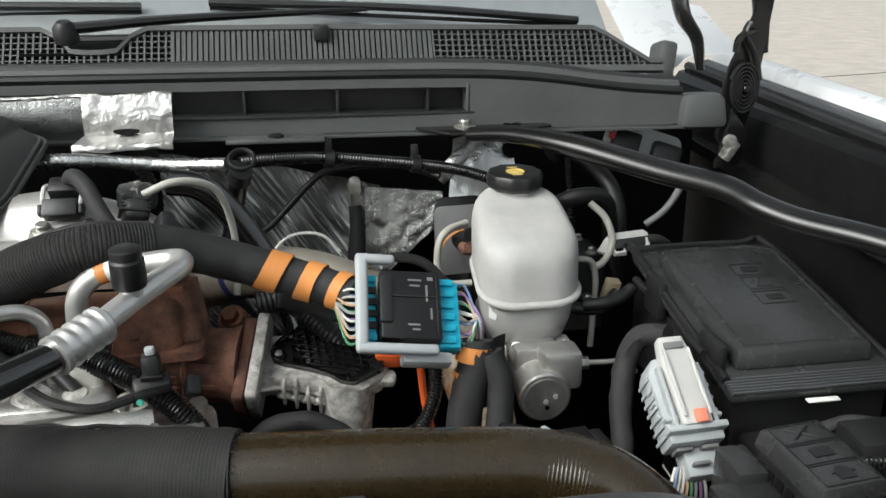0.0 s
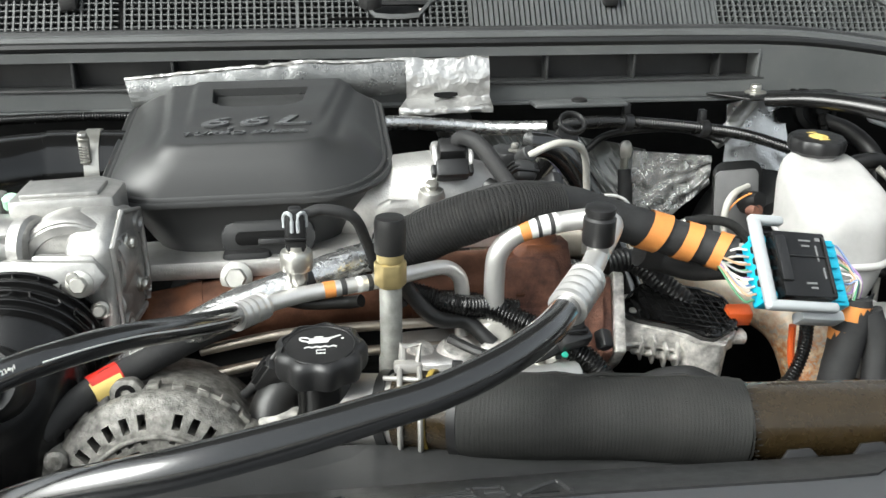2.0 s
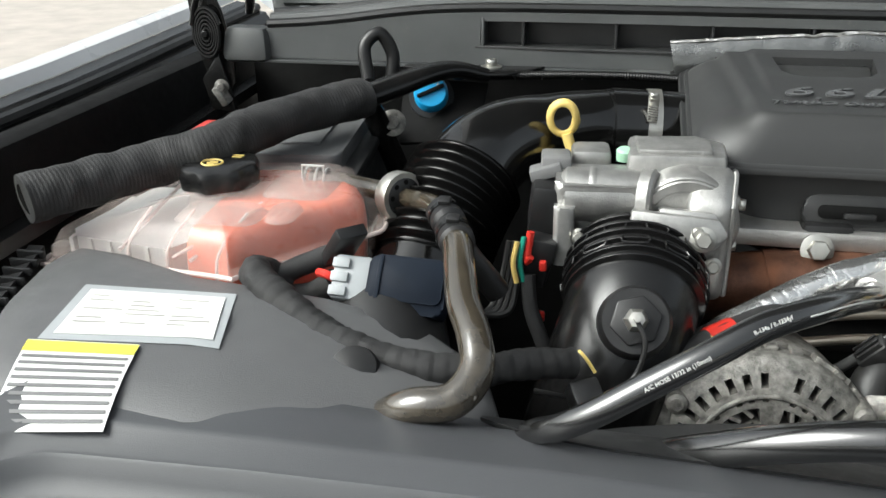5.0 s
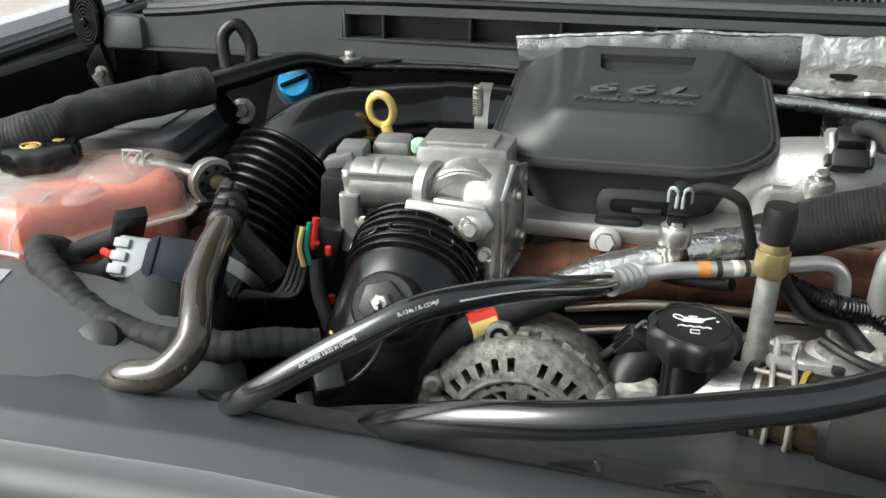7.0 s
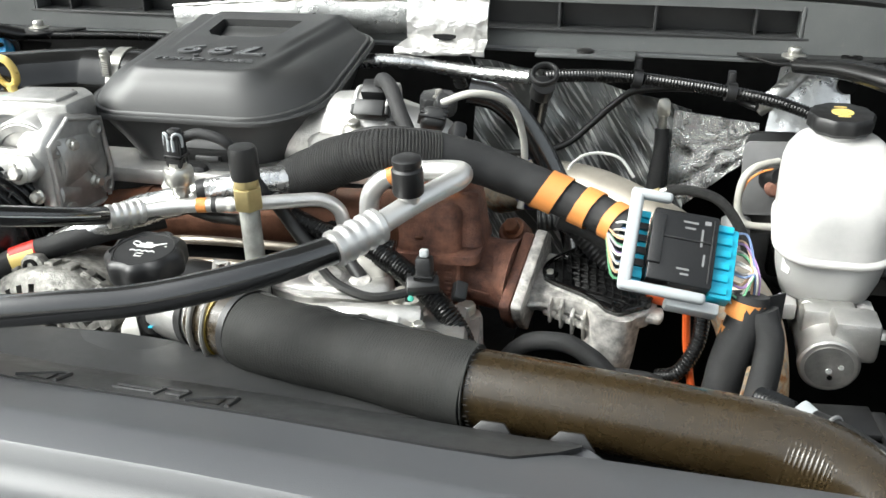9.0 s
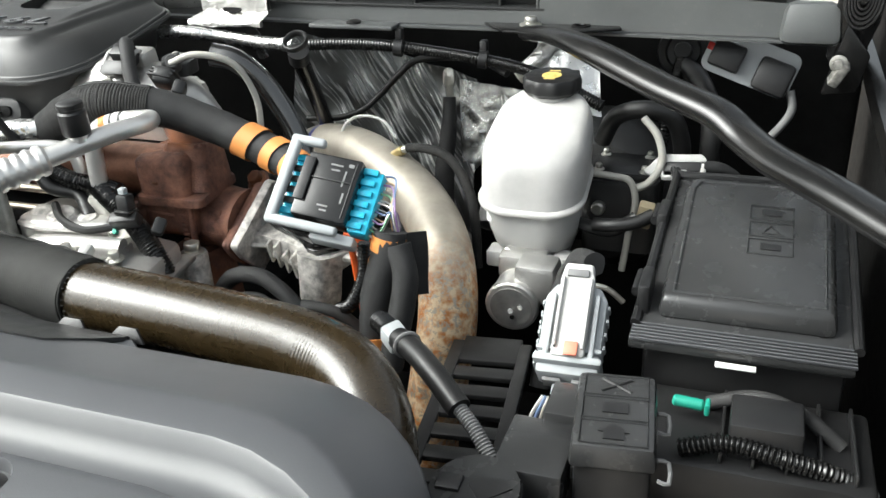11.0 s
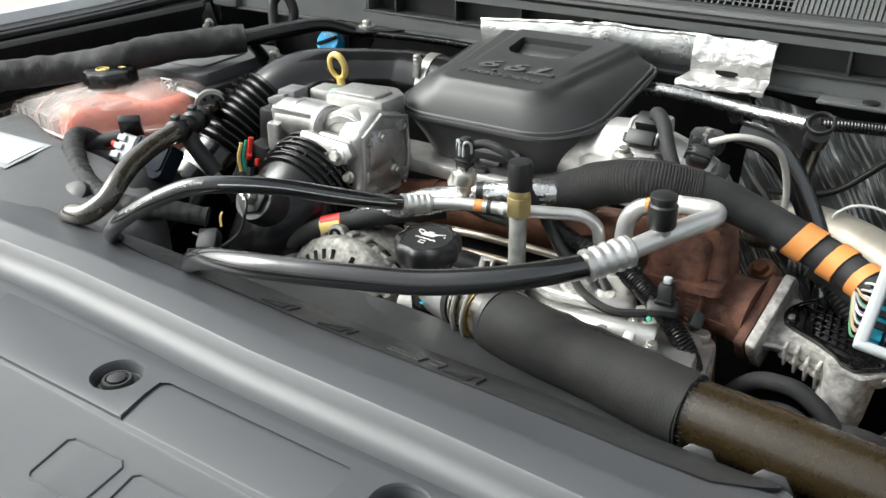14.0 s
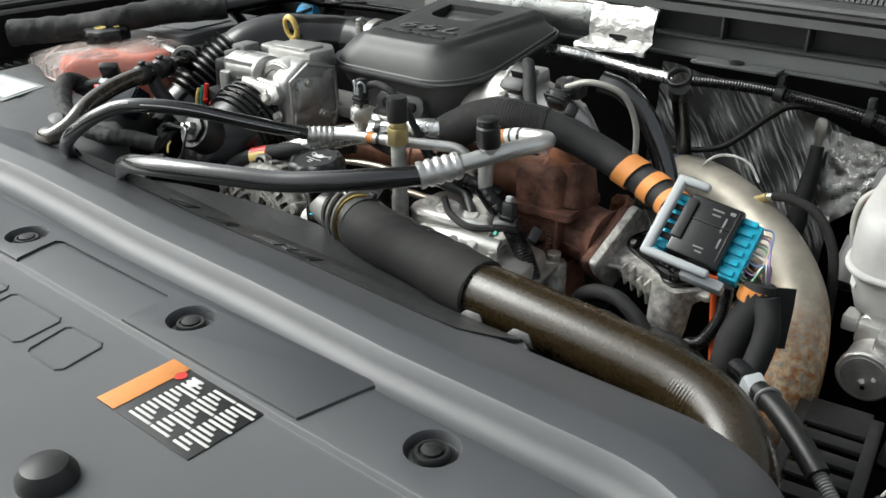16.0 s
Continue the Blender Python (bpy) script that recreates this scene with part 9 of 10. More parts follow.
part("lid_border", tube([fm @ Vector(p) for p in ((-0.066, -0.108, 0.0222), (0.072, -0.108, 0.0222), (0.075, 0.10, 0.0222), (0.05, 0.114, 0.0222), (-0.058, 0.114, 0.0222), (-0.066, 0.096, 0.0222), (-0.066, -0.108, 0.0222))], 0.0016, 6, 1), M_FUSE, lidtop)
part("white_tag", rbox((0.036, 0.002, 0.008), frame_of((0.540, 0.731, 1.294), (1, 0, 0), (0, 0, 1)), 0.0005), M_LABEL, fuse, "white paper tag")
for p in ((0.448, 0.80, 1.29), (0.446, 0.96, 1.30)):
    part("side_clip", rbox((0.012, 0.05, 0.05), p, 0.004), M_PLASTIC, fuse)
    part("clip_pin", rod((p[0] - 0.01, p[1], p[2] + 0.03), (p[0] - 0.01, p[1] + 0.045, p[2] + 0.03), 0.005, 10), M_PLASTIC, fuse)
part("lower_tray", rbox((0.20, 0.12, 0.05), (0.56, 0.69, 1.20), 0.006), M_PLASTIC, fuse)
for k in range(5):
    part("tray_rib", rbox((0.003, 0.10, 0.012), (0.535 + 0.027 * k, 0.69, 1.248), 0.001), M_PLASTIC, fuse)
part("tray_cable", tube([(0.50, 0.645, 1.255), (0.54, 0.65, 1.265), (0.585, 0.645, 1.262), (0.63, 0.65, 1.25), (0.66, 0.67, 1.22)], 0.008, 12, 6, rib=(0.0045, 0.002)), M_CORR, fuse)
part("tray_cable", tube([(0.52, 0.72, 1.255), (0.56, 0.715, 1.272), (0.60, 0.705, 1.268), (0.635, 0.69, 1.25)], 0.007, 12, 6, lump=0.1), M_TAPE, fuse)
part("green_fuse", rod((0.489, 0.698, 1.268), (0.517, 0.697, 1.267), 0.0055, 14, bev=0.002), M_GREEN, fuse, "green fuse link")
part("fuse_clip", rbox((0.005, 0.014, 0.012), (0.520, 0.697, 1.26), 0.002), M_GREEN, fuse)
part("inner_block", rbox((0.06, 0.05, 0.04), (0.57, 0.675, 1.245), 0.003), M_PLASTIC, fuse)

bigplug = thing("grey_loom_plug", (0.39, 0.73, 1.22), "large light grey loom plug with a white lever top", "connector")
bp = frame_of((0.387, 0.738, 1.312), (1, 0.05, 0.0), (0.0, 0.80, 0.60))
part("housing", prism([(-0.030, -0.055), (0.030, -0.055), (0.031, 0.025), (0.022, 0.04), (-0.022, 0.04), (-0.031, 0.025)], 0.034, bp @ Matrix.Translation((0, 0, -0.034)), 0.004), M_GREYP, bigplug, "light grey housing")
part("lower_housing", rbox((0.040, 0.03, 0.024), bp @ Matrix.Translation((0.006, -0.07, -0.04)), 0.003), M_GREYP, bigplug)
lever = part("lever", prism([(-0.016, -0.045), (0.016, -0.045), (0.0165, 0.035), (0.014, 0.054), (-0.014, 0.054), (-0.0165, 0.035)], 0.015, bp @ Matrix.Translation((0.0, 0.004, -0.002)), 0.003), M_WHITEP, bigplug, "white lever top")
for sx in (-1, 1):
    part("lever_rib", rbox((0.003, 0.075, 0.004), bp @ Matrix.Translation((sx * 0.0135, 0.004, 0.0135)), 0.001), M_WHITEP, lever)
    part("guide_rail", rbox((0.005, 0.070, 0.010), bp @ Matrix.Translation((sx * 0.0215, -0.008, -0.001)), 0.0015), M_GREYP, bigplug)
    for k in range(4):
        part("housing_tooth", rbox((0.0028, 0.0045, 0.014), bp @ Matrix.Translation((sx * 0.0318, -0.022 + 0.014 * k, -0.018)), 0.001), M_GREYP, bigplug)
part("lever_grip", rbox((0.022, 0.008, 0.004), bp @ Matrix.Translation((0.0, 0.046, 0.012)), 0.0015), M_TABGREY, lever)
part("orange_lock", rbox((0.013, 0.014, 0.004), bp @ Matrix.Translation((0.003, -0.034, 0.0135)), 0.001), mat("coral_plastic", (0.75, 0.22, 0.14), 0.45), bigplug, "coral lock tab")
for k in range(7):
    part("side_rib", rbox((0.0016, 0.06, 0.03), bp @ Matrix.Translation((-0.0322, -0.045 + 0.0105 * k, -0.032)) @ Matrix.Diagonal((1, 0.06, 1, 1)), 0.0004), M_GREYP, bigplug)
for dx, dy in ((-0.014, -0.062), (0.014, -0.062), (0.0, -0.078)):
    part("front_cell", rbox((0.018, 0.004, 0.018), bp @ Matrix.Translation((dx, dy + 0.004, -0.026)), 0.001), M_TABGREY, bigplug)
part("collar", rbox((0.066, 0.008, 0.03), bp @ Matrix.Translation((0, -0.042, -0.02)), 0.003), M_GREYP, bigplug)
part("collar", rbox((0.064, 0.006, 0.03), bp @ Matrix.Translation((0, -0.03, -0.024)), 0.003), M_GREYP, bigplug)
for k in range(9):
    a = bp @ Vector((-0.022 + 0.003 * k, -0.07, -0.026))
    part("wire", tube([a, a + Vector((-0.01 + 0.002 * k, -0.01, -0.02)), a + Vector((-0.02 + 0.004 * k, -0.005, -0.06))], 0.0018, 6, 4), wire_mats[(k * 5) % 8], bigplug)
part("wrapped_loom", tube([(0.395, 0.80, 1.345), (0.375, 0.825, 1.335), (0.36, 0.83, 1.305), (0.35, 0.81, 1.26), (0.345, 0.78, 1.2)], 0.0125, 14, 8, lump=0.2), M_TAPE, bigplug)

rbx = thing("relay_box", (0.455, 0.6, 1.2), "black relay box with moulded warning symbols on its lid", "relay box")
qm = frame_of((0.4515, 0.592, 1.316), (1, 0.12, 0.0), (-0.1, 1, 0.08))
part("case", rbox((0.060, 0.088, 0.075), qm @ Matrix.Translation((0, 0, -0.085)), 0.004), M_PLASTIC, rbx)
rlid = part("lid", rbox((0.068, 0.098, 0.022), qm @ Matrix.Translation((0, 0, -0.014)), 0.004, taper=0.93), M_FUSE, rbx, "dull black lid")
for k in range(3):
    sm = qm @ Matrix.Translation((0, 0.029 - 0.029 * k, 0.0083))
    part("symbol_frame", tube([sm @ Vector(p) for p in ((-0.026, -0.013, 0), (0.026, -0.013, 0), (0.026, 0.013, 0), (-0.026, 0.013, 0), (-0.026, -0.013, 0))], 0.0009, 6, 1), M_PLASTIC, rlid)
    if k == 0:
        for s in (-1, 1):
            part("cross_symbol", tube([sm @ Vector((-0.012, s * 0.008, 0)), sm @ Vector((0.012, -s * 0.008, 0))], 0.0014, 6, 1), M_PLASTIC, rlid)
    elif k == 1:
        part("bolt_symbol", prism([(-0.010, -0.006), (0.010, -0.006), (0.010, 0.006), (-0.010, 0.006)], 0.001, sm, 0.0), M_PLASTIC, rlid)
    else:
        part("house_symbol", prism([(-0.012, 0.0), (0.0, 0.010), (0.012, 0.0), (0.008, 0.0), (0.008, -0.008), (-0.008, -0.008), (-0.008, 0.0)], 0.001, sm, 0.0), M_PLASTIC, rlid)
for y in (0.02, -0.035):
    part("wire_bail", tube([qm @ Vector(p) for p in ((0.034, y, -0.01), (0.043, y, -0.012), (0.043, y - 0.02, -0.014), (0.034, y - 0.02, -0.012))], 0.0018, 6, 2), M_TABGREY, rbx)
for k in range(6):
    part("side_slot", rbox((0.002, 0.01, 0.012), qm @ Matrix.Translation((-0.031, -0.035 + 0.014 * k, -0.035)), 0.0005), M_DARK, rbx)
tray = thing("side_tray", (0.39, 0.59, 1.2), "flat dull black cover beside the relay box", "cover")
part("cover", rbox((0.058, 0.075, 0.04), (0.390, 0.578, 1.245), 0.003), M_FUSE, tray)
part("riser", rbox((0.03, 0.05, 0.05), (0.402, 0.635, 1.245), 0.003), M_FUSE, tray)
wcap = thing("washer_filler_cap", (0.36, 0.50, 1.2), "dull black washer filler cap with moulded symbol", "filler cap")
wm = aim((0.358, 0.508, 1.285), (-0.05, -0.1, 1))
part("cap", lathe([(0.03, -0.03), (0.036, -0.02), (0.038, 0.0), (0.036, 0.004), (0, 0.005)], wm, 32), M_FUSE, wcap)
part("tab", rbox((0.02, 0.016, 0.004), wm @ Matrix.Translation((-0.02, 0.0, 0.004)), 0.001), M_PLASTIC, wcap)
part("fan_symbol", prism([(-0.002, -0.012), (0.004, -0.012), (0.022, 0.004), (0.014, 0.012), (-0.008, 0.012), (-0.014, 0.004)], 0.001, wm @ Matrix.Translation((0.008, 0, 0.0045)), 0.0), M_PLASTIC, wcap)
part("neck", rod((0.36, 0.51, 1.15), (0.358, 0.508, 1.26), 0.024, 20), M_PLASTIC, wcap)

vent = thing("slotted_shield", (0.29, 0.7, 1.2), "black slotted plastic shield below the master cylinder", "shield")
vm2 = frame_of((0.297, 0.69, 1.222), (1, 0.12, 0.0), (-0.10, 1, 0.0))
part("side_rail", rbox((0.014, 0.24, 0.008), vm2 @ Matrix.Translation((-0.038, 0, 0)), 0.002), M_PLASTIC, vent)
part("side_rail", rbox((0.014, 0.24, 0.008), vm2 @ Matrix.Translation((0.038, 0, 0)), 0.002), M_PLASTIC, vent)
for k in range(7):
    part("slat", rbox((0.066, 0.019 if k < 6 else 0.05, 0.007), vm2 @ Matrix.Translation((0, -0.11 + 0.034 * k + (0.012 if k == 6 else 0), 0)), 0.002), M_PLASTIC, vent)
part("front_skirt", rbox((0.09, 0.006, 0.05), vm2 @ Matrix.Translation((0, -0.122, -0.045)), 0.002), M_PLASTIC, vent)

cond = thing("coolant_overflow_tube", (0.25, 0.65, 1.28), "dull black rubber tube with white clip and ribbed end", "tube")
part("ribbed_start", tube([(0.19, 0.715, 1.295), (0.203, 0.70, 1.30), (0.214, 0.686, 1.303)], 0.0105, 14, 6, rib=(0.004, 0.002)), M_CORR, cond)
part("white_clip", rbox((0.024, 0.022, 0.022), aim((0.222, 0.678, 1.295), (0.2, -0.3, 0.9), (1, -0.8, 0)), 0.004), M_GREYP, cond, "white plastic clip")
part("grey_tube", tube([(0.230, 0.670, 1.307), (0.255, 0.65, 1.308), (0.285, 0.625, 1.302), (0.315, 0.60, 1.29)], 0.0115, 16, 6), M_RUBBER, cond, "dull black rubber tube")
part("tie", tube([Vector((0.243, 0.66, 1.308)) + Vector((0.009 * math.cos(a), 0.009 * math.cos(a), 0.0125 * math.sin(a))) for a in [2 * math.pi * k / 14 for k in range(15)]], 0.002, 6, 1), M_TABGREY, cond)
part("ribbed_end", tube([(0.313, 0.602, 1.291), (0.335, 0.585, 1.28), (0.355, 0.57, 1.262), (0.37, 0.56, 1.24)], 0.0068, 12, 8, rib=(0.003, 0.0012)), M_TABGREY, cond, "grey braided end")

bc = thing("brake_pipes", (0.39, 1.05, 1.25), "pale coated brake pipes between reservoir and fuse box", "pipe")
part("pipe", tube([(0.345, 1.06, 1.345), (0.37, 1.06, 1.343), (0.392, 1.06, 1.338), (0.40, 1.06, 1.31), (0.395, 1.05, 1.27), (0.39, 1.04, 1.22)], 0.0045, 12, 6), M_TUBEGREY, bc)
part("pipe", tube([(0.40, 1.10, 1.41), (0.42, 1.09, 1.39), (0.428, 1.08, 1.36), (0.415, 1.07, 1.335), (0.395, 1.065, 1.325)], 0.005, 12, 6), M_TUBEGREY, bc)
part("pipe", tube([(0.235, 1.15, 1.375), (0.205, 1.13, 1.372), (0.19, 1.12, 1.355), (0.188, 1.115, 1.32), (0.20, 1.11, 1.30), (0.235, 1.11, 1.298)], 0.005, 12, 6), M_TUBEGREY, bc)
part("hose", tube([(0.36, 0.99, 1.305), (0.385, 0.985, 1.308), (0.41, 0.99, 1.312), (0.43, 1.0, 1.32)], 0.0085, 12, 5), M_RUBBER, bc)
wl = thing("white_latch", (0.43, 1.08, 1.35), "white plastic lever clip with black lead beside the fuse box", "clip")
wlm = frame_of((0.448, 1.085, 1.352), (1, -0.02, 0.08), (0, 0.6, 0.8)) @ Matrix.Scale(0.72, 4)
part("top_strap", prism([(-0.050, -0.004), (-0.036, 0.012), (-0.020, 0.018), (0.040, 0.018), (0.048, 0.010), (0.048, 0.002), (0.036, 0.006), (-0.016, 0.006), (-0.030, -0.004)], 0.008, wlm @ Matrix.Translation((0, 0.004, 0.002)), 0.002), M_WHITEP, wl, "white top strap")
part("lower_frame", tube([wlm @ Vector((*p, 0.006)) for p in ((-0.028, -0.004), (-0.024, -0.020), (-0.004, -0.020), (-0.002, -0.010), (0.014, -0.010), (0.016, -0.020), (0.040, -0.018), (0.046, 0.004))], 0.0032, 8, 1, flat=1.4), M_WHITEP, wl, "white lever frame")
part("hook", prism([(-0.060, -0.010), (-0.044, 0.006), (-0.030, 0.004), (-0.026, -0.012), (-0.044, -0.020)], 0.012, wlm, 0.003), M_WHITEP, wl)
part("connector_body", rbox((0.068, 0.020, 0.016), wlm @ Matrix.Translation((0.008, -0.001, -0.006)), 0.004), M_PLASTIC, wl, "black connector body")
part("lead", tube([(0.478, 1.085, 1.356), (0.50, 1.09, 1.352), (0.52, 1.10, 1.335), (0.53, 1.11, 1.30)], 0.0085, 14, 6, lump=0.1), M_TAPE, wl)
act = thing("brake_actuator", (0.375, 1.13, 1.235), "black painted actuator block behind the reservoir", "actuator")
part("block", prism(rrect(0.10, 0.09, 0.015), 0.10, Matrix.Translation((0.375, 1.13, 1.225)), 0.006), M_MATTE, act)
part("lid", prism(rrect(0.09, 0.08, 0.012), 0.010, Matrix.Translation((0.375, 1.13, 1.326)), 0.004), M_PLASTIC, act)
for dx, dy in ((-0.03, -0.03), (0.03, -0.03), (0.03, 0.03), (-0.03, 0.03)):
    part("lid_screw", bolt(aim((0.375 + dx, 1.13 + dy, 1.336), (0, 0, 1)), 0.005), M_STEEL, act)
part("port", rod((0.35, 1.084, 1.29), (0.35, 1.07, 1.29), 0.009, 14, bev=0.002), M_STEEL, act)
part("port", rod((0.395, 1.084, 1.275), (0.395, 1.07, 1.275), 0.009, 14, bev=0.002), M_STEEL, act)
part("pale_connector", rbox((0.02, 0.016, 0.034), aim((0.412, 1.045, 1.285), (0.2, -0.2, 1)), 0.003), mat("tan_plastic", (0.32, 0.27, 0.18), 0.5), act, "tan plastic connector")
solo("small_canister", lathe([(0.016, 0), (0.0195, 0.002), (0.0195, 0.072), (0.0185, 0.075), (0.0175, 0.075), (0.017, 0.0735), (0, 0.0735)], aim((0.192, 1.158, 1.286), (-0.02, -0.72, -0.68)), 26), M_TABGREY, "grey metal canister beside the brake reservoir", "canister")

# firewall side: foil blanket, rail harness, dipstick loop
shield = thing("heat_shield", (0.1, 1.25, 1.2), "creased silver foil heat shield on the firewall", "heat shield")


def shield_f(u, v):
    x = -0.20 + 0.46 * u
    topz = 1.462 - 0.085 * u
    z = topz - (topz - 1.13) * v
    y = 1.235 + 0.045 * math.sin(u * 5.0) * 0.5 + 0.05 * (1 - v) + 0.006 * noise.noise((u * 9, v * 7, 0)) + 0.0035 * math.sin((u * 34 + v * 9))
    return Vector((x, y, z))


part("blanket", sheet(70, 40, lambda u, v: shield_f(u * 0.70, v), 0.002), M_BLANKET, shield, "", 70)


def side_f(u, v):
    """The bright side piece: its lower edge runs aslant towards the middle."""
    z = 1.405 - 0.005 * u - (0.17 - 0.125 * u) * v
    return Vector((0.098 + 0.115 * u, 1.262 - 0.03 * u + 0.004 * noise.noise((u * 7, v * 6, 3)), z))


part("side_piece", sheet(30, 30, side_f, 0.002), M_SIDEFOIL, shield, "bright crinkled side piece", 70)
part("bracket_foil", sheet(16, 12, lambda u, v: Vector((0.215 + 0.115 * u + 0.03 * (1 - v) * (0.5 - u), 1.235 - 0.04 * v + 0.004 * noise.noise((u * 6, v * 6, 3)), 1.488 - 0.10 * v - 0.02 * abs(u - 0.5))), 0.002), M_CREASE, shield, "bright foil covered bracket", 70)
part("bracket_hole", lathe([(0.013, 0), (0.013, 0.002), (0, 0.002)], aim((0.315, 1.222, 1.462), (0, -1, 0.4)), 18), M_DARK, shield)
part("foil_fold", tube([(0.205, 1.215, 1.425), (0.225, 1.21, 1.445), (0.25, 1.222, 1.47), (0.265, 1.228, 1.488)], 0.006, 10, 4, flat=2.0, lump=0.15), M_FOIL, shield)
foil = thing("foil_strip", (-0.39, 1.14, 1.5), "torn crumpled foil heat strip behind the resonator", "foil")


def strip_f(u, v):
    """A long thin sheet, its top edge a little ragged, its lower edge torn."""
    x = -0.6185 + 0.4665 * u
    topz = 1.5605 + 0.015 * min(1, u * 2.2) + 0.0016 * noise.noise((u * 9, 1.0, 2.0)) + 0.0012 * noise.noise((u * 31, 4.0, 2.0))
    drop_ = (0.044 + 0.004 * noise.noise((u * 14, 8.0, 1.0))) * v
    return Vector((x + 0.010 * v * max(0, 0.06 - u) / 0.06, 1.133 - 0.008 * math.sin(v * 2.6) + 0.0012 * noise.noise((u * 22, v * 5, 7)), topz - drop_))


part("strip", sheet(90, 10, strip_f, 0.0015), M_FOILDARK, foil, "", 70)
part("rolled_edge", tube([strip_f(u, 0) + Vector((0, -0.001, 0.0012 * noise.noise((u * 60, 0, 0)))) for u in [k / 60 for k in range(61)]], 0.0027, 8, 2, lump=0.5), M_FOIL, foil)


def patch_f(u, v):
    """The bright end: hangs straight, then a lip bent to the front."""
    q = max(0, v - 0.72) / 0.28
    x = -0.263 + 0.1105 * u - 0.012 * q * (1 - u)
    z = strip_f(0.762 + 0.238 * u, 0).z - 0.049 * min(1, v / 0.72) - 0.008 * q
    return Vector((x, 1.1285 - 0.010 * math.sin(min(1, v / 0.72) * 2.2) - 0.026 * q + 0.0015 * noise.noise((u * 7, v * 6, 9)), z + 0.0012 * noise.noise((u * 12, v * 3, 4))))


part("bright_patch", sheet(30, 22, patch_f, 0.0015), M_FOIL, foil, "bright foil patch", 70)
part("patch_lip", tube([patch_f(u, 1.0) + Vector((0, 0.002, -0.003)) for u in [k / 12 for k in range(13)]], 0.0048, 10, 3, lump=0.3), M_FOIL, foil)
part("patch_hole", lathe([(0.0145, 0), (0.014, 0.002), (0, 0.002)], frame_of(patch_f(0.47, 0.64) + Vector((0, -0.0012, 0)), (1, 0, 0), (0, 0.35, 1)) @ Matrix.Diagonal((1.15, 0.36, 1, 1)), 20), M_DARK, foil)
part("hanging_scrap", sheet(10, 8, lambda u, v: Vector((-0.232 + 0.05 * u + 0.012 * v, 1.118 + 0.012 * v + 0.003 * noise.noise((u * 6, v * 6, 3)), 1.514 - 0.028 * v)), 0.0015), M_FOILDARK, foil, "", 70)
part("stay", tube([(-0.215, 1.15, 1.51), (-0.21, 1.16, 1.48), (-0.20, 1.17, 1.45)], 0.012, 10, 4, flat=0.5), M_FOILDARK, foil)

foil.location += Vector((0.0, 0.021, -0.006))

rail = thing("firewall_harness", (0.05, 1.2, 1.46), "black corrugated wiring conduit along the firewall", "wiring loom")
part("foil_run", tube([(-0.34, 1.10, 1.497), (-0.28, 1.105, 1.498), (-0.22, 1.12, 1.49), (-0.15, 1.115, 1.484), (-0.085, 1.09, 1.488)], 0.0095, 14, 8), M_FOILTUBE, rail, "foil wrapped run")
part("conduit", tube([(-0.07, 1.10, 1.487), (-0.03, 1.12, 1.485), (0.03, 1.15, 1.478), (0.10, 1.165, 1.468), (0.17, 1.17, 1.458), (0.23, 1.165, 1.448), (0.29, 1.15, 1.43), (0.34, 1.14, 1.41)], 0.0082, 14, 8, rib=(0.0042, 0.0014)), M_CORR, rail)
for p in ((0.045, 1.153, 1.4755), (0.165, 1.17, 1.459), (0.30, 1.148, 1.427)):
    part("tie_clip", lathe([(0.0125, -0.006), (0.0125, 0.006)], aim(p, (1, 0.15, -0.15)), 14), M_PLASTIC, rail)
    part("clip_stud", rbox((0.01, 0.012, 0.026), (p[0], p[1] + 0.006, p[2]), 0.002), M_PLASTIC, rail)
solo("rear_harness", tube([(-0.90, 1.13, 1.507), (-0.84, 1.13, 1.509), (-0.74, 1.135, 1.512), (-0.64, 1.135, 1.512), (-0.56, 1.13, 1.508)], 0.0058, 12, 8, rib=(0.0036, 0.0012)), M_CORR, "black corrugated conduit behind the intake duct", "conduit", "corrugated conduits")

tdip = thing("transmission_dipstick", (-0.08, 1.1, 1.3), "black ring-handled transmission dipstick tube", "dipstick")
rg = aim((-0.063, 1.052, 1.502), (0.0, -0.55, 0.85))
part("ring", tube([rg @ Vector((0.0155 * math.cos(a), 0.0165 * math.sin(a), 0)) for a in [2 * math.pi * k / 22 for k in range(23)]], 0.0026, 10, 1, flat=1.8), M_PLASTIC, tdip)
part("stopper", tube([(-0.065, 1.06, 1.487), (-0.07, 1.07, 1.472)], 0.0145, 14, 3), M_PLASTIC, tdip)
part("tube", tube([(-0.069, 1.068, 1.476), (-0.085, 1.13, 1.41), (-0.105, 1.20, 1.33), (-0.12, 1.25, 1.25)], 0.0118, 16, 5), M_DUCT, tdip)
solo("sensor_cable", tube([(0.20, 1.17, 1.44), (0.14, 1.21, 1.45), (0.05, 1.225, 1.442), (0.015, 1.228, 1.42), (-0.02, 1.225, 1.385), (-0.05, 1.215, 1.36), (-0.09, 1.205, 1.348), (-0.14, 1.20, 1.345)], 0.0052, 10, 8), M_RUBBER, "thin black sensor cable across the foil", "cable")
gnd = thing("ground_strap", (0.083, 1.26, 1.3), "taped ground strap ending in a bare lug", "cable")
part("lug", prism(rrect(0.018, 0.03, 0.008), 0.003, frame_of((0.083, 1.255, 1.408), (1, 0, 0), (0.0, 0.1, 1)), 0.001), M_STEEL, gnd, "bare zinc lug")
part("barrel", rod((0.083, 1.256, 1.37), (0.083, 1.255, 1.398), 0.006, 12), M_STEEL, gnd)
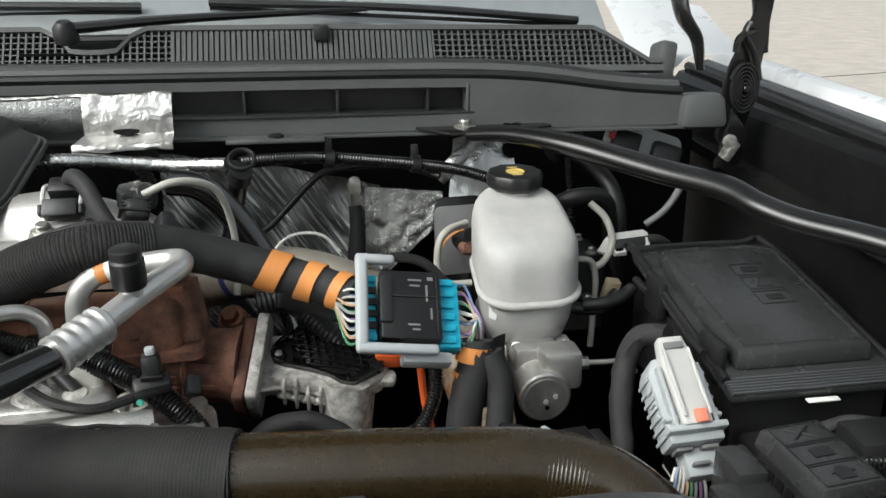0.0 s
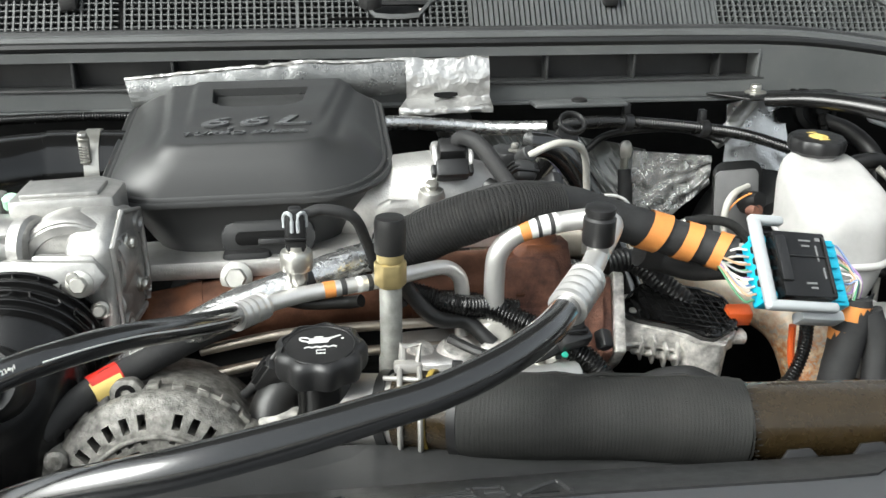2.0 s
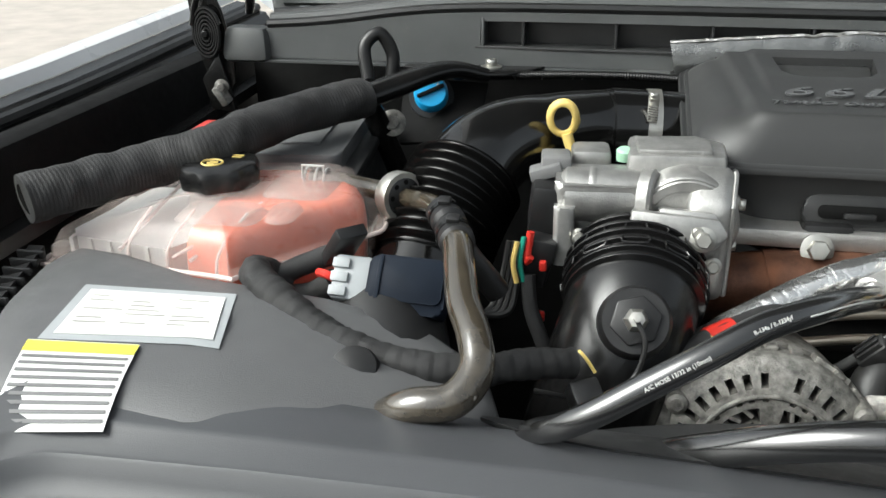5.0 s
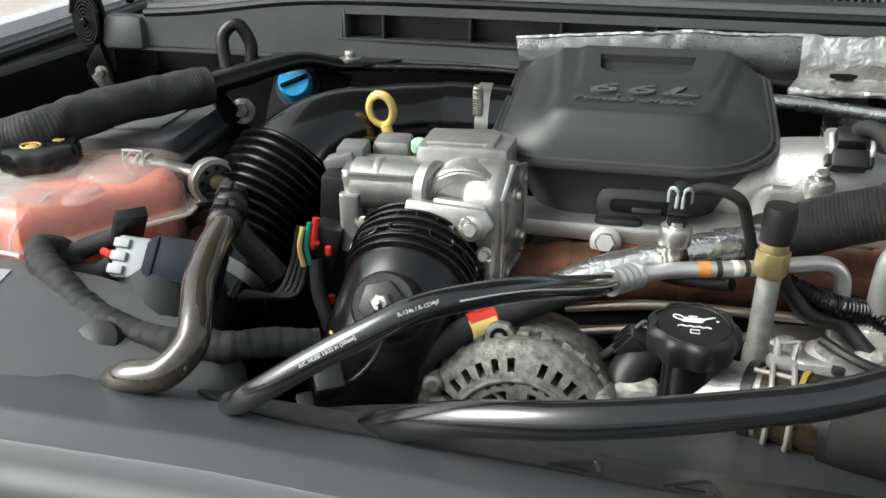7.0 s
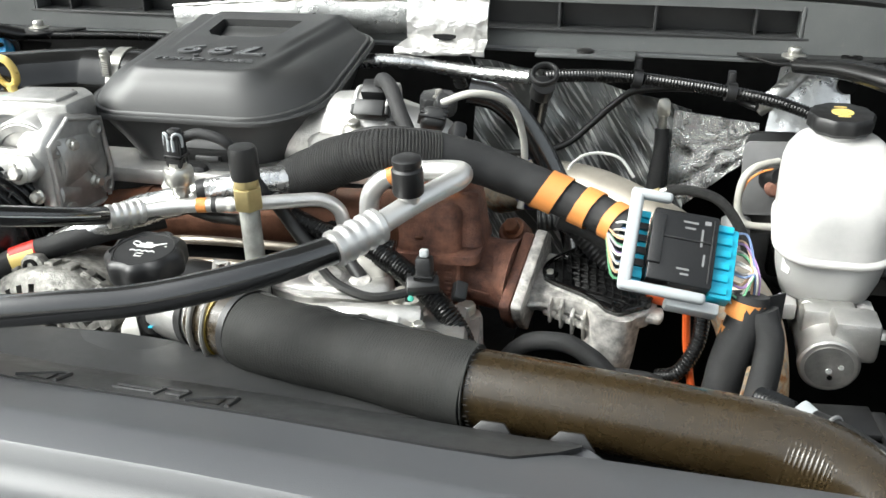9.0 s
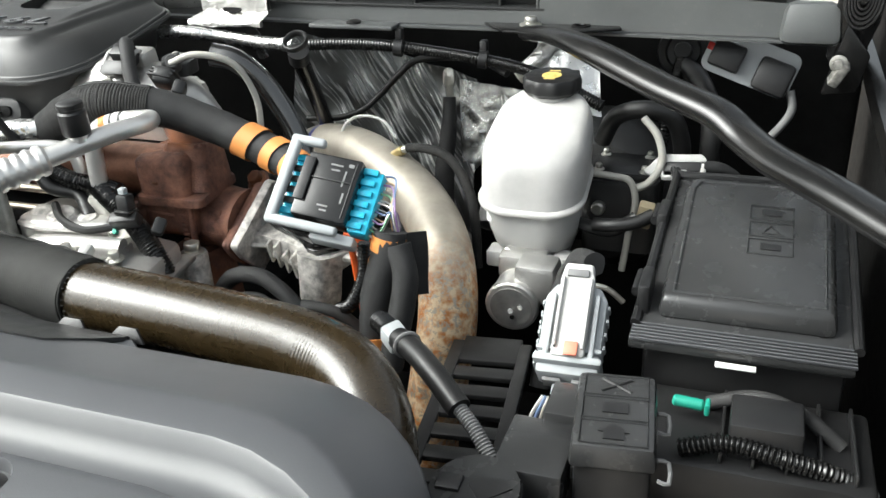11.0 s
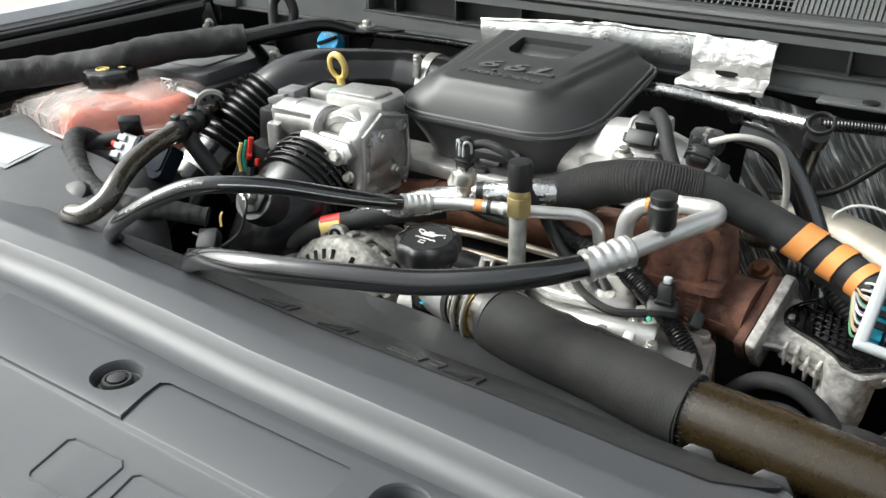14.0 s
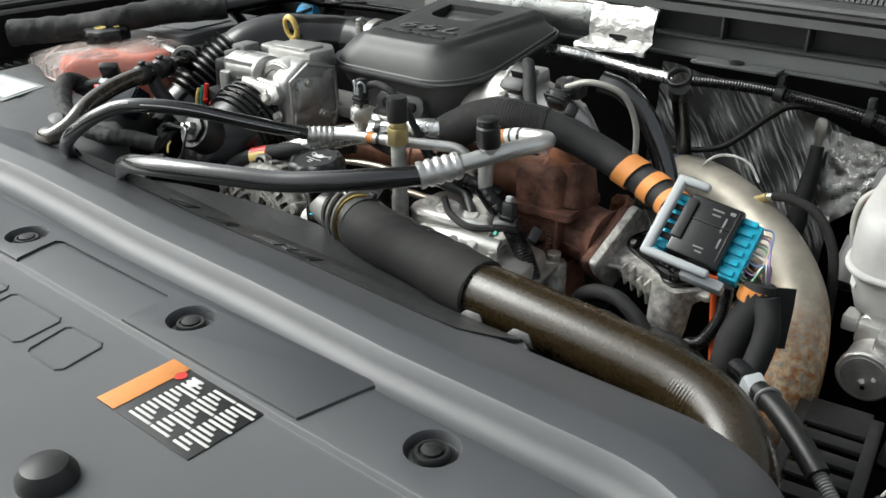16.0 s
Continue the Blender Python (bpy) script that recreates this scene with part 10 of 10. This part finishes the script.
part("strap", tube([(0.083, 1.254, 1.378), (0.084, 1.245, 1.34), (0.08, 1.235, 1.29), (0.078, 1.225, 1.24), (0.08, 1.21, 1.18)], lambda u: 0.010 + 0.010 * u, 14, 6, lump=0.12), M_TAPE, gnd)
solo("sensor_lead", tube([(0.19, 1.125, 1.335), (0.198, 1.118, 1.358), (0.212, 1.115, 1.372), (0.228, 1.118, 1.375), (0.24, 1.125, 1.37)], 0.0014, 6, 5), M_ORANGE, "thin orange wire at the brown valve", "wire")
pan = thing("booster_bracket", (0.19, 1.16, 1.25), "grey plate with reddish-brown valve beside the reservoir", "bracket")
part("plate", prism(rrect(0.07, 0.10, 0.01), 0.004, frame_of((0.226, 1.165, 1.345), (1, 0.1, 0), (0, 0.15, 1)), 0.001), M_TABGREY, pan)
part("valve", lathe([(0.016, 0), (0.018, 0.01), (0.012, 0.03), (0, 0.03)], aim((0.225, 1.135, 1.355), (0.3, -0.8, 0.4)), 16), M_RUBBER, pan)
part("valve", lathe([(0.010, 0), (0.012, 0.004), (0.012, 0.012), (0.008, 0.018), (0, 0.018)], aim((0.228, 1.12, 1.35), (0.1, -0.9, 0.2)), 16), M_RUST, pan)
part("plate_rubber", prism(rrect(0.08, 0.14, 0.02), 0.006, frame_of((0.232, 1.175, 1.335), (1, 0.1, 0), (0, 0.15, 1)), 0.002), M_RUBBER, pan)
solo("heater_wire", tube([(-0.037, 1.11, 1.352), (-0.030, 1.11, 1.368), (-0.012, 1.11, 1.382), (0.012, 1.11, 1.385), (0.034, 1.11, 1.378), (0.052, 1.108, 1.355)], 0.0022, 8, 6), M_INK, "thin white sensor wire over the down-pipe", "wire")
o2 = thing("oxygen_sensor", (0.1, 1.02, 1.34), "brass exhaust sensor with black braided lead", "sensor")
part("body", rod((0.070, 1.05, 1.350), (0.088, 1.045, 1.362), 0.0065, 14, bev=0.001), M_BRASS, o2)
part("tip", rod((0.088, 1.045, 1.362), (0.098, 1.043, 1.366), 0.0048, 12), M_STEEL, o2)
part("lead", tube([(0.096, 1.043, 1.366), (0.125, 1.035, 1.370), (0.16, 1.03, 1.36), (0.188, 1.02, 1.325), (0.20, 1.01, 1.28), (0.205, 1.0, 1.22)], 0.0065, 12, 6), M_BRAID, o2)
